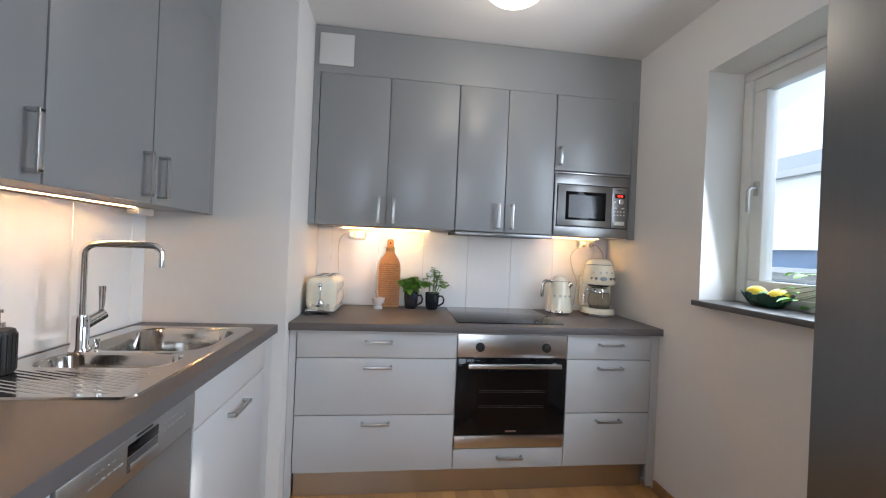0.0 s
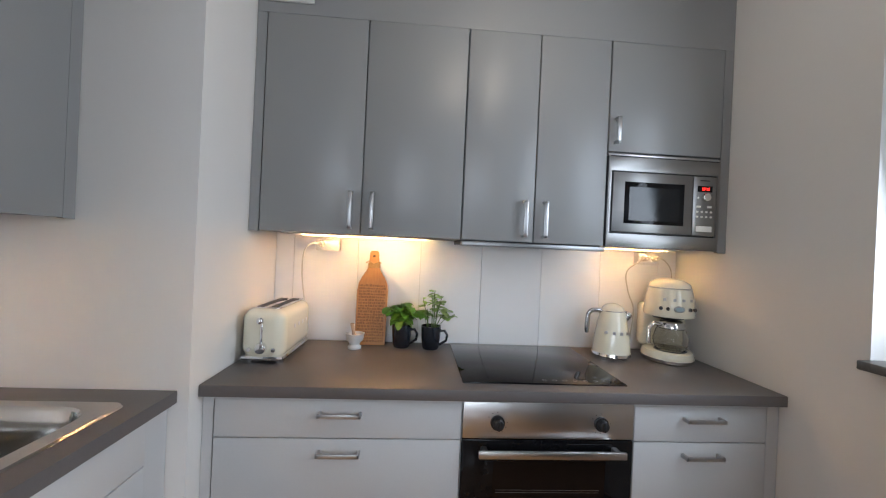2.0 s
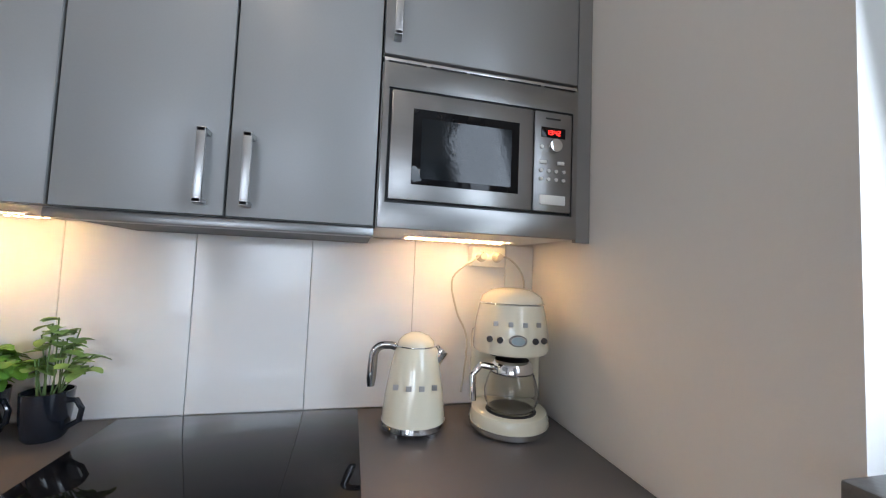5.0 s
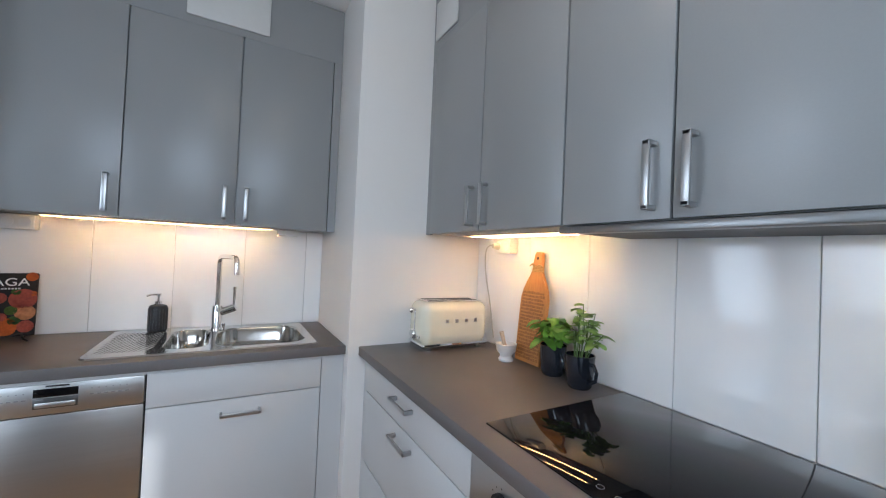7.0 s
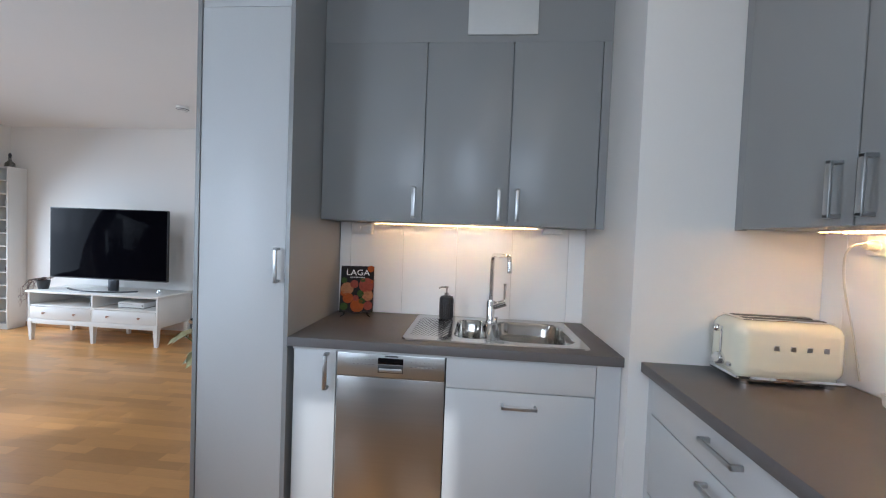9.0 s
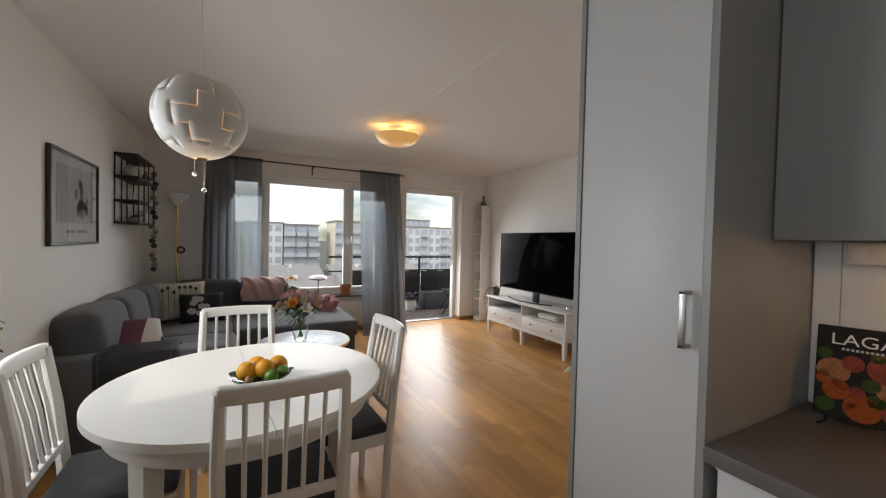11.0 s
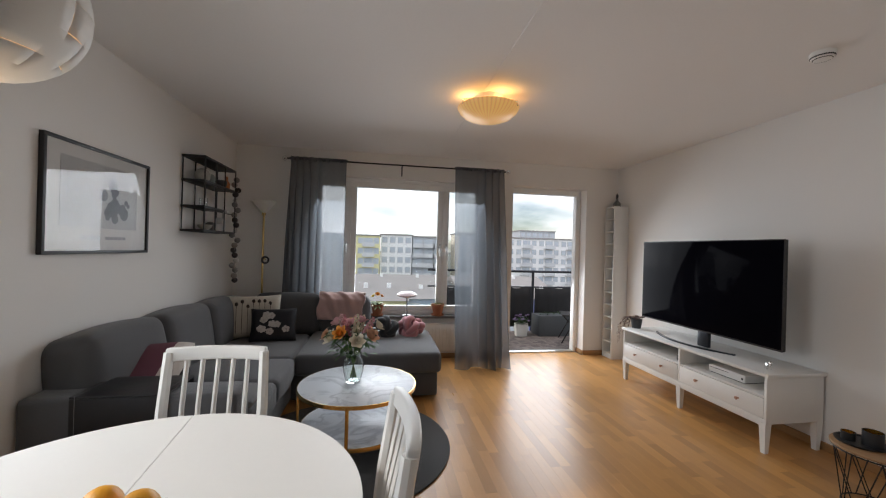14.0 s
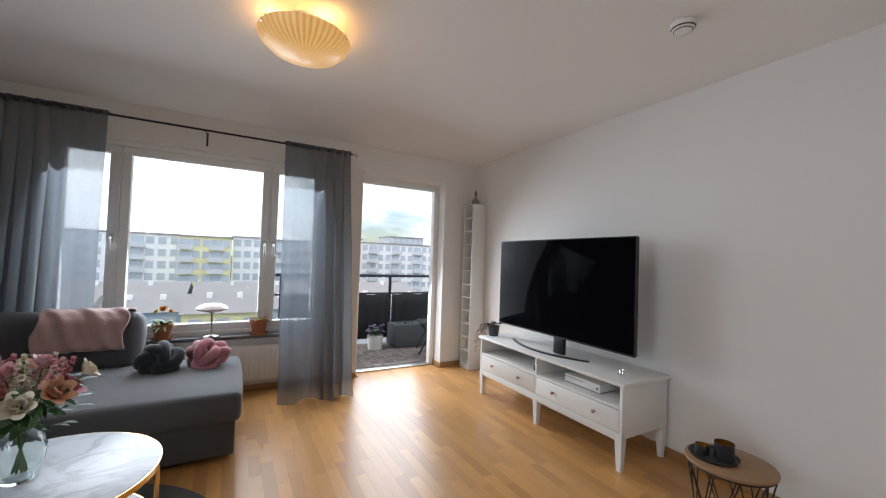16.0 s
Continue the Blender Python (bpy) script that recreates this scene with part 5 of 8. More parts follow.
# ---- dining group ----
TAB = (0.380, -0.813)
TOPW = surf("white_table_lacquer", (0.80, 0.79, 0.76), 0.42, grain=(40, 0.012), stain=(3, 0.02), bump=(60, 0.015))
tab = thing("dining_table", "round white extending dining table with a centre joint", "table", (*TAB, 0))
for s in (-1, 1):
    bm = bmesh.new()
    pts = [(s * (0.0012 + 0.5615 * math.cos(radians(a))), 0.5615 * math.sin(radians(a))) for a in range(-90, 91, 4)]
    slab(bm, pts, 0.722, 0.750)
    bmesh.ops.bevel(bm, geom=[e for e in bm.edges if abs(e.verts[0].co.z - e.verts[1].co.z) < 1e-6 and e.calc_length() < 0.06], offset=0.004, segments=2, affect="EDGES")
    part("tabletop", bm, TOPW, tab, smooth=30).matrix_local = pose(0, 0, 0, 0, 0, 6)
bm = bmesh.new()
lathe(bm, [(0.485, 0.64), (0.505, 0.64), (0.505, 0.7215), (0.485, 0.7215), (0.485, 0.64)], seg=64)
part("apron", bm, WHITE_WOOD, tab)
for a in (45, 135, 225, 315):
    bm = bmesh.new()
    cyl(bm, (0, 0, 0), 0.036, 0.72, 4, 0.052, m=pose(0.452 * math.cos(radians(a)), 0.452 * math.sin(radians(a)), 0, 0, 0, a + 45))
    part("leg", bm, WHITE_WOOD, tab, smooth=20)


def dining_chair():
    c = thing("dining_chair", "white wooden dining chair with a slatted back", "chair", group="chairs round the table")
    for s in (-1, 1):
        bm = bmesh.new()
        tube(bm, [(s * 0.190, -0.175, 0.0), (s * 0.192, -0.185, 0.25), (s * 0.195, -0.195, 0.45), (s * 0.197, -0.218, 0.70), (s * 0.190, -0.25, 0.925)], [0.018, 0.021, 0.024, 0.022, 0.020], 8)
        part("back_post", bm, WHITE_WOOD, c)
        bm = bmesh.new()
        cyl(bm, (0, 0, 0), 0.019, 0.43, 4, 0.029, m=pose(s * 0.195, 0.185, 0, 0, 0, 45))
        part("leg", bm, WHITE_WOOD, c, smooth=20)
    bm = bmesh.new()
    box(bm, (-0.20, -0.02, -0.028), (0.20, 0.012, 0.028), 0.008, 3)
    bmesh.ops.subdivide_edges(bm, edges=[e for e in bm.edges if e.calc_length() > 0.3], cuts=8)
    for v in bm.verts:
        v.co.y -= 0.022 * (1 - (v.co.x / 0.20) ** 2)
        v.co.z += 0.006 * (1 - (v.co.x / 0.20) ** 2)
    bmesh.ops.transform(bm, matrix=pose(0, -0.248, 0.915, 8), verts=bm.verts[:])
    part("top_rail", bm, WHITE_WOOD, c)
    part("lower_rail", bmnew(((-0.19, -0.212, 0.515), (0.19, -0.190, 0.550)), bevel=0.005), WHITE_WOOD, c)
    for k in range(5):
        x = -0.122 + 0.061 * k
        bm = bmesh.new()
        dy = -0.018 * (1 - (x / 0.2) ** 2)
        tube(bm, [(x, -0.200, 0.54), (x, -0.218 + dy * 0.5, 0.72), (x, -0.246 + dy, 0.895)], 0.0105, 6, flat=0.75)
        part("slat", bm, WHITE_WOOD, c)
    for a, b in (((-0.185, 0.17, 0.37), (0.185, 0.195, 0.43)), ((-0.185, -0.20, 0.37), (0.185, -0.18, 0.43)), ((-0.205, -0.18, 0.37), (-0.185, 0.17, 0.43)), ((0.185, -0.18, 0.37), (0.205, 0.17, 0.43))):
        part("seat_rail", bmnew((a, b), bevel=0.003), WHITE_WOOD, c)
    bm = bmesh.new()
    box(bm, (-0.212, -0.18, 0.430), (0.212, 0.215, 0.475), 0.018, 3)
    part("seat", bm, surf("dark_grey_seat", (0.05, 0.05, 0.055), 0.9, grain=(400, 0.2), bump=(500, 0.3)), c, "dark grey fabric seat")
    for ob in c.children:
        ob.data.transform(Matrix.Diagonal((0.95, 1, 1, 1)))
    return c


ch = dining_chair()
ch.matrix_world = pose(0.440, -1.315, 0, 0, 0, 0)
copy_thing(ch, pose(0.298, -0.440, 0, 0, 0, 180))
copy_thing(ch, pose(-0.028, -0.868, 0, 0, 0, -88))
copy_thing(ch, pose(0.848, -0.792, 0, 0, 0, 92))

# ---- coffee table, rug, stool ----
MARBLE = bpy.data.materials.new("white_marble")
MARBLE.use_nodes = True
nt = MARBLE.node_tree
b = nt.nodes["Principled BSDF"]
b.inputs["Roughness"].default_value, b.inputs["Specular IOR Level"].default_value = 0.30, 0.22
co = nt.nodes.new("ShaderNodeTexCoord")
nz, nz2 = nt.nodes.new("ShaderNodeTexNoise"), nt.nodes.new("ShaderNodeTexNoise")
nz.inputs["Scale"].default_value, nz.inputs["Detail"].default_value, nz.inputs["Distortion"].default_value = 3.2, 9.0, 1.4
nz2.inputs["Scale"].default_value, nz2.inputs["Detail"].default_value = 5.0, 5.0
dist = nt.nodes.new("ShaderNodeMath")
dist.operation = "SUBTRACT"
dist.inputs[1].default_value = 0.5
ab = nt.nodes.new("ShaderNodeMath")
ab.operation = "ABSOLUTE"
rp = nt.nodes.new("ShaderNodeValToRGB")
rp.color_ramp.elements[0].position, rp.color_ramp.elements[0].color = 0.0, (0.30, 0.32, 0.36, 1)
rp.color_ramp.elements[1].position, rp.color_ramp.elements[1].color = 0.075, (0.70, 0.73, 0.77, 1)
mk = nt.nodes.new("ShaderNodeMix")
mk.data_type = "RGBA"
mk.inputs["A"].default_value = (0.70, 0.73, 0.77, 1)
for a, bb in ((co.outputs["Object"], nz.inputs["Vector"]), (co.outputs["Object"], nz2.inputs["Vector"]), (nz.outputs["Fac"], dist.inputs[0]), (dist.outputs[0], ab.inputs[0]),
              (ab.outputs[0], rp.inputs[0]), (nz2.outputs["Fac"], mk.inputs["Factor"]), (rp.outputs["Color"], mk.inputs["B"]), (mk.outputs["Result"], b.inputs["Base Color"])):
    nt.links.new(a, bb)
ct = thing("coffee_table", "round two-tier marble coffee table with brass legs", "coffee table", (-0.085, -2.51, 0.016))
for z, r in ((0.418, 0.393), (0.160, 0.372)):
    bm = bmesh.new()
    cyl(bm, (0, 0, z), r - 0.006, 0.016, 72, bevel=0.003)
    top = part("marble_top", bm, MARBLE, ct)
    bm = bmesh.new()
    lathe(bm, [(r - 0.0055, z - 0.010), (r, z - 0.010), (r, z + 0.013), (r - 0.0055, z + 0.013), (r - 0.0055, z - 0.010)], seg=72)
    part("brass_rim", bm, BRASS, top)
for a in (15, 84, 196, 280):
    bm = bmesh.new()
    x, y = 0.383 * math.cos(radians(a)), 0.383 * math.sin(radians(a))
    box(bm, (-0.010, -0.008, 0), (0.010, 0.008, 0.42), 0.002, 1, pose(x, y, 0, 0, 0, a + 90))
    part("leg", bm, BRASS, ct)

RUG = surf("charcoal_pile", (0.021, 0.0198, 0.0204), 0.95, grain=(300, 0.5), stain=(12, 0.25), bump=(400, 0.8), sheen=0.3)
bm = bmesh.new()
cyl(bm, (0, 0, 0.001), 0.73, 0.012, 96, bevel=0.005)
rug = solid("round_rug", bm, RUG, "round charcoal shaggy rug under the coffee table", "rug", (0.0, -2.55, 0))

st = thing("side_table", "round side table with an oak lid on a black wire basket", "side table", (-2.95, -1.533, 0))
OAK_LID = surf("oak_lid", (0.30, 0.17, 0.08), 0.45, grain=(18, 0.2), stain=(4, 0.1), stretch=(1, 9, 1))
bm = bmesh.new()
cyl(bm, (0, 0, 0.326), 0.194, 0.014, 56, bevel=0.004)
part("lid", bm, OAK_LID, st, "oak veneered lid")
for r, z in ((0.140, 0.006), (0.184, 0.318)):
    bm = bmesh.new()
    tube(bm, [(r * math.cos(a), r * math.sin(a), z) for a in [2 * math.pi * k / 48 for k in range(48)]], 0.004, 6, True)
    part("ring", bm, IRON, st)
for k in range(20):
    bm = bmesh.new()
    a0, s = 2 * math.pi * (k // 2) / 10, (1 if k % 2 else -1)
    a1 = a0 + s * 0.55
    tube(bm, [(0.184 * math.cos(a0), 0.184 * math.sin(a0), 0.318), (0.140 * math.cos(a1), 0.140 * math.sin(a1), 0.006)], 0.003, 6)
    part("wire", bm, IRON, st)
bm = bmesh.new()
lathe(bm, [(0, 0), (0.105, 0), (0.112, 0.012), (0.106, 0.012), (0.10, 0.005), (0, 0.005)], seg=36)
solid("candle_tray", bm, BLACK, "round black candle tray on the side table", "tray", (-2.925, -1.595, 0.3405))
GOLD_IN = surf("gold_lining", (0.75, 0.52, 0.12), 0.25, 1.0, grain=(40, 0.1))
for x, y, r, h in ((-2.945, -1.555, 0.044, 0.078), (-2.895, -1.635, 0.032, 0.045)):
    cd = thing("candle_holder", "black candle holder with a gold lining", "candle holder", (x, y, 0.346), group="candle holders")
    bm = bmesh.new()
    lathe(bm, [(0, 0), (r, 0), (r, h), (r - 0.003, h), (r - 0.003, 0.006), (0, 0.006)], seg=28)
    part("cup", bm, BLACK, cd)
    bm = bmesh.new()
    lathe(bm, [(r - 0.0036, h - 0.001), (r - 0.0036, 0.008), (0, 0.0075)], seg=28)
    part("lining", bm, GOLD_IN, cd, "gold lining")

# ---- lamps ----
WARM = (1.0, 0.60, 0.22)
cl = thing("ceiling_lamp", "round frosted glass ceiling lamp glowing warm", "ceiling lamp", (-0.985, -2.64, CEIL - 0.001))
FROST = bpy.data.materials.new("frosted_glowing_glass")
FROST.use_nodes = True
nt = FROST.node_tree
b = nt.nodes["Principled BSDF"]
b.inputs["Base Color"].default_value, b.inputs["Roughness"].default_value = (0.55, 0.40, 0.22, 1), 0.35
b.inputs["Emission Color"].default_value = (1.0, 0.52, 0.13, 1)
co = nt.nodes.new("ShaderNodeTexCoord")
gr = nt.nodes.new("ShaderNodeTexGradient")
gr.gradient_type = "RADIAL"
w2 = nt.nodes.new("ShaderNodeMath")
w2.operation = "MULTIPLY"
w2.inputs[1].default_value = 2 * math.pi * 44
w3 = nt.nodes.new("ShaderNodeMath")
w3.operation = "SINE"
mr = nt.nodes.new("ShaderNodeMapRange")
mr.inputs["From Min"].default_value, mr.inputs["From Max"].default_value, mr.inputs["To Min"].default_value, mr.inputs["To Max"].default_value = -1, 1, 0.34, 0.62
for a, bb in ((co.outputs["Object"], gr.inputs[0]), (gr.outputs["Fac"], w2.inputs[0]), (w2.outputs[0], w3.inputs[0]), (w3.outputs[0], mr.inputs[0]), (mr.outputs[0], b.inputs["Emission Strength"])):
    nt.links.new(a, bb)
bm = bmesh.new()
lathe(bm, [(0.0, -0.185), (0.05, -0.183), (0.12, -0.171), (0.18, -0.147), (0.215, -0.115), (0.232, -0.085), (0.228, -0.083), (0.21, -0.115), (0.17, -0.142), (0.0, -0.178)], seg=88)
part("glass_shade", bm, FROST, cl, "ribbed frosted glass bowl")
for a in (20, 140, 260):
    bm = bmesh.new()
    x, y = 0.222 * math.cos(radians(a)), 0.222 * math.sin(radians(a))
    tube(bm, [(x * 0.45, y * 0.45, -0.02), (x, y, -0.06), (x * 1.04, y * 1.04, -0.07), (x * 1.04, y * 1.04, -0.10)], 0.004, 6)
    part("clip", bm, CHROME, cl)
bm = bmesh.new()
cyl(bm, (0, 0, -0.03), 0.11, 0.03, 32)
part("ceiling_plate", bm, WHITE_TRIM, cl)
for k in range(3):
    a = radians(120 * k)
    lamp("ceiling_lamp_bulb", "POINT", (-0.985 + 0.15 * math.cos(a), -2.64 + 0.15 * math.sin(a), CEIL - 0.07), (0, 0, 0), 0.85, WARM, (0.03, 0.03))

pen = thing("pendant_lamp", "white globe pendant lamp cut into puzzle-like plates", "pendant lamp", (0.575, -0.755, 1.850))
R = 0.166
PLATEW = surf("white_lamp_plate", (0.72, 0.71, 0.68), 0.55, grain=(30, 0.01), stain=(4, 0.02), spec=0.25)
bm = bmesh.new()
ball(bm, (0, 0, 0), R - 0.008, seg=40, rings=24)
part("inner_globe", bm, glow("lit_inner_globe", (1.0, 0.58, 0.24), 1.1), pen, "glowing inner globe seen through the slits")
COLS, ROWSN = 36, 24
gapset = set()
for c0 in range(0, COLS, 6):
    for r in range(4, 20):
        gapset.add(("v", (c0 + (0, 2, 5, 3)[(r // 3) % 4]) % COLS, r))
    for r, span in ((6, (2, 5)), (9, (3, 5)), (12, (0, 3)), (15, (0, 2)), (18, (2, 5))):
        for k in range(*span):
            gapset.add(("h", (c0 + k) % COLS, r))
bm = bmesh.new()


def globe(c, r):
    a, t = 2 * math.pi * c / COLS, math.pi * r / ROWSN
    return Vector((R * math.sin(t) * math.cos(a), R * math.sin(t) * math.sin(a), R * math.cos(t)))


G = 0.045
for c in range(COLS):
    for r in range(1, ROWSN - 1):
        c0 = c + (G if ("v", c, r) in gapset else 0)
        c1 = c + 1 - (G if ("v", (c + 1) % COLS, r) in gapset else 0)
        r0 = r + (G if ("h", c, r) in gapset else 0)
        r1 = r + 1 - (G if ("h", c, r + 1) in gapset else 0)
        vs = [bm.verts.new(globe(*q)) for q in ((c0, r0), (c0, r1), (c1, r1), (c1, r0))]
        bm.faces.new(vs)
bmesh.ops.remove_doubles(bm, verts=bm.verts[:], dist=0.0008)
sh_ob = part("shade", bm, PLATEW, pen, "white slit shell", smooth=60)
sm = sh_ob.modifiers.new("thickness", "SOLIDIFY")
sm.thickness = 0.003
bm = bmesh.new()
lathe(bm, [(0, R + 0.012), (0.016, R + 0.010), (0.020, R - 0.004), (0, R - 0.004)], seg=20)
part("top_cap", bm, PLASTIC, pen)
bm = bmesh.new()
lathe(bm, [(0, -R - 0.006), (0.022, -R - 0.004), (0.026, -R + 0.003), (0, -R + 0.003)], seg=20)
part("end_cap", bm, BRASS, pen)
bm = bmesh.new()
tube(bm, [(0, 0, R + 0.02), (0, 0, CEIL - 1.850 - 0.002)], 0.003, 6)
part("cord", bm, PLASTIC, pen)
for x, y, l in ((0.022, 0.0, 0.062), (-0.012, 0.01, 0.125)):
    bm = bmesh.new()
    tube(bm, [(x, y, -R), (x, y, -R - l)], 0.0012, 5)
    ps = part("pull_string", bm, PLASTIC, pen)
    bm = bmesh.new()
    ball(bm, (x, y, -R - l), 0.009, seg=12, rings=8)
    part("pull_ball", bm, CHROME, ps)
lamp("pendant_bulb", "POINT", (0.572, -0.755, 1.58), (0, 0, 0), 0.5, (1.0, 0.7, 0.4), (0.06, 0.06))

kl = thing("ceiling_lamp", "small round opal kitchen ceiling lamp", "ceiling lamp", (0.465, 1.70, CEIL - 0.001))
bm = bmesh.new()
lathe(bm, [(0.0, -0.105), (0.06, -0.100), (0.12, -0.08), (0.155, -0.045), (0.16, -0.012), (0.0, -0.012)], seg=40)
part("shade", bm, glow("opal_lit_glass", (1.0, 0.86, 0.68), 2.2), kl, "glowing opal glass dome")
bm = bmesh.new()
cyl(bm, (0, 0, -0.014), 0.165, 0.014, 40)
part("ceiling_plate", bm, WHITE_TRIM, kl)
lamp("kitchen_ceiling_bulb", "POINT", (0.465, 1.70, CEIL - 0.20), (0, 0, 0), 1.6, (1.0, 0.80, 0.58), (0.09, 0.09))

sd = thing("smoke_detector", "round white smoke detector on the ceiling", "smoke detector", (-2.615, -1.615, CEIL - 0.001))
bm = bmesh.new()
lathe(bm, [(0, -0.042), (0.03, -0.042), (0.05, -0.034), (0.056, -0.016), (0.056, 0), (0, 0)], seg=32)
part("housing", bm, PLASTIC, sd)
bm = bmesh.new()
lathe(bm, [(0.040, -0.0395), (0.0535, -0.0285), (0.055, -0.024), (0.045, -0.033), (0.040, -0.0395)], seg=32)
part("vent_ring", bm, DARKCLAY, sd)

# ---- kitchen: light strips, sockets and small things ----
LED = glow("warm_led", (1.0, 0.52, 0.18), 190.0)
LED_DIM = glow("warm_led_soft", (1.0, 0.52, 0.18), 150.0)
LED_SINK = glow("warm_led_bright", (1.0, 0.52, 0.18), 235.0)


def led_strip(label, a, b, lit=LED):
    """A light strip of small diodes from a to b under a cabinet."""
    a, b = Vector(a), Vector(b)
    d = b - a
    n = max(2, int(d.length / 0.0185))
    root = thing("light_strip", label, "light strip", a, group="light strips")
    side = Vector((0.005, 0.005, 0))
    bm = bmnew(((-0.005, -0.005, 0), (d.x + 0.005, d.y + 0.005, 0.004)))
    part("tape", bm, PLASTIC, root)
    for k in range(n):
        q = d * ((k + 0.5) / n)
        part("diode", bmnew(((q.x - 0.003, q.y - 0.003, -0.0006), (q.x + 0.003, q.y + 0.003, 0.0005))), lit, root)


led_strip("warm light strip under the wall cabinet beside the board", (-0.365, 2.415, 1.397), (0.185, 2.415, 1.397))
led_strip("warm light strip under the wall cabinet beside the board", (-0.365, 2.485, 1.397), (0.185, 2.485, 1.397))
for y in (2.415, 2.475):
    led_strip("short warm light strip under the microwave", (1.01, y, 1.397), (1.31, y, 1.397), LED_DIM)
led_strip("long warm light strip under the cabinet above the sink", (-1.02, 0.80, 1.397), (-1.02, 1.64, 1.397), LED_SINK)


def socket(label, at, rz):
    """A double socket box hung under a cabinet; its face looks along -y of its own."""
    s = thing("power_socket", label, "socket", at, rz, group="power sockets")
    part("box", bmnew(((-0.055, -0.045, 0.0), (0.055, 0.0, 0.062)), bevel=0.005), PLASTIC, s)
    for x in (-0.026, 0.026):
        bm = bmesh.new()
        cyl(bm, (0, 0, 0), 0.019, 0.003, 20, m=pose(x, -0.0448, 0.031, 90))
        part("outlet", bm, WHITE_TRIM, s)
    return s


socket("white double socket under the wall cabinet", (-0.275, 2.567, 1.328), 0)
socket("white double socket under the microwave", (1.285, 2.567, 1.328), 0)
socket("white double socket under the sink cabinet", (-1.147, 0.705, 1.338), 90)
solid("junction_box", bmnew(((-0.022, -0.05, 0), (0.022, 0.05, 0.03)), bevel=0.006), PLASTIC, "white junction box under the sink cabinet", "junction box", (-1.05, 1.72, 1.372))

CABLE = surf("pale_cable", (0.55, 0.53, 0.48), 0.5)


def letters(parent, n, at, step, size, normal_rz=0.0, bend=0.0):
    """A row of small chrome blocks where the appliance carries raised lettering."""
    for k in range(n):
        x = (k - (n - 1) / 2) * step
        bm = bmesh.new()
        box(bm, (-size / 2, -0.002, -size / 2), (size / 2, 0.0, size / 2), 0.001, 1, pose(at[0], at[1], at[2], 0, 0, normal_rz) @ pose(x, bend * x * x, 0))
        part("raised_mark", bm, STEEL_H, parent)


# toaster: long body, its end with the lever looks to the room
to = thing("toaster", "cream enamel four-slice toaster with chrome base", "toaster", (-0.418, 2.345, 0.900), -1)
bm = bmesh.new()
box(bm, (-0.082, -0.166, 0.018), (0.082, 0.166, 0.205), 0.042, 6)
part("body", bm, CREAM, to, smooth=60)
bm = bmesh.new()
box(bm, (-0.080, -0.163, 0.010), (0.080, 0.163, 0.030), 0.010, 2)
part("chrome_base", bm, CHROME, to)
part("top_plate", bmnew(((-0.054, -0.136, 0.2045), (0.054, 0.136, 0.2085)), bevel=0.0015), CHROME, to)
for x in (-0.026, 0.026):
    part("slot", bmnew(((x - 0.014, -0.122, 0.2080), (x + 0.014, 0.122, 0.2095))), BLACK, to)
for x in (-0.056, 0.056):
    for y in (-0.125, 0.125):
        bm = bmesh.new()
        cyl(bm, (x, y, 0), 0.016, 0.014, 12)
        part("foot", bm, CHROME, to)
bm = bmesh.new()
box(bm, (-0.005, -0.171, 0.075), (0.005, -0.165, 0.170), 0.002)
ball(bm, (0, -0.185, 0.165), 0.013, seg=14, rings=8)
tube(bm, [(0, -0.167, 0.165), (0, -0.185, 0.165)], 0.005, 8)
part("lever", bm, CHROME, to)
bm = bmesh.new()
cyl(bm, (0, 0, 0), 0.022, 0.018, 24, 0.019, m=pose(0, -0.165, 0.062, 90), bevel=0.002)
part("dial", bm, CHROME, to, "chrome browning dial")
for x in (-0.045, 0.045):
    bm = bmesh.new()
    cyl(bm, (0, 0, 0), 0.008, 0.006, 14, m=pose(x, -0.165, 0.055, 90))
    part("push_button", bm, CHROME, to)
letters(to, 4, (0.0825, 0.02, 0.125), 0.048, 0.016, 90)

MARBLE_W = surf("veined_white_stone", (0.70, 0.69, 0.67), 0.35, grain=(12, 0.12), stain=(5, 0.1))
mo = thing("mortar", "white marble mortar with a pestle in it", "mortar", (-0.118, 2.440, 0.900))
bm = bmesh.new()
lathe(bm, [(0, 0), (0.034, 0), (0.036, 0.010), (0.027, 0.022), (0.030, 0.032), (0.046, 0.048), (0.050, 0.078), (0.052, 0.082), (0.046, 0.083), (0.042, 0.06), (0.0, 0.042)], seg=28)
part("bowl", bm, MARBLE_W, mo)
bm = bmesh.new()
tube(bm, [(0.0, 0.0, 0.048), (-0.006, -0.01, 0.09), (-0.014, -0.022, 0.138)], [0.013, 0.009, 0.011], 10)
part("pestle", bm, surf("pale_wood", (0.55, 0.40, 0.28), 0.5), mo)
for ob in mo.children:
    ob.data.transform(Matrix.Scale(0.82, 4))

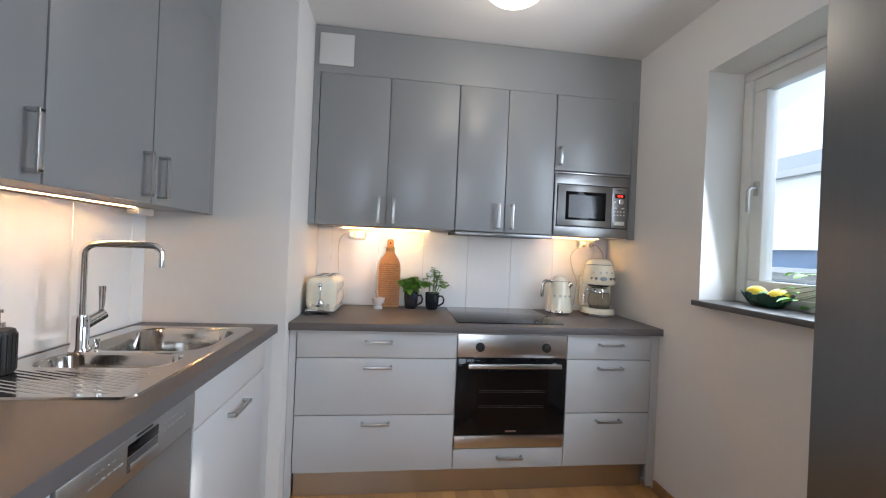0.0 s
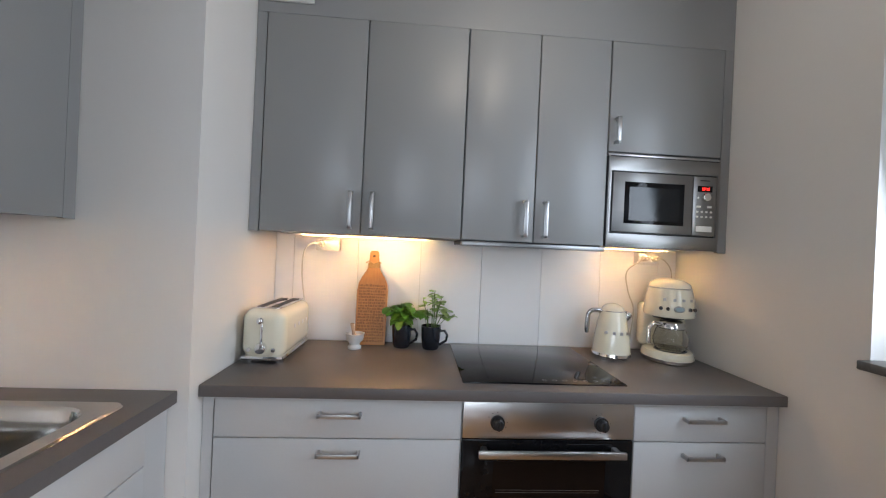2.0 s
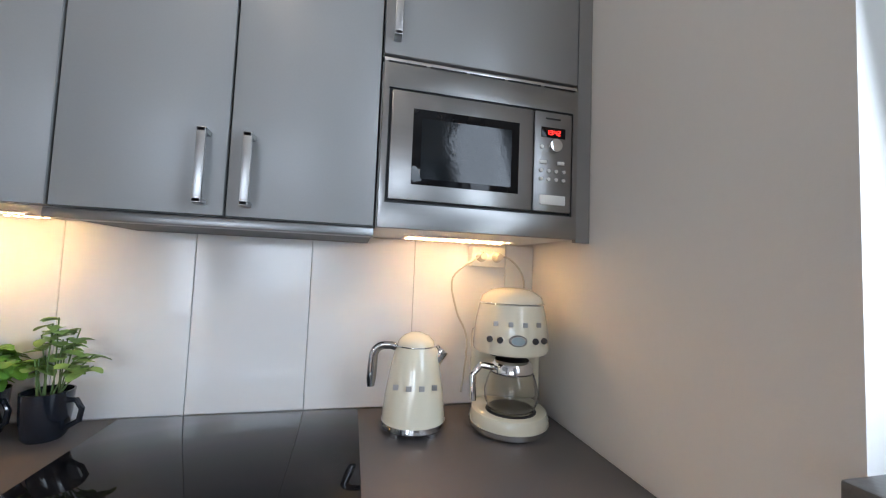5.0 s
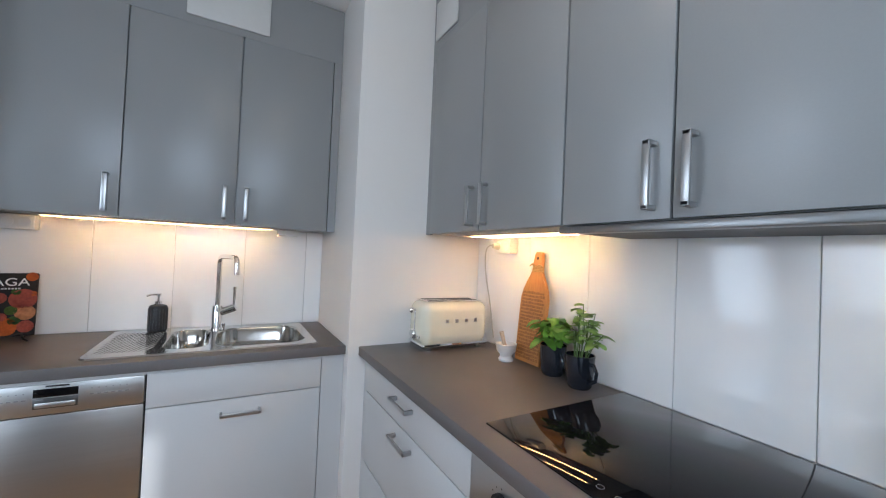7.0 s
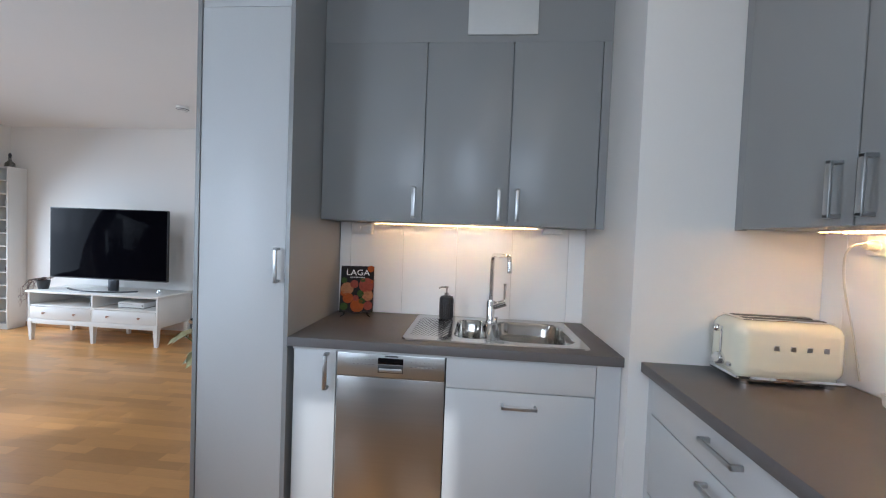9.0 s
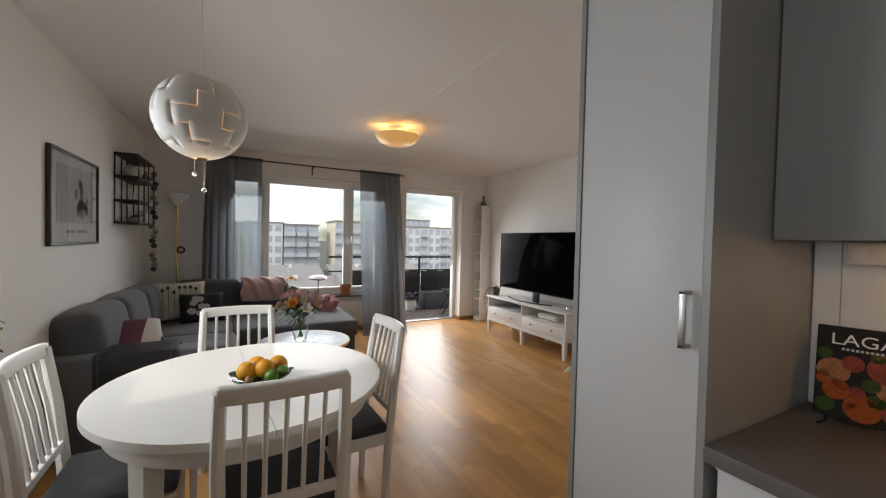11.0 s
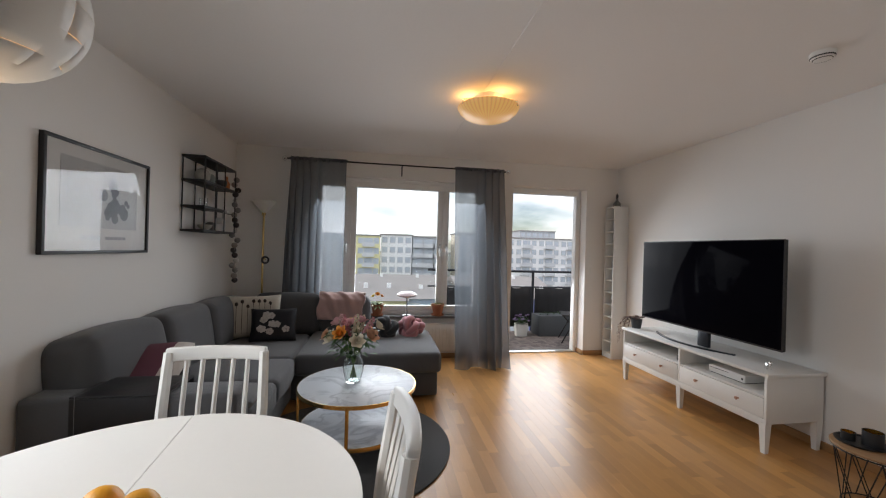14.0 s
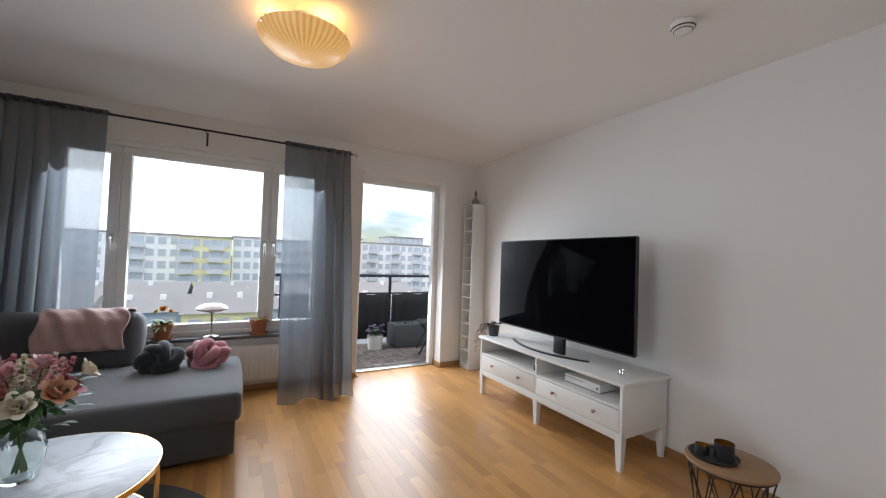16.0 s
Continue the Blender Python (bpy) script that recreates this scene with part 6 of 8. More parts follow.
WOOD_B = surf("honey_wood", (0.44, 0.20, 0.055), 0.45, grain=(20, 0.2), stain=(5, 0.12), stretch=(6, 6, 1))
bo = thing("cutting_board", "bottle-shaped honey wood board with carved words", "cutting board")
half = [(0.069, 0.0), (0.071, 0.20), (0.071, 0.25), (0.066, 0.285), (0.050, 0.318), (0.028, 0.345), (0.021, 0.362), (0.022, 0.395), (0.021, 0.428), (0.015, 0.438)]
out = [(x, z) for x, z in half] + [(-x, z) for x, z in half[::-1]]
bm = bmesh.new()
slab(bm, out, -0.009, 0.009)
bmesh.ops.bevel(bm, geom=[e for e in bm.edges if abs(e.verts[0].co.z - e.verts[1].co.z) < 1e-6], offset=0.003, segments=2, affect="EDGES")
M_BOARD = pose(-0.058, 2.500, 0.901, 90 - 6, 0, 0)
bmesh.ops.transform(bm, matrix=M_BOARD, verts=bm.verts[:])
part("board", bm, WOOD_B, bo, smooth=30)
bm = bmesh.new()
for k in range(20):
    z = 0.014 + 0.0134 * k
    x = -0.062
    while x < 0.056:
        w = random.uniform(0.003, 0.013)
        box(bm, (x, z, 0.0085), (min(0.062, x + w), z + random.uniform(0.007, 0.011), 0.0098))
        x += w + random.uniform(0.0015, 0.0035)
bmesh.ops.transform(bm, matrix=M_BOARD, verts=bm.verts[:])
part("carved_bar", bm, surf("scorched_wood", (0.27, 0.12, 0.036), 0.6, grain=(40, 0.2)), bo, "rows of carved unreadable lettering", smooth=0)
bm = bmesh.new()
for k in range(4):
    tube(bm, [q for q in [Matrix.Translation((0, 0.360 + 0.006 * k, 0)) @ Vector((0.027 * math.cos(a), 0, 0.014 * math.sin(a))) for a in [2 * math.pi * i / 14 for i in range(14)]]], 0.0028, 6, True)
tube(bm, [(0.0, 0.374, 0.014), (0.02, 0.386, 0.018), (0.034, 0.380, 0.014)], 0.0028, 6)
tube(bm, [(0.0, 0.374, 0.014), (-0.02, 0.388, 0.018), (-0.036, 0.380, 0.012)], 0.0028, 6)
bmesh.ops.transform(bm, matrix=M_BOARD, verts=bm.verts[:])
part("twine", bm, surf("jute_twine", (0.40, 0.25, 0.10), 0.9, grain=(200, 0.3)), bo, "jute twine round the neck")
# Solid plug: the shade inside the hanging hole is put into its dark colour.
bm = bmesh.new()
cyl(bm, (0, 0, 0), 0.006, 0.019, 14, m=M_BOARD @ pose(0, 0.412, -0.0095))
part("hang_hole", bm, surf("hole_shadow_wood", (0.05, 0.025, 0.01), 0.8), bo)

# plants
def leaf(bm, base, direction, length, width, droop=0.3, round_leaf=False):
    """One folded leaf blade from its base along a direction."""
    d = Vector(direction).normalized()
    side = d.cross(Vector((0, 0, 1)))
    side = side.normalized() if side.length > 1e-3 else Vector((1, 0, 0))
    up = side.cross(d)
    base = Vector(base)
    ts = [(0.0, 0.08), (0.25, 0.75), (0.5, 1.0), (0.78, 0.72), (1.0, 0.05)]
    if round_leaf:
        ts = [(0.0, 0.35), (0.2, 0.9), (0.5, 1.1), (0.8, 0.9), (1.0, 0.3)]
    rows = []
    for t, w in ts:
        c = base + d * length * t - Vector((0, 0, droop * length * t * t))
        rows.append((bm.verts.new(c + side * width * w / 2 + up * 0.12 * width * w), bm.verts.new(c), bm.verts.new(c - side * width * w / 2 + up * 0.12 * width * w)))
    for a, b in zip(rows, rows[1:]):
        bm.faces.new((a[0], a[1], b[1], b[0]))
        bm.faces.new((a[1], a[2], b[2], b[1]))


def leaf_mat(name, c, trans=0.25):
    return surf(name, c, 0.45, grain=(90, 0.15), stain=(20, 0.15), island=0.28, bump=(120, 0.15), subsurface=0.0, spec=0.4)


BASIL = leaf_mat("basil_green", (0.13, 0.30, 0.035))
MINT = leaf_mat("pale_leaf_green", (0.27, 0.42, 0.11))
DEEP = leaf_mat("deep_leaf_green", (0.035, 0.085, 0.025))
STEM = surf("green_stem", (0.12, 0.2, 0.06), 0.6)
MUG = surf("navy_glaze", (0.012, 0.015, 0.022), 0.12, grain=(20, 0.1), coat=0.5)
SOIL = surf("dark_soil", (0.03, 0.022, 0.017), 0.95, grain=(120, 0.5), bump=(120, 1.0))


def mug_plant(name, label, at, bushy, rz):
    m = thing(name, label, "potted plant", at, rz, group="herbs in mugs")
    bm = bmesh.new()
    lathe(bm, [(0, 0), (0.030, 0), (0.036, 0.008), (0.041, 0.05), (0.043, 0.098), (0.040, 0.098), (0.037, 0.05), (0.0, 0.045)], seg=28)
    tube(bm, [(0.039, 0, 0.078), (0.058, 0, 0.080), (0.070, 0, 0.062), (0.066, 0, 0.038), (0.037, 0, 0.020)], 0.0055, 8)
    part("mug", bm, MUG, m, "dark navy glazed mug")
    bm = bmesh.new()
    cyl(bm, (0, 0, 0.078), 0.0385, 0.006, 20)
    part("soil", bm, SOIL, m)
    rng = random.Random(5 if bushy else 9)
    bs, bl = bmesh.new(), bmesh.new()
    for k in range(30 if bushy else 17):
        a, lean = rng.uniform(0, 6.28), rng.uniform(0.05, 0.75)
        h = rng.uniform(0.03, 0.105) if bushy else rng.uniform(0.05, 0.165)
        tip = Vector((math.cos(a) * lean * (0.115 if bushy else 0.14), math.sin(a) * lean * 0.085, 0.085 + h))
        base = Vector((math.cos(a) * 0.016, math.sin(a) * 0.016, 0.08))
        mid = (base + tip) / 2 + Vector((0, 0, 0.012))
        tube(bs, [base, mid, tip], 0.0014, 5)
        for j in range(5 if bushy else 6):
            b2 = rng.uniform(0, 6.28)
            q = tip.lerp(mid, rng.uniform(0, 0.7))
            leaf(bl, q, (math.cos(b2), math.sin(b2), rng.uniform(-0.3, 0.4)), rng.uniform(0.034, 0.054) if bushy else rng.uniform(0.022, 0.038), rng.uniform(0.026, 0.038) if bushy else rng.uniform(0.017, 0.028), 0.45 if bushy else 0.2, True)
    part("stalk", bs, STEM, m)
    part("foliage", bl, BASIL if bushy else MINT, m, smooth=50)
    for ob in m.children:
        ob.data.transform(Matrix.Scale(1.08, 4))


mug_plant("basil_plant", "bushy basil growing in a dark navy mug", (0.088, 2.485, 0.900), True, -20)
mug_plant("mint_plant", "straggly mint growing in a dark navy mug", (0.222, 2.468, 0.900), False, -10)

# kettle
ke = thing("kettle", "cream enamel retro kettle with a chrome base", "kettle", (1.048, 2.405, 0.900), -8)
bm = bmesh.new()
lathe(bm, [(0.0, 0.028), (0.084, 0.028), (0.084, 0.045), (0.078, 0.10), (0.066, 0.17), (0.056, 0.212), (0.050, 0.222), (0.0, 0.222)], seg=40)
part("body", bm, CREAM, ke, smooth=50)
bm = bmesh.new()
lathe(bm, [(0.0, 0.012), (0.082, 0.012), (0.088, 0.018), (0.086, 0.030), (0.0, 0.030)], seg=40)
for a in (45, 135, 225, 315):
    cyl(bm, (0.066 * math.cos(radians(a)), 0.066 * math.sin(radians(a)), 0), 0.014, 0.014, 12)
part("base", bm, CHROME, ke, "chrome base on feet")
bm = bmesh.new()
lathe(bm, [(0.051, 0.2225), (0.048, 0.236), (0.034, 0.250), (0.014, 0.258), (0.0, 0.259)], seg=36)
part("lid", bm, CREAM, ke)
bm = bmesh.new()
lathe(bm, [(0.0515, 0.2205), (0.053, 0.2225), (0.0515, 0.2245)], seg=36)
part("lid_ring", bm, CHROME, ke)
bm = bmesh.new()
tube(bm, [(-0.046, 0.0, 0.214), (-0.066, 0.0, 0.221)] + [(-0.084 - 0.030 * math.sin(radians(q)), 0.0, 0.190 + 0.031 * math.cos(radians(q))) for q in range(0, 91, 10)] + [(-0.1155, 0.0, 0.160), (-0.117, 0.0, 0.130), (-0.117, 0.0, 0.112)], [0.009, 0.010] + [0.0105] * 10 + [0.0115, 0.011, 0.0085], 14, flat=1.25)
part("handle", bm, surf("grey_chrome", (0.45, 0.46, 0.48), 0.15, 1.0), ke, "grey chrome handle")
bm = bmesh.new()
tube(bm, [(0.052, 0, 0.158), (0.059, 0, 0.182), (0.068, 0, 0.207), (0.074, 0, 0.214)], [0.006, 0.014, 0.021, 0.019], 14)
part("spout", bm, CHROME, ke)
letters(ke, 4, (0, -0.0762, 0.128), 0.033, 0.014, 0, 5.5)
for ob in ke.children:
    ob.data.transform(Matrix.Scale(0.96, 4))

# coffee maker
cm = thing("coffee_maker", "cream enamel drip coffee maker with a glass jug", "coffee maker", (1.308, 2.395, 0.900), -14)
bm = bmesh.new()
lathe(bm, [(0, 0.018), (0.104, 0.018), (0.106, 0.030), (0.100, 0.048), (0.090, 0.053), (0, 0.053)], seg=44, squash=1.14)
part("base", bm, CREAM, cm)
bm = bmesh.new()
lathe(bm, [(0, 0.0), (0.098, 0.0), (0.107, 0.006), (0.107, 0.019), (0, 0.019)], seg=44, squash=1.14)
part("chrome_foot", bm, CHROME, cm)
bm = bmesh.new()
box(bm, (-0.100, 0.055, 0.045), (0.100, 0.125, 0.25), 0.02, 3)
part("column", bm, CREAM, cm)
bm = bmesh.new()
lathe(bm, [(0.0, 0.205), (0.100, 0.205), (0.103, 0.213), (0.096, 0.285), (0.086, 0.330), (0.0, 0.330)], seg=44, squash=1.12)
part("head", bm, CREAM, cm, smooth=50)
bm = bmesh.new()
lathe(bm, [(0.087, 0.3305), (0.080, 0.350), (0.056, 0.366), (0.025, 0.372), (0, 0.373)], seg=44, squash=1.12)
part("lid", bm, CREAM, cm, smooth=50)
bm = bmesh.new()
lathe(bm, [(0.0875, 0.3285), (0.090, 0.331), (0.0875, 0.3335)], seg=44, squash=1.12)
part("lid_ring", bm, CHROME, cm)
bm = bmesh.new()
lathe(bm, [(0.0, 0.188), (0.06, 0.190), (0.075, 0.2045), (0.0, 0.2045)], seg=32)
part("filter_funnel", bm, BLACK, cm)
JUG = glassware("jug_glass", (0.92, 0.90, 0.86))
bm = bmesh.new()
lathe(bm, [(0.0, 0.056), (0.058, 0.056), (0.070, 0.080), (0.072, 0.105), (0.060, 0.145), (0.052, 0.160), (0.049, 0.160), (0.057, 0.144), (0.069, 0.105), (0.067, 0.082), (0.056, 0.060), (0.0, 0.060)], (0, -0.035, 0), 36)
jug = part("jug", bm, JUG, cm, "clear glass jug")
bm = bmesh.new()
lathe(bm, [(0.0525, 0.150), (0.055, 0.152), (0.055, 0.172), (0.045, 0.184), (0.0, 0.185)], (0, -0.035, 0), 32)
part("jug_lid", bm, CHROME, jug)
bm = bmesh.new()
tube(bm, [(-0.050, -0.05, 0.165), (-0.085, -0.062, 0.172), (-0.105, -0.07, 0.150), (-0.103, -0.07, 0.085)], 0.009, 10)
part("jug_handle", bm, CHROME, jug)
bm = bmesh.new()
cyl(bm, (0, -0.035, 0.0505), 0.066, 0.004, 32)
part("hot_plate", bm, BLACK, cm)
letters(cm, 4, (0, -0.1085, 0.284), 0.036, 0.012, 0, 4.4)
for x in (-0.068, -0.044, 0.044, 0.068):
    bm = bmesh.new()
    cyl(bm, (0, 0, 0), 0.008, 0.006, 16, m=pose(x, -0.1135 + 4.9 * x * x, 0.245, 90))
    part("push_button", bm, CHROME, cm)
bm = bmesh.new()
lathe(bm, [(0, 0.004), (0.018, 0.004), (0.023, 0.0), (0.0, 0.0)], seg=24, squash=0.62, m=pose(0, -0.1130, 0.245, 90))
dial = part("clock_dial", bm, HANDLE, cm, "oval clock in a metal rim")
bm = bmesh.new()
lathe(bm, [(0, 0.0052), (0.0165, 0.0052), (0.0165, 0.004), (0.0, 0.004)], seg=24, squash=0.62, m=pose(0, -0.1130, 0.245, 90))
part("clock_face", bm, surf("pale_clock_face", (0.34, 0.42, 0.46), 0.2), dial, "pale blue-grey clock face")

# soap, cookbook, glasses in the sink
so = thing("soap_dispenser", "ribbed black soap dispenser with a chrome pump", "soap dispenser", (-1.055, 1.190, 0.908))
bm = bmesh.new()
lathe(bm, [(0, 0), (0.034, 0), (0.036, 0.004), (0.036, 0.105), (0.032, 0.116), (0.014, 0.122), (0.0, 0.122)], seg=28)
part("bottle", bm, BLACK, so)
bm = bmesh.new()
for k in range(20):
    a = 2 * math.pi * k / 20
    tube(bm, [(0.0355 * math.cos(a), 0.0355 * math.sin(a), 0.006), (0.0355 * math.cos(a), 0.0355 * math.sin(a), 0.104)], 0.0022, 5)
part("ribbing", bm, BLACK, so)
bm = bmesh.new()
lathe(bm, [(0, 0.122), (0.014, 0.122), (0.014, 0.136), (0.005, 0.138), (0.005, 0.160), (0.010, 0.161), (0.010, 0.170), (0, 0.171)], seg=16)
tube(bm, [(0, 0, 0.166), (0.012, -0.03, 0.166), (0.016, -0.042, 0.160)], 0.0045, 8)
part("pump", bm, CHROME, so)

bkk = thing("cookbook", "dark cookbook with food on its cover", "book", (-1.040, 0.705, 0.9155), 103)
M_BK = pose(0, 0, 0.0, -14)
bm = bmesh.new()
box(bm, (-0.088, -0.012, 0), (0.088, 0.012, 0.250), 0.002, 1, M_BK)
part("cover", bm, surf("dark_cover", (0.012, 0.010, 0.010), 0.6, spec=0.2, grain=(40, 0.3), stain=(20, 0.3)), bkk)
FOOD = [surf("food_" + n, c, 0.65, spec=0.2, grain=(120, 0.4), stain=(30, 0.3), bump=(100, 0.2)) for n, c in (("orange", (0.34, 0.075, 0.012)), ("rose", (0.26, 0.055, 0.035)), ("green", (0.035, 0.07, 0.012)), ("cream", (0.36, 0.16, 0.07)))]
rng = random.Random(3)
for k, (x, z, r, f) in enumerate([(-0.052, 0.125, 0.034, 3), (-0.045, 0.075, 0.028, 0), (0.005, 0.035, 0.036, 0), (0.05, 0.145, 0.040, 1), (0.058, 0.09, 0.030, 3), (0.062, 0.035, 0.024, 1), (-0.065, 0.03, 0.02, 2), (0.07, 0.235, 0.018, 0), (0.02, 0.10, 0.018, 2), (-0.07, 0.17, 0.016, 2), (0.03, 0.175, 0.014, 2), (-0.015, 0.150, 0.022, 1), (-0.005, 0.075, 0.016, 1), (0.030, 0.060, 0.018, 2), (-0.072, 0.100, 0.014, 0), (0.078, 0.165, 0.010, 0)]):
    bm = bmesh.new()
    cyl(bm, (0, 0, 0), r, 0.0010, 18, m=M_BK @ pose(x, -0.012, z, 90, 0, 0))
    for q in range(5):
        a = rng.uniform(0, 6.28)
        cyl(bm, (0, 0, 0), r * 0.35, 0.0018, 8, m=M_BK @ pose(x + math.cos(a) * r * 0.6, -0.012, z + math.sin(a) * r * 0.6, 90, 0, 0))
    part("cover_picture", bm, FOOD[f], bkk, smooth=0)
fc = bpy.data.curves.new("title", "FONT")
fc.body, fc.size, fc.extrude, fc.align_x, fc.align_y = "LAGA", 0.044, 0.0006, "CENTER", "CENTER"
tmp = new("title_curve", fc)
bpy.context.view_layer.update()
me = bpy.data.meshes.new_from_object(tmp.evaluated_get(bpy.context.evaluated_depsgraph_get()))
bpy.data.objects.remove(tmp)
me.transform(M_BK @ pose(0.002, -0.0135, 0.212, 90, 0, 0) @ Matrix.Diagonal((1.12, 1, 1, 1)))
me.materials.clear()
me.materials.append(surf("white_print", (0.75, 0.75, 0.72), 0.5))
tl = new("title", me)
tl.parent = bkk
tagged(tl, "white title letters LAGA")
bm = bmesh.new()
for k in range(9):
    box(bm, (-0.038 + 0.009 * k, -0.0135, 0.184), (-0.032 + 0.009 * k, -0.0120, 0.190), 0, 1, M_BK)
part("subtitle", bm, surf("pale_print_small", (0.5, 0.5, 0.48), 0.5), bkk, smooth=0)
bs = thing("book_stand", "black wire book stand on the worktop", "book stand", (-1.040, 0.705, 0.900), 103)
for s in (-1, 1):
    bm = bmesh.new()
    tube(bm, [(s * 0.06, -0.05, 0.035), (s * 0.06, -0.048, 0.012), (s * 0.06, -0.015, 0.010), (s * 0.062, 0.03, 0.012), (s * 0.05, 0.055, 0.12)], 0.003, 6)
    part("side_wire", bm, IRON, bs)
    bm = bmesh.new()
    tube(bm, [(s * 0.06, -0.04, 0.012), (s * 0.075, -0.055, 0.0035)], 0.0035, 6)
    part("foot", bm, IRON, bs)
bm = bmesh.new()
tube(bm, [(-0.06, -0.05, 0.034), (-0.02, -0.052, 0.026), (0.02, -0.052, 0.026), (0.06, -0.05, 0.034)], 0.003, 6)
part("front_wire", bm, IRON, bs)
bm = bmesh.new()
tube(bm, [(-0.05, 0.055, 0.12), (0.05, 0.055, 0.12)], 0.003, 6)
part("back_wire", bm, IRON, bs)
for x, y in ((-0.84, 1.50), (-0.88, 1.60)):
    bm = bmesh.new()
    lathe(bm, [(0, 0), (0.026, 0), (0.033, 0.085), (0.031, 0.085), (0.0245, 0.006), (0, 0.006)], seg=24)
    solid("drinking_glass", bm, glassware("tumbler_glass"), "clear drinking glass standing in the sink", "glass", (x, y, 0.731), group="glasses in the sink")

# kitchen sill: leaf bowl with lemons, pilea
LEAFGLAZE = surf("green_leaf_glaze", (0.012, 0.075, 0.035), 0.15, grain=(40, 0.3), stain=(12, 0.2), coat=0.5, bump=(60, 0.3))


def leaf_bowl(label, at, rx, ry, h, rz=0.0):
    """A glazed bowl shaped like overlapping leaves, with a wavy rim and veins."""
    root = thing("leaf_bowl", label, "bowl", at, rz)
    bm = bmesh.new()
    seg, rows = 72, [(0.0, 0.012), (0.35, 0.012), (0.45, 0.0), (0.5, 0.0), (0.55, 0.012), (0.78, 0.42), (1.0, 1.0), (0.985, 1.0), (0.75, 0.5), (0.5, 0.16), (0.0, 0.12)]
    grid = []
    for r, z in rows:
        ring = []
        for i in range(seg):
            a = 2 * math.pi * i / seg
            w = 1 + (0.05 * math.cos(9 * a) + 0.02 * math.cos(23 * a)) * max(0, r - 0.5) * 2
            zz = z * h + (0.10 * h * math.cos(9 * a) if z > 0.9 else 0) + (0.03 * h * math.cos(36 * a) if 0.3 < z < 1.1 else 0)
            ring.append(bm.verts.new((max(r, 0.001) * rx * w * math.cos(a), max(r, 0.001) * ry * w * math.sin(a), zz)))
        grid.append(ring)
    for lo, hi in zip(grid, grid[1:]):
        for i in range(seg):
            j = (i + 1) % seg
            bm.faces.new((lo[i], lo[j], hi[j], hi[i]))
    part("bowl_body", bm, LEAFGLAZE, root, smooth=60)
    bm = bmesh.new()
    for k in range(18):
        a = 2 * math.pi * k / 18
        tube(bm, [(r * rx * math.cos(a + 0.1 * r), r * ry * math.sin(a + 0.1 * r), z * h) for r, z in ((0.58, 0.06), (0.79, 0.42), (0.98, 0.93))], 0.002, 5)
    part("leaf_veins", bm, LEAFGLAZE, root)
    return root


LEMON = surf("lemon_peel", (0.72, 0.50, 0.035), 0.4, grain=(90, 0.08), stain=(8, 0.06), bump=(180, 0.25))
ORANGE = surf("orange_peel", (0.80, 0.36, 0.02), 0.4, grain=(90, 0.08), stain=(8, 0.08), bump=(180, 0.3))
LIME = surf("lime_peel", (0.10, 0.22, 0.02), 0.35, grain=(90, 0.1), stain=(8, 0.12), bump=(180, 0.25))


def fruit(name, label, at, r, mat, stretch=1.0, rx=0.0, rz=0.0):
    bm = bmesh.new()
    ball(bm, (0, 0, 0), r, (1, stretch, 1), 20, 14)
    for v in bm.verts:
        t = abs(v.co.y) / (r * stretch)
        if stretch > 1.05 and t > 0.85:
            v.co.y *= 1 + 0.12 * (t - 0.85) / 0.15
        v.co *= 1 + 0.012 * noise.noise(v.co * 30)
    bmesh.ops.transform(bm, matrix=pose(0, 0, 0, rx, 0, rz), verts=bm.verts[:])
    return solid(name, bm, mat, label, name.replace("_", " "), at, smooth=80)


leaf_bowl("green leaf-shaped bowl of lemons on the kitchen sill", (1.590, 1.515, 1.0975), 0.058, 0.108, 0.058)
fruit("lemon", "yellow lemon in the leaf bowl", (1.592, 1.560, 1.155), 0.031, LEMON, 1.25, 10, 30)
fruit("lemon", "yellow lemon in the leaf bowl", (1.590, 1.465, 1.152), 0.030, LEMON, 1.25, -8, 70)
fruit("lime", "green lime in the leaf bowl", (1.575, 1.512, 1.146), 0.022, LIME, 1.15, 0, 60)
pl = thing("pilea_plant", "small potted plant with round bright leaves", "potted plant", (1.54, 1.205, 1.0975))
bm = bmesh.new()
lathe(bm, [(0, 0), (0.04, 0), (0.052, 0.085), (0.048, 0.085), (0.04, 0.07), (0, 0.068)], seg=26)
part("pot", bm, surf("white_pot", (0.7, 0.69, 0.66), 0.35), pl)
rng = random.Random(12)
bs2, bl2 = bmesh.new(), bmesh.new()
for k in range(16):
    a = rng.uniform(0, 6.28) if k > 3 else (1.75, 1.45, 2.1, 1.2)[k]
    rr, h = rng.uniform(0.06, 0.14) if k > 3 else (0.13, 0.10, 0.12, 0.14)[k], rng.uniform(-0.02, 0.12) if k > 3 else (-0.03, 0.075, 0.02, -0.055)[k]
    tip = Vector((math.cos(a) * rr, math.sin(a) * rr, 0.08 + h))
    tube(bs2, [(0, 0, 0.075), (math.cos(a) * rr * 0.5, math.sin(a) * rr * 0.5, 0.10 + h * 0.8), tip], 0.0016, 5)
    leaf(bl2, tip, (math.cos(a), math.sin(a), 0.1), 0.045, 0.042, 0.4, True)
part("stalk", bs2, STEM, pl)
part("foliage", bl2, leaf_mat("lime_green_leaf", (0.16, 0.42, 0.03)), pl)

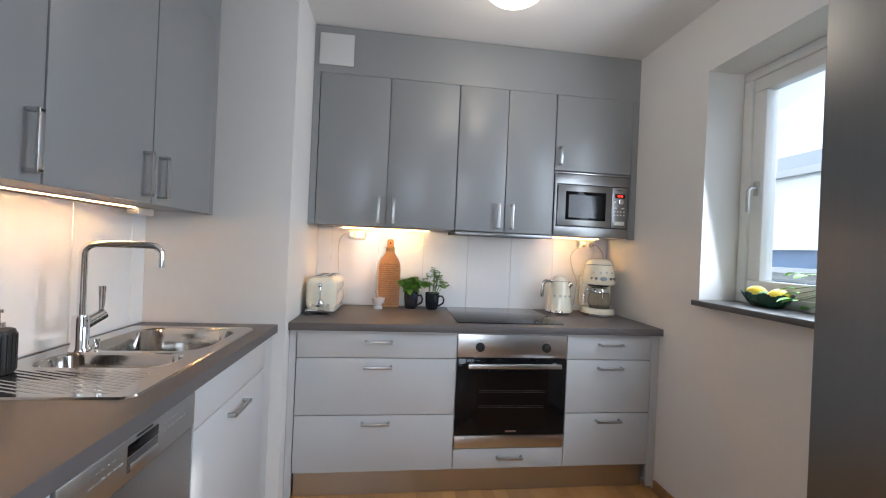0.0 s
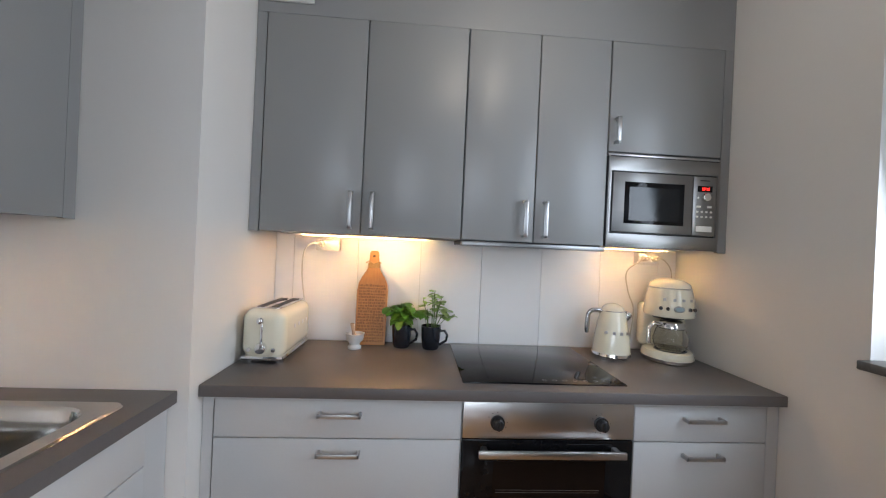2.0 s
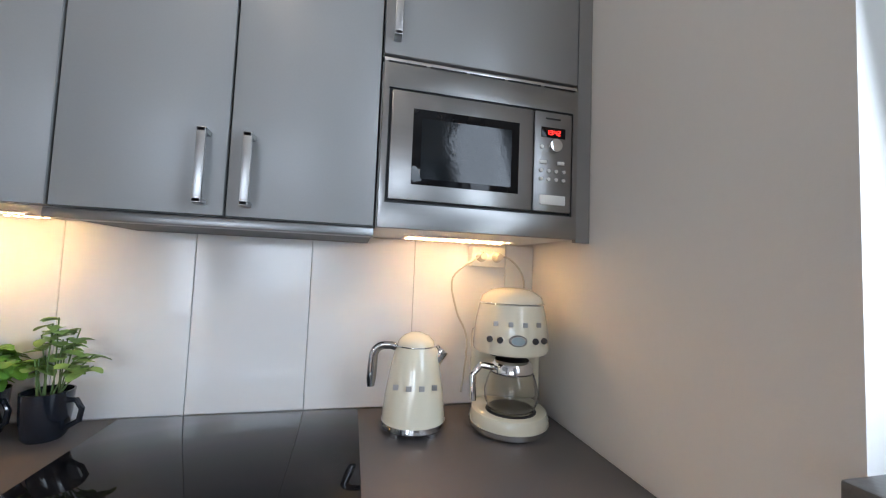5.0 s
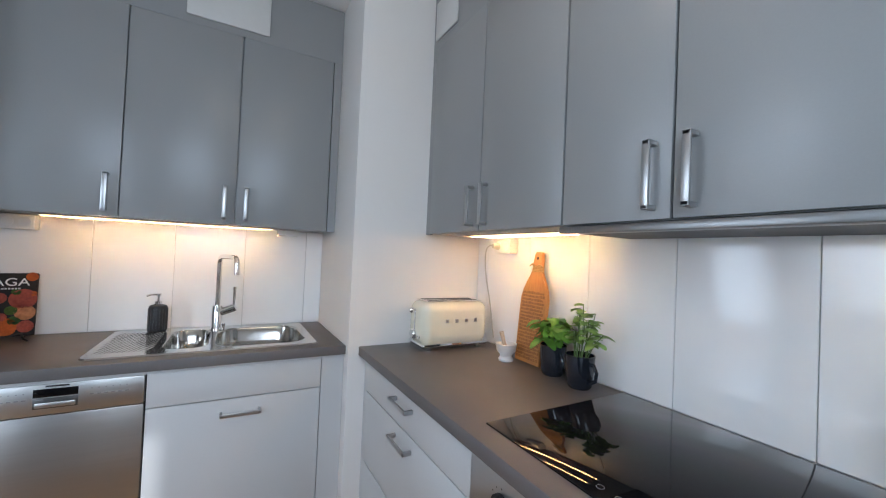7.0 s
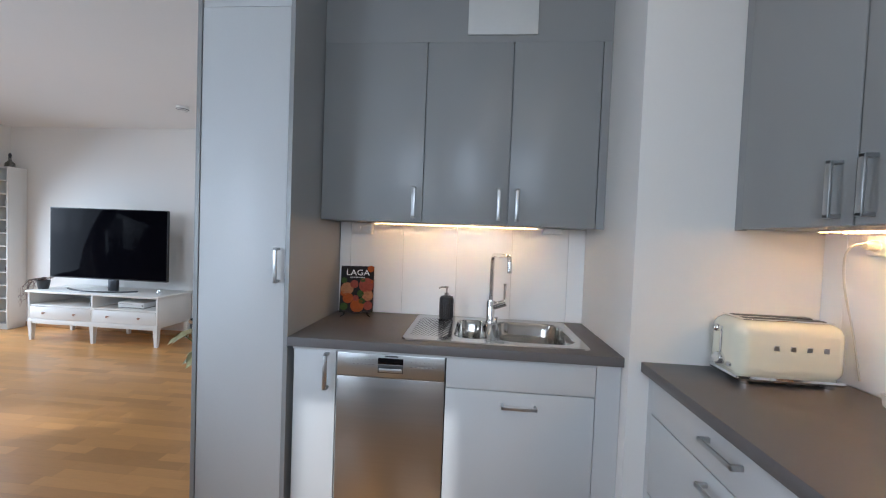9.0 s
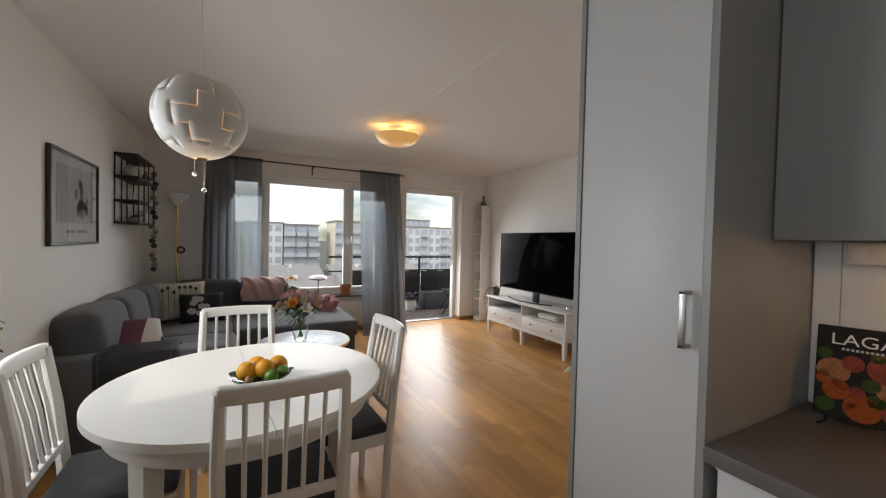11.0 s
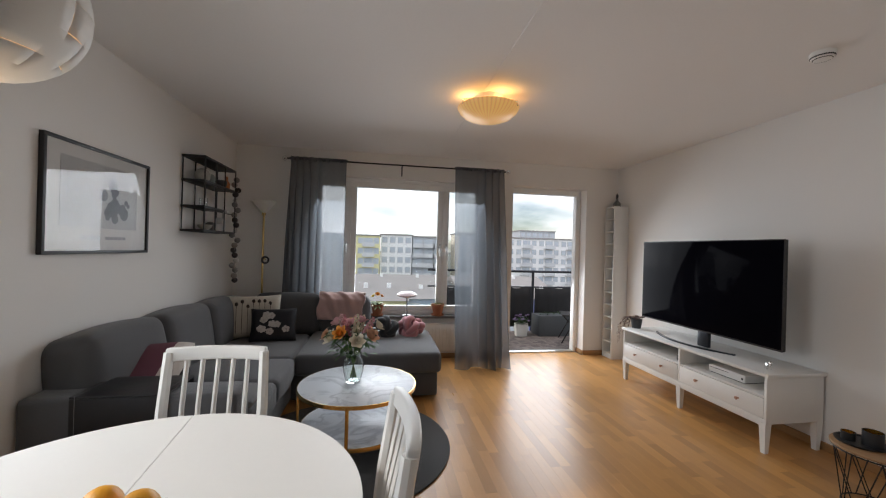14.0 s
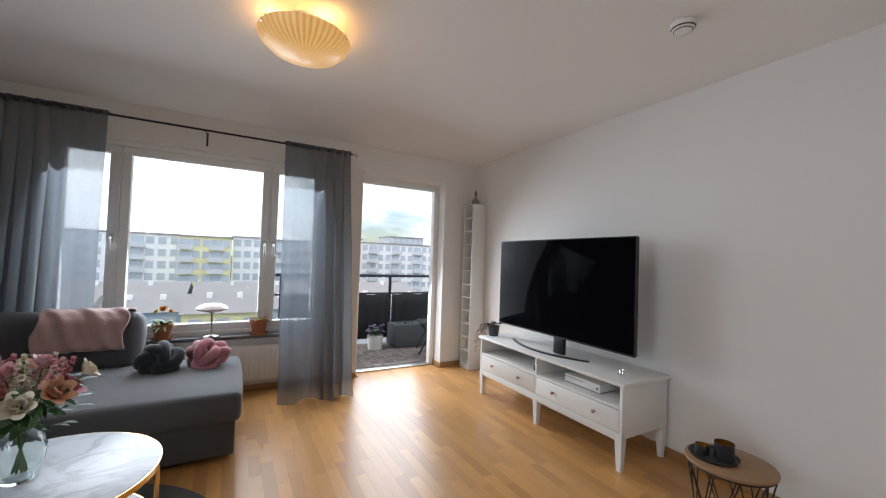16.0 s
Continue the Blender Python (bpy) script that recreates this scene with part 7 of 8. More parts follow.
def plug_lead(owner, label, pts):
    o = Vector(pts[0])
    bm = bmesh.new()
    cyl(bm, (0, 0, 0), 0.018, 0.03, 14, 0.010, m=pose(0, 0, 0, 90))
    ob = part("plug", bm, CABLE, owner, "pale plug")
    ob.matrix_parent_inverse = owner.matrix_world.inverted()
    ob.location = o
    bm = bmesh.new()
    vs = [Vector(p) - o for p in pts]
    fine = []
    for i in range(len(vs) - 1):
        p0, p1, p2, p3 = vs[max(0, i - 1)], vs[i], vs[i + 1], vs[min(len(vs) - 1, i + 2)]
        for k in range(6):
            t = k / 6
            fine.append(0.5 * ((2 * p1) + (p2 - p0) * t + (2 * p0 - 5 * p1 + 4 * p2 - p3) * t * t + (3 * p1 - p0 - 3 * p2 + p3) * t ** 3))
    fine.append(vs[-1])
    tube(bm, fine, 0.003, 6)
    ob = part("cord", bm, CABLE, owner, label)
    ob.matrix_parent_inverse = owner.matrix_world.inverted()
    ob.location = o


plug_lead(to, "pale toaster cord from the socket", [(-0.301, 2.522, 1.359), (-0.34, 2.50, 1.36), (-0.375, 2.505, 1.32), (-0.385, 2.52, 1.22), (-0.375, 2.545, 1.08), (-0.36, 2.56, 0.93)])
plug_lead(ke, "pale kettle cord from the socket", [(1.259, 2.522, 1.359), (1.235, 2.50, 1.35), (1.17, 2.515, 1.29), (1.19, 2.53, 1.19), (1.23, 2.545, 1.10), (1.22, 2.555, 0.94)])
plug_lead(cm, "pale coffee maker cord from the socket", [(1.311, 2.522, 1.359), (1.345, 2.50, 1.355), (1.40, 2.52, 1.30), (1.415, 2.54, 1.20), (1.43, 2.55, 1.0), (1.42, 2.55, 0.93)])



# ---- living room: small things ----
def pillow(label, w, d, h, mat, at, rx, ry, rz):
    root = thing("pillow", label, "pillow", at, 0, group="")
    cushion("cover", root, w, d, h, mat, pose(0, 0, 0, rx, ry, rz))
    return root


LINEN = surf("natural_linen", (0.52, 0.48, 0.41), 0.9, grain=(350, 0.15), stain=(8, 0.06), bump=(450, 0.3))
NIGHT = surf("black_floral_cloth", (0.012, 0.012, 0.016), 0.8, grain=(350, 0.2), bump=(450, 0.2))
PETALC = surf("white_petal_print", (0.50, 0.46, 0.44), 0.8, grain=(60, 0.3), stain=(20, 0.2))


def facing(at, rz, lean):
    """The pose of an upright pillow: width along x, height along z, its face towards -y, then turned."""
    return pose(*at, 0, 0, rz) @ pose(0, 0, 0, 90 + lean, 0, 0)


def upright_pillow(label, mat, at, rz, lean, w, hgt, thick, decor):
    root = thing("pillow", label, "pillow", at, group="pillows on the sofa")
    cushion("cover", root, w, hgt, thick, mat, facing((0, 0, 0), rz, lean))
    m = facing((0, 0, 0), rz, lean)
    decor(root, m)
    return root


def puff_z(u, v, thick):
    return thick / 2 * max(0.0, (1 - u ** 4) * (1 - v ** 4)) ** 0.35


UMBER = surf("dark_umber_print", (0.05, 0.035, 0.03), 0.8)


def seedheads(root, m):
    for k in range(7):
        bm = bmesh.new()
        u = -0.66 + 0.21 * k
        top = 0.50 + 0.14 * math.sin(k * 2.1)
        if k in (3, 5):
            top = 0.62
        vs = [-0.8 + (top + 0.8) * s / 8 for s in range(9)]
        tube(bm, [m @ Vector((u * 0.24, v * 0.21, puff_z(u, v, 0.13) + 0.001)) for v in vs], 0.0025, 5)
        q = m @ Vector((u * 0.24, (top + 0.06) * 0.21, puff_z(u, top, 0.13)))
        ball(bm, q, 0.016, (1, 0.5, 1.3), 10, 8)
        part("printed_stalk", bm, UMBER, root, "dark printed seed head")



def blossoms(root, m):
    rng = random.Random(8)
    for k in range(11):
        u, v = rng.uniform(-0.6, 0.6), rng.uniform(-0.6, 0.6)
        bm = bmesh.new()
        for j in range(5):
            a = 2 * math.pi * j / 5 + k
            cx, cy = u * 0.19 + 0.020 * math.cos(a), v * 0.16 + 0.018 * math.sin(a)
            cyl(bm, (0, 0, 0), 0.017, 0.0015, 9, m=m @ pose(cx, cy, puff_z(cx / 0.19, cy / 0.16, 0.12)))
        part("printed_blossom", bm, PETALC, root)


upright_pillow("cream linen pillow printed with dark seed heads", LINEN, (1.02, -3.93, 0.645), 196, -16, 0.50, 0.43, 0.13, seedheads)
upright_pillow("black pillow with pale printed blossoms", NIGHT, (0.80, -3.80, 0.585), 190, -24, 0.42, 0.33, 0.12, blossoms)
PLUM = bpy.data.materials.new("plum_and_cream_cloth")
PLUM.use_nodes = True
nt = PLUM.node_tree
b = nt.nodes["Principled BSDF"]
b.inputs["Roughness"].default_value = 0.9
co, sp, mt, rp = nt.nodes.new("ShaderNodeTexCoord"), nt.nodes.new("ShaderNodeSeparateXYZ"), nt.nodes.new("ShaderNodeMath"), nt.nodes.new("ShaderNodeValToRGB")
mt.operation = "MULTIPLY_ADD"
mt.inputs[1].default_value, mt.inputs[2].default_value = 1.6, 0.42
rp.color_ramp.interpolation = "CONSTANT"
rp.color_ramp.elements[0].color = (0.015, 0.012, 0.014, 1)
rp.color_ramp.elements[1].position, rp.color_ramp.elements[1].color = 0.10, (0.55, 0.50, 0.46, 1)
e3 = rp.color_ramp.elements.new(0.27)
e3.color = (0.13, 0.045, 0.065, 1)
for a, bb in ((co.outputs["Object"], sp.inputs[0]), (sp.outputs["X"], mt.inputs[0]), (mt.outputs[0], rp.inputs[0]), (rp.outputs["Color"], b.inputs["Base Color"])):
    nt.links.new(a, bb)
pp = thing("pillow", "plum, cream and black colour-block pillow", "pillow", (1.15, -2.40, 0.575), group="pillows on the sofa")
cushion("cover", pp, 0.46, 0.44, 0.16, PLUM, facing((0, 0, 0), 200, -56))
bl = thing("folded_blanket", "folded light grey blanket on the sofa seat", "blanket", (0.62, -2.33, 0.428))
for k in range(1):
    bm = bmesh.new()
    box(bm, (-0.13, -0.15, 0.045 * k), (0.13, 0.15, 0.045 * k + 0.044), 0.02, 3)
    part("fold", bm, surf("pale_grey_knit", (0.17, 0.17, 0.175), 0.95, grain=(250, 0.15), bump=(300, 0.5)), bl)

# throw over the sofa back
THROW = surf("dusty_pink_plush", (0.42, 0.27, 0.25), 0.95, grain=(120, 0.12), stain=(10, 0.08), bump=(90, 0.9), sheen=0.4)
bm = bmesh.new()
prof = [(-4.015, 0.585), (-4.02, 0.70), (-4.045, 0.79), (-4.10, 0.845), (-4.17, 0.862), (-4.26, 0.85), (-4.34, 0.81), (-4.385, 0.70), (-4.40, 0.60)]
rows = []
for j in range(25):
    t = j / 24 * (len(prof) - 1)
    i = min(int(t), len(prof) - 2)
    f = t - i
    y, z = prof[i][0] * (1 - f) + prof[i + 1][0] * f, prof[i][1] * (1 - f) + prof[i + 1][1] * f
    row = []
    for k in range(33):
        u = k / 32
        x = 0.42 - 0.47 * u + 0.012 * math.sin(j * 0.7)
        w = 0.010 * math.sin(u * 16 + j * 0.5) + 0.008 * math.sin(u * 31 + j)
        row.append(bm.verts.new((x, y + w + 0.012, z + 0.5 * w + 0.010)))
    rows.append(row)
for a, b2 in zip(rows, rows[1:]):
    for k in range(32):
        bm.faces.new((a[k], a[k + 1], b2[k + 1], b2[k]))
thr = solid("throw_blanket", bm, THROW, "dusty pink plush throw over the sofa back", "throw", smooth=80)
sm = thr.modifiers.new("thickness", "SOLIDIFY")
sm.thickness = 0.014


def knot_cushion(label, colour, at, rz, s):
    m = surf("knot_" + label.split()[0], colour, 0.9, grain=(300, 0.15), stain=(20, 0.1), bump=(400, 0.3), sheen=0.3)
    root = thing("knot_cushion", label, "cushion", at, rz, group="knot cushions")
    for q in range(3):
        bm = bmesh.new()
        pts = []
        for k in range(48):
            a = 2 * math.pi * k / 48
            r = 0.078 + 0.032 * math.cos(3 * a + q * 2.1)
            p = Vector((r * math.cos(a) * 1.15, r * math.sin(a) * 0.95, 0.040 * math.sin(3 * a + q * 2.1)))
            pts.append((pose(0, 0, 0.088, (0, 62, -62)[q], (0, 18, 18)[q], 40 * q) @ p) * s)
        tube(bm, pts, 0.036 * s, 12, True)
        part("knotted_tube", bm, m, root, smooth=80)


knot_cushion("charcoal knotted tube cushion on the chaise", (0.018, 0.019, 0.022), (-0.285, -3.93, 0.432), 20, 1.05)
knot_cushion("pink knotted tube cushion on the chaise", (0.42, 0.17, 0.19), (-0.565, -3.97, 0.432), -30, 1.0)

# bouquet in a glass vase
VASE_AT = (-0.05, -2.53, 0.4505)
va = thing("vase", "clear ribbed glass vase holding a cut bouquet", "vase", VASE_AT)
bm = bmesh.new()
seg = 48
prof = [(0.0, 0.0), (0.046, 0.0), (0.050, 0.006), (0.066, 0.07), (0.070, 0.11), (0.060, 0.15), (0.045, 0.172), (0.052, 0.195), (0.049, 0.195), (0.042, 0.172), (0.056, 0.15), (0.066, 0.11), (0.062, 0.07), (0.045, 0.012), (0.0, 0.010)]
grid = []
for r, z in prof:
    grid.append([bm.verts.new((max(r, 0.0005) * (1 + 0.025 * math.cos(16 * 2 * math.pi * i / seg)) * math.cos(2 * math.pi * i / seg), max(r, 0.0005) * (1 + 0.025 * math.cos(16 * 2 * math.pi * i / seg)) * math.sin(2 * math.pi * i / seg), z)) for i in range(seg)])
for lo, hi in zip(grid, grid[1:]):
    for i in range(seg):
        bm.faces.new((lo[i], lo[(i + 1) % seg], hi[(i + 1) % seg], hi[i]))
part("glass", bm, glassware("vase_glass", (0.90, 0.95, 0.93)), va)
bq = thing("bouquet", "mixed bouquet of peach roses and pink stocks", "flowers", VASE_AT)
rng = random.Random(21)


def rose(bm, c, r, up):
    """A rose head of overlapping cupped petals round its axis."""
    up = Vector(up).normalized()
    e1 = up.orthogonal().normalized()
    e2 = up.cross(e1)
    c = Vector(c)
    for ring, (n, rr, open_) in enumerate(((3, 0.35, 0.15), (5, 0.65, 0.45), (6, 0.95, 0.85))):
        for k in range(n):
            a = 2 * math.pi * (k + 0.37 * ring) / n
            d = e1 * math.cos(a) + e2 * math.sin(a)
            t = e2 * math.cos(a) - e1 * math.sin(a)
            rows = []
            for h, w, o in ((0.0, 0.25, 0.25), (0.45, 0.85, 0.75), (0.85, 0.8, 0.85 + 0.3 * open_), (1.05, 0.45, 0.9 + 0.7 * open_)):
                base = c + up * (h * r * (1.15 - 0.35 * open_) - r * 0.4) + d * (rr * r * o)
                rows.append([bm.verts.new(base + t * w * r * 0.62 * s - d * (0.12 * r * abs(s))) for s in (-1, 0, 1)])
            for x, y in zip(rows, rows[1:]):
                for s in range(2):
                    bm.faces.new((x[s], x[s + 1], y[s + 1], y[s]))


def head_mat(name, c):
    return surf(name, c, 0.6, grain=(60, 0.1), stain=(20, 0.12), island=0.14, subsurface=0.0)


PEACH, YEL, PINK, CORAL, WHITEF = [head_mat(n, c) for n, c in (("peach_petal", (0.68, 0.40, 0.26)), ("apricot_petal", (0.75, 0.30, 0.04)), ("pink_petal", (0.70, 0.40, 0.42)), ("coral_petal", (0.60, 0.24, 0.28)), ("cream_petal", (0.70, 0.64, 0.50)))]
stems_bm, leaves_bm = bmesh.new(), bmesh.new()
heads = [((-0.085, 0.075, 0.315), 0.036, PEACH), ((0.11, 0.05, 0.295), 0.038, WHITEF), ((0.135, 0.02, 0.305), 0.032, PEACH), ((-0.02, 0.10, 0.285), 0.034, WHITEF), ((0.03, 0.03, 0.375), 0.036, PINK), ((0.06, 0.09, 0.335), 0.034, YEL), ((-0.03, -0.02, 0.395), 0.034, PINK),
         ((-0.12, -0.03, 0.35), 0.032, WHITEF), ((0.0, -0.09, 0.36), 0.034, PEACH), ((0.09, -0.06, 0.37), 0.032, PINK), ((-0.09, 0.0, 0.30), 0.036, CORAL)]
for c, r, mt in [((c[0] * 1.35, c[1] * 1.35, c[2] + 0.02), r * 1.15, mt) for c, r, mt in heads]:
    bm = bmesh.new()
    rose(bm, c, r, (c[0] * 2.2, c[1] * 2.2, 0.25))
    part("rose_head", bm, mt, bq, smooth=60)
    tube(stems_bm, [(c[0] * -0.12, c[1] * -0.12, 0.03), (c[0] * 0.12, c[1] * 0.12, 0.18), (c[0] * 0.9, c[1] * 0.9, c[2] - 0.02)], 0.003, 5)
for k in range(9):
    a = 2 * math.pi * k / 9 + 0.4
    lean = rng.uniform(0.08, 0.17)
    tip = Vector((math.cos(a) * lean, math.sin(a) * lean, rng.uniform(0.41, 0.485)))
    mid = Vector((math.cos(a) * lean * 0.5, math.sin(a) * lean * 0.5, 0.30))
    tube(stems_bm, [(math.cos(a) * -0.02, math.sin(a) * -0.02, 0.03), (math.cos(a) * 0.015, math.sin(a) * 0.015, 0.18), mid, tip], 0.0026, 5)
    bm = bmesh.new()
    for j in range(16):
        q = mid.lerp(tip, 0.25 + 0.75 * j / 15)
        b2 = j * 2.4
        rr = 0.020 * (1 - 0.6 * j / 15)
        rose(bm, q + Vector((math.cos(b2) * rr, math.sin(b2) * rr, 0)), 0.013 * (1 - 0.45 * j / 15), (math.cos(b2), math.sin(b2), 0.5))
    part("stock_spike", bm, (PINK, CORAL, WHITEF)[k % 3], bq, smooth=60)
for k in range(150):
    a, rr = rng.uniform(0, 6.28), rng.uniform(0.03, 0.15)
    q = (math.cos(a) * rr, math.sin(a) * rr, rng.uniform(0.19, 0.36))
    leaf(leaves_bm, q, (math.cos(a), math.sin(a), rng.uniform(-0.3, 0.6)), rng.uniform(0.05, 0.10), rng.uniform(0.018, 0.034), 0.3)
part("stalk", stems_bm, STEM, bq)
part("foliage", leaves_bm, DEEP, bq, smooth=50)

# fruit plate on the dining table
FP = (0.346, -0.735, 0.7505)
leaf_bowl("green glazed leaf plate of citrus fruit on the table", FP, 0.125, 0.120, 0.040, 20)
for x, y, z, r, nm, lab, mt, stt in ((0.056, 0.004, 0.054, 0.041, "orange", "ripe orange on the leaf plate", ORANGE, 1.0), (0.016, -0.054, 0.056, 0.040, "orange", "ripe orange on the leaf plate", ORANGE, 1.0),
                                     (-0.012, 0.020, 0.060, 0.042, "orange", "ripe orange on the leaf plate", ORANGE, 1.0), (-0.068, -0.030, 0.056, 0.041, "orange", "ripe orange on the leaf plate", ORANGE, 1.0),
                                     (-0.036, 0.074, 0.043, 0.028, "lime", "green lime on the leaf plate", LIME, 1.12), (-0.078, 0.040, 0.045, 0.028, "lime", "green lime on the leaf plate", LIME, 1.12)):
    fruit(nm, lab, (FP[0] + x, FP[1] + y, FP[2] + z), r, mt, stt, 0, 40)
bm = bmesh.new()
ball(bm, (0, 0, 0), 0.017, (1, 1.2, 1), 16, 12)
for v in bm.verts:
    v.co *= 1 + 0.10 * noise.noise(v.co * 90)
solid("walnut", bm, surf("walnut_shell", (0.36, 0.19, 0.07), 0.6, grain=(60, 0.3), bump=(80, 0.8)), "brown walnut on the leaf plate", "nut", (FP[0] + 0.050, FP[1] + 0.070, FP[2] + 0.036), smooth=80)

# pots and lamp on the living room sill
TERRA = surf("terracotta", (0.36, 0.13, 0.06), 0.8, grain=(60, 0.12), stain=(10, 0.15), bump=(120, 0.2))


def terracotta_plant(label, at, s, seed, flower):
    root = thing("potted_plant", label, "potted plant", at, group="plants on the living room sill")
    bm = bmesh.new()
    lathe(bm, [(0, 0), (0.052 * s, 0), (0.070 * s, 0.095 * s), (0.078 * s, 0.096 * s), (0.080 * s, 0.13 * s), (0.072 * s, 0.13 * s), (0.068 * s, 0.11 * s), (0, 0.11 * s)], (0, 0, 0.012), 28)
    part("pot", bm, TERRA, root, "terracotta pot")
    bm = bmesh.new()
    lathe(bm, [(0, 0), (0.07 * s, 0), (0.078 * s, 0.018), (0.074 * s, 0.018), (0.066 * s, 0.006), (0, 0.006)], seg=28)
    part("saucer", bm, TERRA, root)
    bm = bmesh.new()
    cyl(bm, (0, 0, 0.012 + 0.105 * s), 0.066 * s, 0.008, 20)
    part("soil", bm, SOIL, root)
    rg = random.Random(seed)
    bm = bmesh.new()
    for k in range(46 if flower else 34):
        a, e = rg.uniform(0, 6.28), rg.uniform(0.05, 0.9)
        leaf(bm, (math.cos(a) * 0.02, math.sin(a) * 0.02, 0.012 + 0.11 * s), (math.cos(a), math.sin(a), e * (1.4 if flower else 0.9)), rg.uniform(0.06, 0.12) * s * (1.2 if flower else 0.95), rg.uniform(0.016, 0.034), 0.35)
    part("foliage", bm, leaf_mat("sill_leaf_%d" % seed, (0.10, 0.15, 0.03) if flower else (0.16, 0.17, 0.05)), root, smooth=50)
    if flower:
        for k in range(4):
            bm = bmesh.new()
            a = k * 1.6
            rose(bm, (math.cos(a) * 0.05, math.sin(a) * 0.04, 0.24 + 0.02 * (k % 2)), 0.022, (math.cos(a), math.sin(a), 1.2))
            part("blossom", bm, YEL if k else surf("yellow_petal", (0.7, 0.5, 0.04), 0.6), root)


terracotta_plant("terracotta pot with a yellow flowering plant", (-0.195, WIN_WALL + 0.012, 0.5375), 0.98, 4, True)
terracotta_plant("terracotta pot with a low succulent plant", (-0.945, WIN_WALL + 0.012, 0.5375), 1.05, 6, False)
ml = thing("table_lamp", "chrome table lamp with a pink opal mushroom shade", "table lamp", (-0.555, WIN_WALL + 0.008, 0.5375))
bm = bmesh.new()
lathe(bm, [(0, 0), (0.062, 0), (0.064, 0.008), (0.05, 0.016), (0.012, 0.020), (0.007, 0.03), (0.007, 0.175), (0.02, 0.185), (0.022, 0.20), (0, 0.205)], seg=32)
part("stand", bm, surf("dark_chrome", (0.30, 0.29, 0.28), 0.12, 1.0), ml)
bm = bmesh.new()
lathe(bm, [(0.0, 0.262), (0.05, 0.258), (0.09, 0.243), (0.110, 0.222), (0.106, 0.213), (0.07, 0.200), (0.02, 0.195), (0, 0.195)], seg=40)
part("shade", bm, surf("pink_opal", (0.52, 0.40, 0.40), 0.25), ml, "pale pink opal glass shade")
for ob in ml.children:
    ob.data.transform(Matrix.Scale(1.15, 4))

# dining sill: geranium and globe lamp
SILL_D = 0.6725
ge = thing("geranium", "pink-flowering geranium in a dark green pot", "potted plant", (1.545, -1.215, SILL_D))
POTG = surf("dark_green_glaze", (0.012, 0.03, 0.03), 0.2, grain=(30, 0.2), coat=0.4)
bm = bmesh.new()
lathe(bm, [(0, 0.012), (0.062, 0.012), (0.082, 0.125), (0.090, 0.128), (0.092, 0.150), (0.086, 0.152), (0.078, 0.13), (0, 0.125)], seg=32)
part("pot", bm, POTG, ge, "dark green glazed pot")
bm = bmesh.new()
lathe(bm, [(0, 0), (0.085, 0), (0.095, 0.022), (0.090, 0.022), (0.08, 0.008), (0, 0.008)], seg=32)
part("saucer", bm, POTG, ge)
bm = bmesh.new()
cyl(bm, (0, 0, 0.125), 0.076, 0.008, 20)
part("soil", bm, SOIL, ge)
rg = random.Random(31)
bs3, bl3 = bmesh.new(), bmesh.new()
for k in range(150):
    a, rr, h = rg.uniform(0, 6.28), rg.uniform(0.02, 0.17), rg.uniform(0.10, 0.33)
    h -= rr * 0.55
    tip = Vector((math.cos(a) * rr - 0.01, math.sin(a) * rr * 1.2 - 0.065, 0.13 + h))
    tube(bs3, [(math.cos(a) * 0.02, math.sin(a) * 0.02, 0.125), (tip.x * 0.45, tip.y * 0.45, 0.13 + h * 0.7), tip], 0.002, 5)
    for j in range(4):
        b2 = a + 1.57 * j + rg.uniform(-0.6, 0.6)
        leaf(bl3, tip + Vector((rg.uniform(-0.02, 0.02), rg.uniform(-0.02, 0.02), rg.uniform(-0.03, 0.01))), (math.cos(b2), math.sin(b2), rg.uniform(-0.1, 0.5)), rg.uniform(0.022, 0.036), rg.uniform(0.020, 0.032), 0.5, True)
part("stalk", bs3, STEM, ge)
part("foliage", bl3, surf("geranium_leaf", (0.085, 0.125, 0.025), 0.65, grain=(90, 0.2), stain=(20, 0.2), island=0.4, bump=(120, 0.15), spec=0.2), ge, smooth=50)
for c in ((-0.07, 0.10, 0.23), (-0.05, 0.125, 0.225), (0.05, -0.17, 0.335), (0.0, -0.13, 0.30), (0.02, -0.17, 0.25)):
    bm = bmesh.new()
    rose(bm, c, 0.022, (c[0], c[1], 0.3))
    part("blossom", bm, head_mat("geranium_petal", (0.62, 0.22, 0.25)), ge)
gl = thing("table_lamp", "white glass globe lamp on a brass wire cube", "table lamp", (1.50, -0.745, SILL_D), 12)
s2, hh = 0.068, 0.125
for a, b2 in [((x, y, 0.004), (x, y, hh)) for x in (-s2, s2) for y in (-s2, s2)] + [((-s2, y, z), (s2, y, z)) for y in (-s2, s2) for z in (0.004, hh)] + [((x, -s2, z), (x, s2, z)) for x in (-s2, s2) for z in (0.004, hh)]:
    bm = bmesh.new()
    tube(bm, [a, b2], 0.004, 6)
    part("frame_rod", bm, BRASS, gl)
bm = bmesh.new()
ball(bm, (0, 0, 0.150), 0.085, seg=36, rings=22)
part("globe", bm, surf("opal_white_glass", (0.80, 0.79, 0.74), 0.18, subsurface=0.2, coat=0.3), gl, "white opal glass globe")
bm = bmesh.new()
lathe(bm, [(0, 0), (0.018, 0), (0.018, 0.03), (0.012, 0.05), (0, 0.05)], seg=16, m=pose(0.0, -0.02, 0.055, 60))
part("lamp_holder", bm, BRASS, gl)

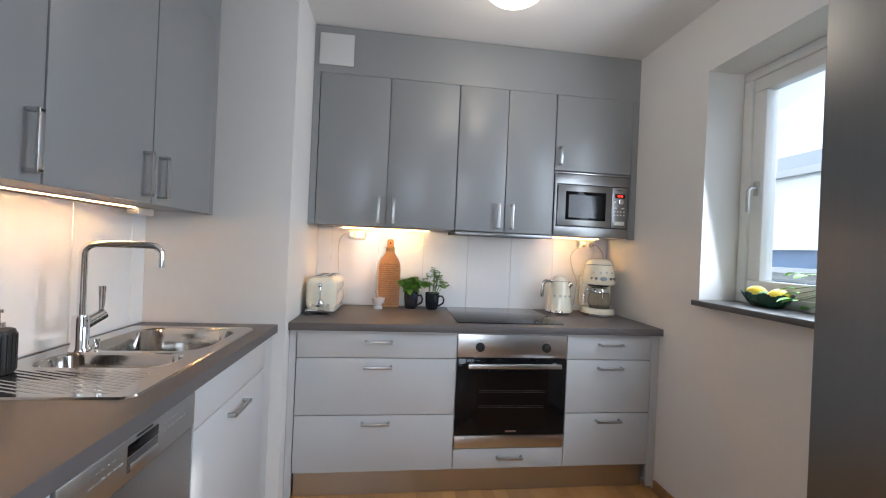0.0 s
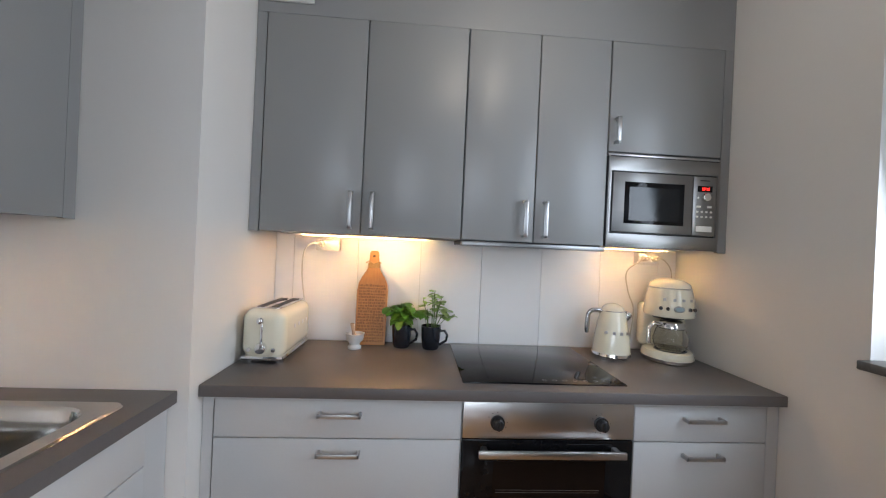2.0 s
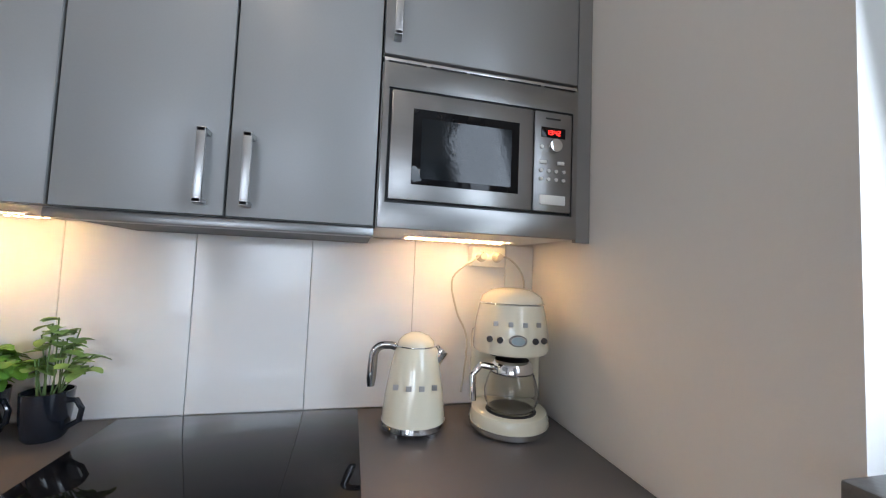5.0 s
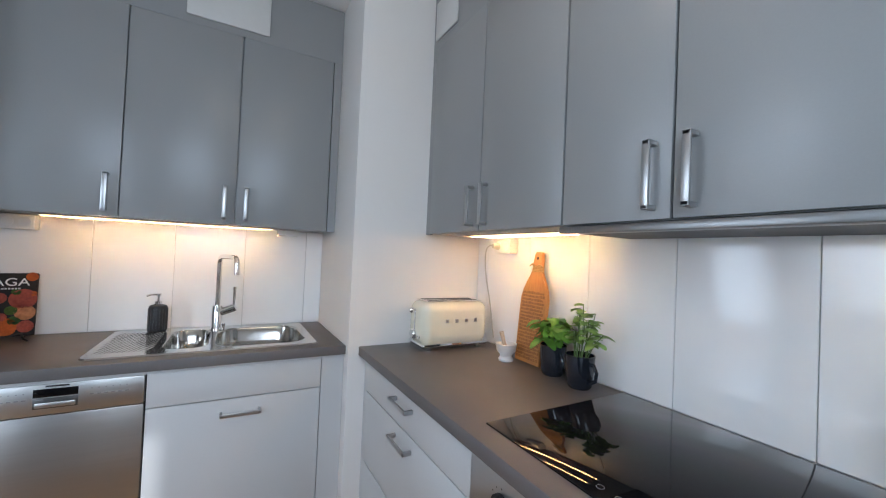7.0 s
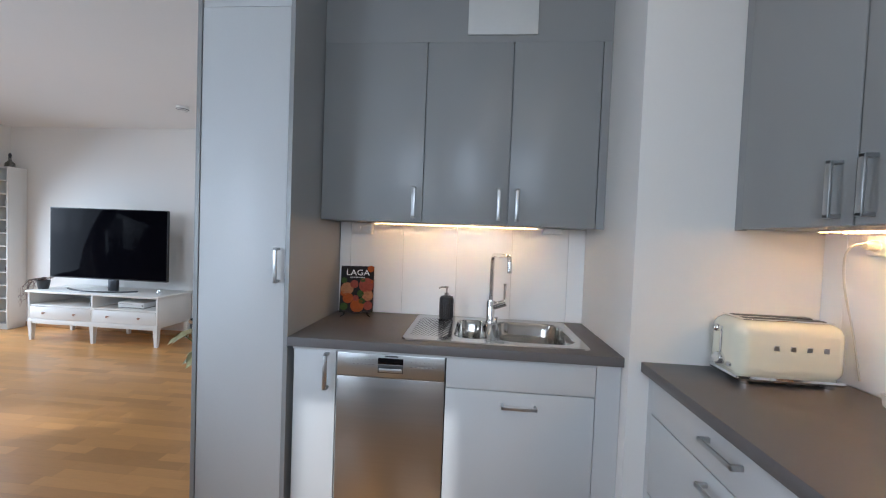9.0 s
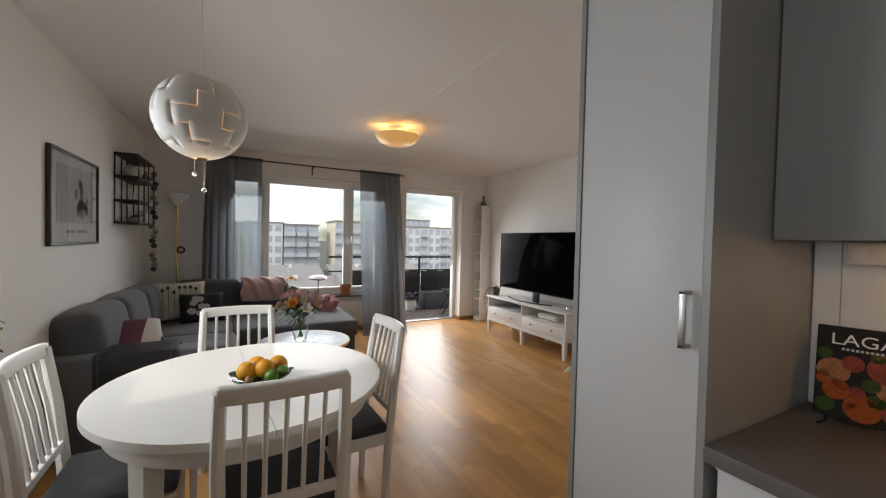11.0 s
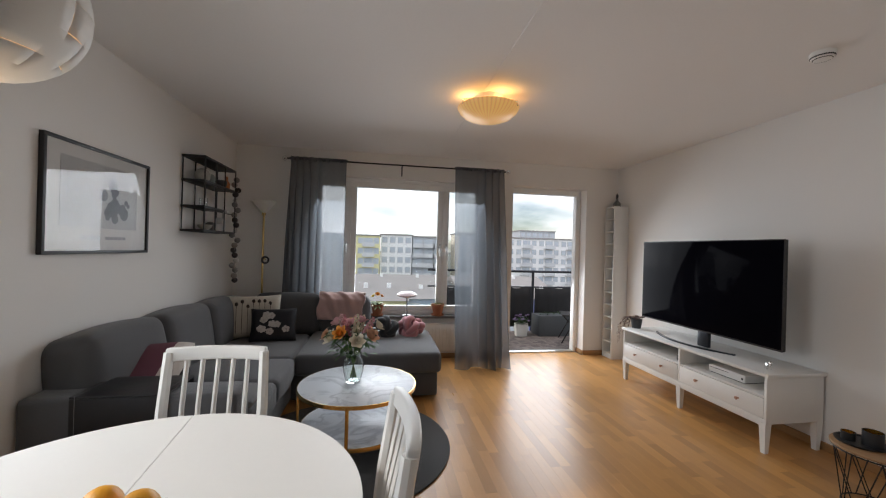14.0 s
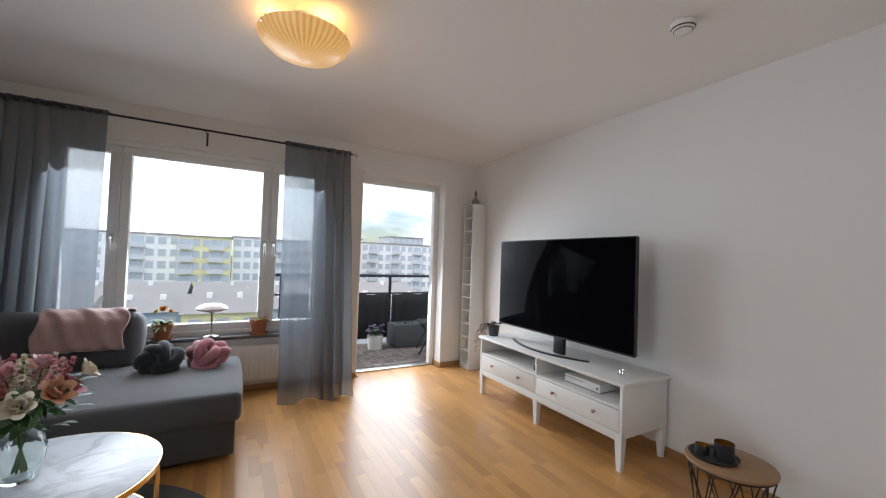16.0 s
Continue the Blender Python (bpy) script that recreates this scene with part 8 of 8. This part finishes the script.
# trailing plant on the bench, leafy plant in the hall corner
tp = thing("trailing_plant", "burgundy trailing plant in a dark grey pot", "potted plant", (-3.02, -3.63, 0.565))
bm = bmesh.new()
lathe(bm, [(0, 0), (0.045, 0), (0.06, 0.10), (0.056, 0.10), (0.05, 0.085), (0, 0.08)], seg=24)
part("pot", bm, surf("dark_grey_pot", (0.05, 0.052, 0.055), 0.5), tp)
rg = random.Random(14)
bs4, bl4 = bmesh.new(), bmesh.new()
for k in range(15):
    a = rg.uniform(0, 6.28)
    trail = k < 5
    pts = [(0, 0, 0.085), (math.cos(a) * 0.05, math.sin(a) * 0.05, 0.125)]
    if trail:
        y = -0.09 - 0.02 * (k % 2)
        x = 0.02 + 0.03 * k
        pts += [(x * 0.6, y * 0.8, 0.11), (x, y - 0.015, 0.02), (x + 0.005, y - 0.02, -0.07 - 0.03 * k)]
    else:
        pts += [(math.cos(a) * 0.085, math.sin(a) * 0.075, 0.125)]
    tube(bs4, pts, 0.0016, 5)
    for p0, p1 in zip(pts[1:], pts[2:]):
        for j in range(8):
            q = Vector(p0).lerp(Vector(p1), j / 8)
            b2 = rg.uniform(0, 6.28)
            leaf(bl4, q, (math.cos(b2), math.sin(b2), rg.uniform(-0.4, 0.4)), rg.uniform(0.022, 0.036), rg.uniform(0.012, 0.02), 0.3)
part("stalk", bs4, surf("burgundy_stem", (0.12, 0.05, 0.05), 0.6), tp)
part("foliage", bl4, surf("burgundy_leaf", (0.085, 0.05, 0.05), 0.5, island=0.35, grain=(60, 0.2)), tp, smooth=50)
HP = (-1.55, -0.42, 0.0)
hp = thing("floor_plant", "tall potted plant with pink-green variegated leaves", "potted plant", HP)
bm = bmesh.new()
lathe(bm, [(0, 0), (0.10, 0), (0.13, 0.24), (0.122, 0.24), (0.115, 0.2), (0, 0.2)], seg=32)
part("pot", bm, surf("white_floor_pot", (0.7, 0.69, 0.66), 0.4), hp)
rg = random.Random(17)
bs5, bl5 = bmesh.new(), bmesh.new()
for k in range(16):
    a, h, rr = rg.uniform(0, 6.28), rg.uniform(0.30, 0.66), rg.uniform(0.08, 0.22)
    tip = Vector((math.cos(a) * rr, math.sin(a) * rr, h))
    tube(bs5, [(0, 0, 0.2), (tip.x * 0.4, tip.y * 0.4, h * 0.8), tip], 0.003, 5)
    for j in range(2):
        leaf(bl5, tip, (math.cos(a + j - 0.5), math.sin(a + j - 0.5), 0.1), rg.uniform(0.10, 0.16), rg.uniform(0.06, 0.09), 0.5)
part("stalk", bs5, STEM, hp)
part("foliage", bl5, surf("variegated_leaf", (0.30, 0.27, 0.13), 0.45, island=0.35, grain=(30, 0.35), stain=(14, 0.3)), hp, smooth=50)
solid("light_switch", bmnew(((-2.985 - 0.04, WIN_WALL + 0.001, 1.10), (-2.985 + 0.0, WIN_WALL + 0.011, 1.18)), bevel=0.003), PLASTIC, "white light switch beside the balcony door", "switch")

# ---- balcony ----
BAL_Y = -6.22
DECK = surf("grey_brown_deck_block", (0.20, 0.165, 0.15), 0.8, grain=(60, 0.25), stain=(8, 0.15), bump=(90, 0.3), island=0.35, per_object=True)
bal = thing("balcony", "narrow balcony with block decking and a dark railing", "balcony", kind="structure")
part("slab", bmnew(((-4.6, BAL_Y - 0.08, -0.26), (-1.0, WIN_WALL - 0.362, -0.06))), surf("concrete", (0.35, 0.34, 0.33), 0.9, grain=(40, 0.15)), bal)
bm_b = {}
for i in range(36):
    for j in range(12):
        horiz = (i // 2 + j // 2) % 2 == 0
        key = "h" if horiz else "v"
        if key not in bm_b:
            bm = bmesh.new()
            box(bm, (-0.047, -0.0235, 0) if horiz else (-0.0235, -0.047, 0), (0.047, 0.0235, 0.03) if horiz else (0.0235, 0.047, 0.03))
            bm_b[key] = mesh_of("block_" + key, bm, DECK, 0)
        x, y = -3.45 + 0.05 * i, BAL_Y + 0.06 + 0.1 * j
        if horiz and i % 2 == 0:
            for dy in (0.0, 0.05):
                ob = new("deck_block", bm_b[key])
                ob.parent = bal
                ob.matrix_world = pose(x + 0.025, y - 0.025 + dy, -0.056)
        elif not horiz:
            ob = new("deck_block", bm_b[key])
            ob.parent = bal
            ob.matrix_world = pose(x, y, -0.056)
rl = thing("balcony_railing", "grey steel railing with black fabric screens", "railing")
for z in (1.02, 0.745, 0.06):
    bm = bmesh.new()
    tube(bm, [(-4.55, BAL_Y, z), (-1.02, BAL_Y, z)], 0.021 if z > 1 else 0.014, 10)
    part("rail", bm, GUN, rl)
for x in (-4.5, -3.7, -2.90, -2.10, -1.3):
    bm = bmesh.new()
    tube(bm, [(x, BAL_Y, -0.06), (x, BAL_Y, 1.01)], 0.024, 10)
    part("post", bm, GUN, rl)
SCREEN = surf("black_screen_cloth", (0.018, 0.018, 0.02), 0.9, grain=(300, 0.2), stain=(6, 0.2), bump=(200, 0.3))
for x0, x1 in ((-4.47, -3.73), (-3.67, -2.93), (-2.87, -2.13), (-2.07, -1.33)):
    bm = bmesh.new()
    rows = []
    for k in range(25):
        x = x0 + (x1 - x0) * k / 24
        rows.append([bm.verts.new((x, BAL_Y + 0.018 + 0.006 * math.sin(k * 1.1), z + (0.012 * math.sin(k * 0.52) if z > 0.5 else 0))) for z in (0.07, 0.3, 0.55, 0.735)])
    for a, b2 in zip(rows, rows[1:]):
        for q in range(3):
            bm.faces.new((a[q], b2[q], b2[q + 1], a[q + 1]))
    ob = part("screen", bm, SCREEN, rl, "black fabric screen", 80)
    sm = ob.modifiers.new("thickness", "SOLIDIFY")
    sm.thickness = 0.004
bp = thing("flower_pot", "white pot of purple flowers on the balcony", "potted plant", (-2.56, -5.86, -0.026))
bm = bmesh.new()
lathe(bm, [(0, 0), (0.10, 0), (0.115, 0.20), (0.107, 0.20), (0.10, 0.17), (0, 0.17)], seg=28)
part("pot", bm, surf("white_outdoor_pot", (0.72, 0.71, 0.68), 0.5), bp)
rg = random.Random(2)
bl6 = bmesh.new()
for k in range(130):
    a, rr = rg.uniform(0, 6.28), rg.uniform(0, 0.15)
    leaf(bl6, (math.cos(a) * rr * 0.6, math.sin(a) * rr * 0.6, 0.18 + rg.uniform(0, 0.10)), (math.cos(a), math.sin(a), rg.uniform(0, 1.2)), rg.uniform(0.04, 0.08), 0.025, 0.3)
part("foliage", bl6, DEEP, bp)
VIOLET = surf("violet_petal", (0.42, 0.30, 0.55), 0.6, island=0.2)
for k in range(16):
    bm = bmesh.new()
    a, rr = rg.uniform(0, 6.28), rg.uniform(0.02, 0.14)
    rose(bm, (math.cos(a) * rr, math.sin(a) * rr, 0.30 + rg.uniform(-0.05, 0.05)), 0.020, (math.cos(a) * 0.4, math.sin(a) * 0.4, 1))
    part("blossom", bm, VIOLET, bp)
pb = thing("planter_box", "dark grey rectangular planter on the balcony", "planter", (-3.13, -5.92, -0.026))
part("box", bmnew(((-0.30, -0.16, 0), (0.30, 0.16, 0.34)), bevel=0.008), surf("slate_grey_box", (0.085, 0.095, 0.105), 0.6, grain=(90, 0.1)), pb)
bl7 = bmesh.new()
for k in range(40):
    a = rg.uniform(0, 6.28)
    leaf(bl7, (rg.uniform(-0.25, 0.25), rg.uniform(-0.1, 0.1), 0.335), (math.cos(a), math.sin(a), 1.5), rg.uniform(0.04, 0.09), 0.02, 0.3)
part("foliage", bl7, DEEP, pb)
ac = thing("balcony_chair", "folding balcony chair with a grey blanket over it", "chair", (-3.28, -5.42, -0.026), 70)
for s in (-0.2, 0.2):
    bm = bmesh.new()
    tube(bm, [(s, -0.22, 0), (s, 0.0, 0.42), (s, 0.22, 0.82)], 0.010, 8)
    part("back_leg", bm, IRON, ac)
    bm = bmesh.new()
    tube(bm, [(s, 0.2, 0), (s, -0.2, 0.42)], 0.010, 8)
    part("front_leg", bm, IRON, ac)
part("seat", bmnew(((-0.21, -0.22, 0.42), (0.21, 0.16, 0.44)), bevel=0.006), IRON, ac)
bm = bmesh.new()
rows = []
for k in range(21):
    x = -0.23 + 0.46 * k / 20
    w = 0.012 * math.sin(k * 1.7)
    rows.append([bm.verts.new((x, y + w, z)) for y, z in ((0.02, 0.40), (0.10, 0.62), (0.19, 0.84), (0.24, 0.87), (0.29, 0.80), (0.30, 0.55), (0.30, 0.35))])
for a, b2 in zip(rows, rows[1:]):
    for q in range(6):
        bm.faces.new((a[q], b2[q], b2[q + 1], a[q + 1]))
bl = solid("blanket", bm, surf("grey_outdoor_blanket", (0.20, 0.20, 0.21), 0.95, grain=(200, 0.2), bump=(250, 0.5)), "grey blanket hung over the balcony chair", "blanket", (-3.28, -5.42, -0.01), 70, smooth=80)
sm = bl.modifiers.new("thickness", "SOLIDIFY")
sm.thickness = 0.012

# ---- the town outside ----
GROUND_Z = -11.5
bm = bmnew(((-900, -1500, GROUND_Z - 0.5), (900, 600, GROUND_Z)))
solid("ground", bm, surf("asphalt_and_grass", (0.10, 0.105, 0.09), 0.95, grain=(0.6, 0.2), stain=(0.03, 0.25), bump=(4, 0.2)), "grey asphalt and grass between the houses", "ground", kind="structure")
FW = surf("far_white_render", (0.86, 0.87, 0.88), 0.8, grain=(2, 0.04), stain=(0.2, 0.05))
FPALE = surf("far_pale_blue_render", (0.70, 0.76, 0.84), 0.8, grain=(2, 0.04), stain=(0.25, 0.06))
FYEL = surf("far_yellow_render", (0.78, 0.74, 0.42), 0.8, grain=(2, 0.04), stain=(0.2, 0.06))
FBEI = surf("far_beige_render", (0.74, 0.68, 0.56), 0.8, grain=(2, 0.04), stain=(0.2, 0.06))
FGREY = surf("far_grey_cladding", (0.42, 0.45, 0.49), 0.8, grain=(2, 0.06), stain=(0.2, 0.08))
FBLUE = surf("blue_grey_boards", (0.38, 0.46, 0.56), 0.8, grain=(2, 0.06), stain=(0.3, 0.06))
FVIO = surf("violet_blue_boards", (0.16, 0.18, 0.40), 0.8, grain=(2, 0.06), stain=(0.3, 0.06))
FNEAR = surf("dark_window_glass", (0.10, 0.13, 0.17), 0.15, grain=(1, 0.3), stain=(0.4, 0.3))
FBAND = surf("blue_window_glass", (0.16, 0.23, 0.35), 0.2, grain=(1, 0.2), stain=(0.4, 0.2))
FEDGE = surf("dark_roof_edge", (0.13, 0.135, 0.14), 0.7)
FBALC = surf("pale_balcony_front", (0.58, 0.60, 0.63), 0.7, grain=(2, 0.06))
# Far panes are paled; haze and reflected sky are put into this colour.
FHAZE = surf("hazed_window_glass", (0.50, 0.56, 0.63), 0.25, grain=(1, 0.3), stain=(0.4, 0.3))
FROOF = surf("grey_roofing", (0.30, 0.285, 0.28), 0.85, grain=(3, 0.08), stain=(0.4, 0.08))
FFRAME = surf("far_window_frame", (0.55, 0.56, 0.57), 0.6)


def far_window(parent, at, rz, w, h, pane=FHAZE, shared={}):
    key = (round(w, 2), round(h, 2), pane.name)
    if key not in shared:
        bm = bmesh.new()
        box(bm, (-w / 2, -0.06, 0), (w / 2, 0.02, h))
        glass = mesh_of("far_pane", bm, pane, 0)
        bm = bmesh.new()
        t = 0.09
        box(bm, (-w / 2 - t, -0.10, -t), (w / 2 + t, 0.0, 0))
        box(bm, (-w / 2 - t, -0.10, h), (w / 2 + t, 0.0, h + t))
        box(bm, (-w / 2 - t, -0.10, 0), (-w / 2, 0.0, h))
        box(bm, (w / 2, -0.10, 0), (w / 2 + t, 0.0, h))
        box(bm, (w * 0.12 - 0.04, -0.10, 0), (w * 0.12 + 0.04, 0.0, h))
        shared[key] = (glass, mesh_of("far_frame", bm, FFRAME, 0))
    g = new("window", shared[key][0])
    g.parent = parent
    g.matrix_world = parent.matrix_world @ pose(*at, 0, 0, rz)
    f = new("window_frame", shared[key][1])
    f.parent = g


def apartment_block(label, at, rz, w, d, z1, wall, nx, storeys, balconies=(), win=(1.3, 1.4), top_gap=0.6, storey=2.7):
    """A far block: its long face looks along -y of its own, from x = 0 to w."""
    root = thing("apartment_building", label, "building", at, rz)
    h = z1 - at[2]
    part("wall", bmnew(((0, 0, 0), (w, d, h))), wall, root, smooth=0)
    part("roof", bmnew(((-0.3, -0.3, h), (w + 0.3, d + 0.3, h + 0.35))), FROOF, root, smooth=0)
    for s in range(storeys):
        z = h - top_gap - 1.4 - storey * s
        for k in range(nx):
            x = w * (k + 0.5) / nx
            if k in balconies:
                bm = bmnew(((x - 1.6, -1.3, z - 0.9), (x + 1.6, 0, z - 0.75)), ((x - 1.6, -1.3, z - 0.75), (x + 1.6, -1.22, z + 0.25)))
                part("balcony", bm, FBALC, root, smooth=0)
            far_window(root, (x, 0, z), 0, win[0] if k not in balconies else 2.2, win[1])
    return root


bpy.context.view_layer.update()
# blocks across the roofs; each looks towards the flat (+y), so it is turned by 180
apartment_block("long white apartment block with many windows", (48, -105, GROUND_Z), 180, 38, 12, 4.6, FW, 17, 5, (2, 5, 9, 13))
apartment_block("yellow-green apartment block with balconies", (9.8, -102, GROUND_Z), 180, 10, 12, 4.4, FYEL, 5, 5, (0, 3))
apartment_block("white apartment block behind low houses", (-0.4, -104, GROUND_Z), 180, 8.5, 12, 4.8, FW, 4, 5)
apartment_block("grey clad block with dark glazed balconies", (-9.2, -104, GROUND_Z), 180, 8.5, 12, 4.5, FGREY, 3, 5, (0, 1, 2))
apartment_block("beige apartment block with stacked balconies", (-21, -98, GROUND_Z), 180, 9, 12, 5.6, FBEI, 4, 5, (0, 2))
apartment_block("white terraced apartment block with balconies", (-33, -108, GROUND_Z), 180, 36, 12, 5.2, FW, 15, 5, (1, 4, 7, 10, 13))
apartment_block("tall dark office block far away", (-52, -135, GROUND_Z), 180, 14, 12, 9.0, FGREY, 6, 3)


def row_house(label, x0, x1, y, wall, z_eave, z_ridge, depth):
    root = thing("row_house", label, "house", (x1, y, GROUND_Z), 180, group="row houses below")
    w, he, hr = x1 - x0, z_eave - GROUND_Z, z_ridge - GROUND_Z
    part("wall", bmnew(((0, 0, 0), (w, depth, he))), wall, root, smooth=0)
    bm = bmesh.new()
    vs = [bm.verts.new(q) for q in ((-0.2, -0.5, he), (w + 0.2, -0.5, he), (w + 0.2, depth / 2, hr), (-0.2, depth / 2, hr), (-0.2, depth + 0.5, he), (w + 0.2, depth + 0.5, he))]
    for f in ((0, 1, 2, 3), (3, 2, 5, 4), (0, 3, 4), (1, 5, 2), (0, 4, 5, 1)):
        bm.faces.new([vs[i] for i in f])
    roof = part("roof", bm, FROOF, root, smooth=0)
    for k in range(2):
        x = w * (0.3 + 0.4 * k)
        part("chimney", bmnew(((x - 0.3, depth * 0.36, he + (hr - he) * 0.6), (x + 0.3, depth * 0.36 + 0.5, hr + 0.25))), FW, roof, smooth=0)
    bpy.context.view_layer.update()
    for s in range(2):
        for k in range(3):
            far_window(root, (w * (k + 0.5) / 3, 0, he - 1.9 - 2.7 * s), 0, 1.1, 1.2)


ROW = [(12, 20, FYEL), (4, 12, FBLUE), (-4, 4, FYEL), (-12, -4, FBLUE), (-20, -12, FGREY), (-28, -20, FVIO), (-36, -28, FBLUE), (-44, -36, FYEL), (20, 28, FBLUE)]
for k, (a, b2, m) in enumerate(ROW):
    nm = {FYEL: "yellow", FBLUE: "blue-grey", FGREY: "grey", FVIO: "violet-blue"}[m]
    row_house(nm + " row house with a shallow grey roof", a, b2, -50 - (k % 2) * 2.2, m, -5.6, -3.9 - 0.4 * (k % 2), 10)
for k, (a, b2, m) in enumerate([(6, 24, FGREY), (-14, 5, FBEI), (-36, -16, FGREY)]):
    row_house("long low house with a wide grey roof", a, b2, -76, m, -6.2, -4.4, 13)

# neighbour across the yard, seen through the dining window
bpy.context.view_layer.update()
nb = thing("apartment_building", "pale blue-white apartment block across the yard", "building", (20.0, -3.5, GROUND_Z), -90)
part("wall", bmnew(((0, 0, 0), (46, 12, 14.6))), FPALE, nb, smooth=0)
part("roof_edge", bmnew(((-0.2, -0.25, 14.6), (46.2, 12.2, 14.90))), FEDGE, nb, "dark roof edge", smooth=0)
bpy.context.view_layer.update()
for s in range(4):
    for k in range(17):
        far_window(nb, (1.4 + 2.65 * k, 0, 11.2 - 2.9 * s), 0, 1.25, 1.55, FNEAR)
nb2 = thing("apartment_building", "white panelled block with a glazed storey across the yard", "building", (17.0, 26.0, GROUND_Z), -90)
part("wall", bmnew(((0, 0.4, 0), (29, 12, 12.6)), ((0, 0, 13.4), (29, 12, 16.6))), FW, nb2, smooth=0)
part("window_band", bmnew(((0, 0.3, 12.6), (29, 12, 13.4))), FBAND, nb2, smooth=0)
part("cornice", bmnew(((-0.2, -0.25, 16.6), (29.2, 12.2, 16.9))), FFRAME, nb2, smooth=0)
part("canopy", bmnew(((0, -0.5, 12.4), (29, 0.3, 12.62))), FFRAME, nb2, smooth=0)
part("roof_house", bmnew(((8, 3, 16.9), (22, 9, 18.4))), FGREY, nb2, smooth=0)
for k in range(10):
    part("downpipe", bmnew(((1.2 + 3 * k, -0.22, 9.5), (1.32 + 3 * k, -0.08, 16.6))), FFRAME, nb2, smooth=0)
bpy.context.view_layer.update()
for k in range(9):
    far_window(nb2, (2.6 + 3 * k, 0.4, 10.1), 0, 2.2, 1.9, FBAND)

# ---- splashback tiles ----
def tile_mesh(w, h, axis, shared={}):
    key = (round(w, 3), round(h, 3), axis)
    if key not in shared:
        bm = bmesh.new()
        if axis == "y":
            box(bm, (0, -0.009, 0), (w, 0, h), 0.0012, 1)
        else:
            box(bm, (0, 0, 0), (0.009, w, h), 0.0012, 1)
        shared[key] = mesh_of("tile", bm, TILE, 30)
    return shared[key]


J = 0.0019
solid("splashback_grout", bmnew(((PIER_X + 0.001, BACK - 0.004, 0.880), (EAST - 0.001, BACK - 0.0005, 1.402))), GROUT, "grey grout behind the white tiles", "grout", kind="structure", smooth=0)
solid("splashback_grout", bmnew(((SINK_WALL + 0.0005, 0.568, 0.880), (SINK_WALL + 0.004, PIER - 0.001, 1.402))), GROUT, "grey grout behind the white tiles", "grout", kind="structure", smooth=0)
xs = [PIER_X + 0.001, -0.44, -0.14, 0.16, 0.46, 0.76, 1.06, 1.36, EAST - 0.001]
for a, b2 in zip(xs, xs[1:]):
    ob = new("tile", tile_mesh(b2 - a - J, 0.500, "y"))
    ob.parent = wall_north
    ob.matrix_world = pose(a + J / 2, BACK - 0.002, 0.901)
ys = [0.568, 0.63, 0.93, 1.23, 1.53, 1.83, PIER - 0.001]
for a, b2 in zip(ys, ys[1:]):
    ob = new("tile", tile_mesh(b2 - a - J, 0.500, "x"))
    ob.parent = wall_sink
    ob.matrix_world = pose(SINK_WALL + 0.002, a + J / 2, 0.901)

# ---- oak parquet staves ----
STRIP = 0.0695
rng = random.Random(77)
stave_mesh = {}
verts, faces = [], []
LENGTHS = [0.25 + 0.05 * k for k in range(8)]


def corners(x0, x1, y0, y1):
    c = 0.0003
    return [(x0, y0, -0.0119), (x1, y0, -0.0119), (x1, y1, -0.0119), (x0, y1, -0.0119), (x0, y0, -c), (x1, y0, -c), (x1, y1, -c), (x0, y1, -c),
            (x0 + c, y0 + c, 0.0), (x1 - c, y0 + c, 0.0), (x1 - c, y1 - c, 0.0), (x0 + c, y1 - c, 0.0)]


QUADS = [(8, 9, 10, 11), (4, 5, 9, 8), (5, 6, 10, 9), (6, 7, 11, 10), (7, 4, 8, 11), (0, 1, 5, 4), (1, 2, 6, 5), (2, 3, 7, 6), (3, 0, 4, 7)]
col = 0
x = WEST + 0.002
while x < EAST - 0.01:
    x1 = min(x + STRIP, EAST - 0.002)
    y = WIN_WALL - 0.15 - rng.uniform(0, 0.4) if B_DOOR[0] < x < B_DOOR[1] - STRIP else WIN_WALL + 0.001
    lead = rng.choice(LENGTHS) * 0.6
    first = True
    if y < WIN_WALL:
        y = WIN_WALL - 0.15
    while y < BACK - 0.02:
        ln_ = lead if first else rng.choice(LENGTHS)
        first = False
        y1 = min(y + ln_, BACK - 0.002)
        near = -2.95 < x < -0.75 and -4.35 < y and y1 < -0.75 and y1 - y > 0.24 and abs(y1 - y - ln_) < 1e-6
        if near and ln_ in LENGTHS:
            key = round(ln_, 3)
            if key not in stave_mesh:
                me = bpy.data.meshes.new("stave")
                me.from_pydata(corners(0.0001, STRIP - 0.0001, 0.0001, ln_ - 0.0001), [], QUADS)
                me.materials.append(OAK)
                stave_mesh[key] = me
            ob = new("stave", stave_mesh[key])
            ob.parent = floor
            ob.location = (x, y, 0)
        else:
            n0 = len(verts)
            verts += corners(x + 0.0001, x1 - 0.0001, y + 0.0001, y1 - 0.0001)
            faces += [tuple(i + n0 for i in q) for q in QUADS]
        y = y1
    x = x1
    col += 1
me = bpy.data.meshes.new("staves")
me.from_pydata(verts, [], faces)
me.materials.append(OAK_FAR)
ob = new("staves", me)
ob.parent = floor
tagged(ob, "oiled oak parquet staves", kind="stuff")
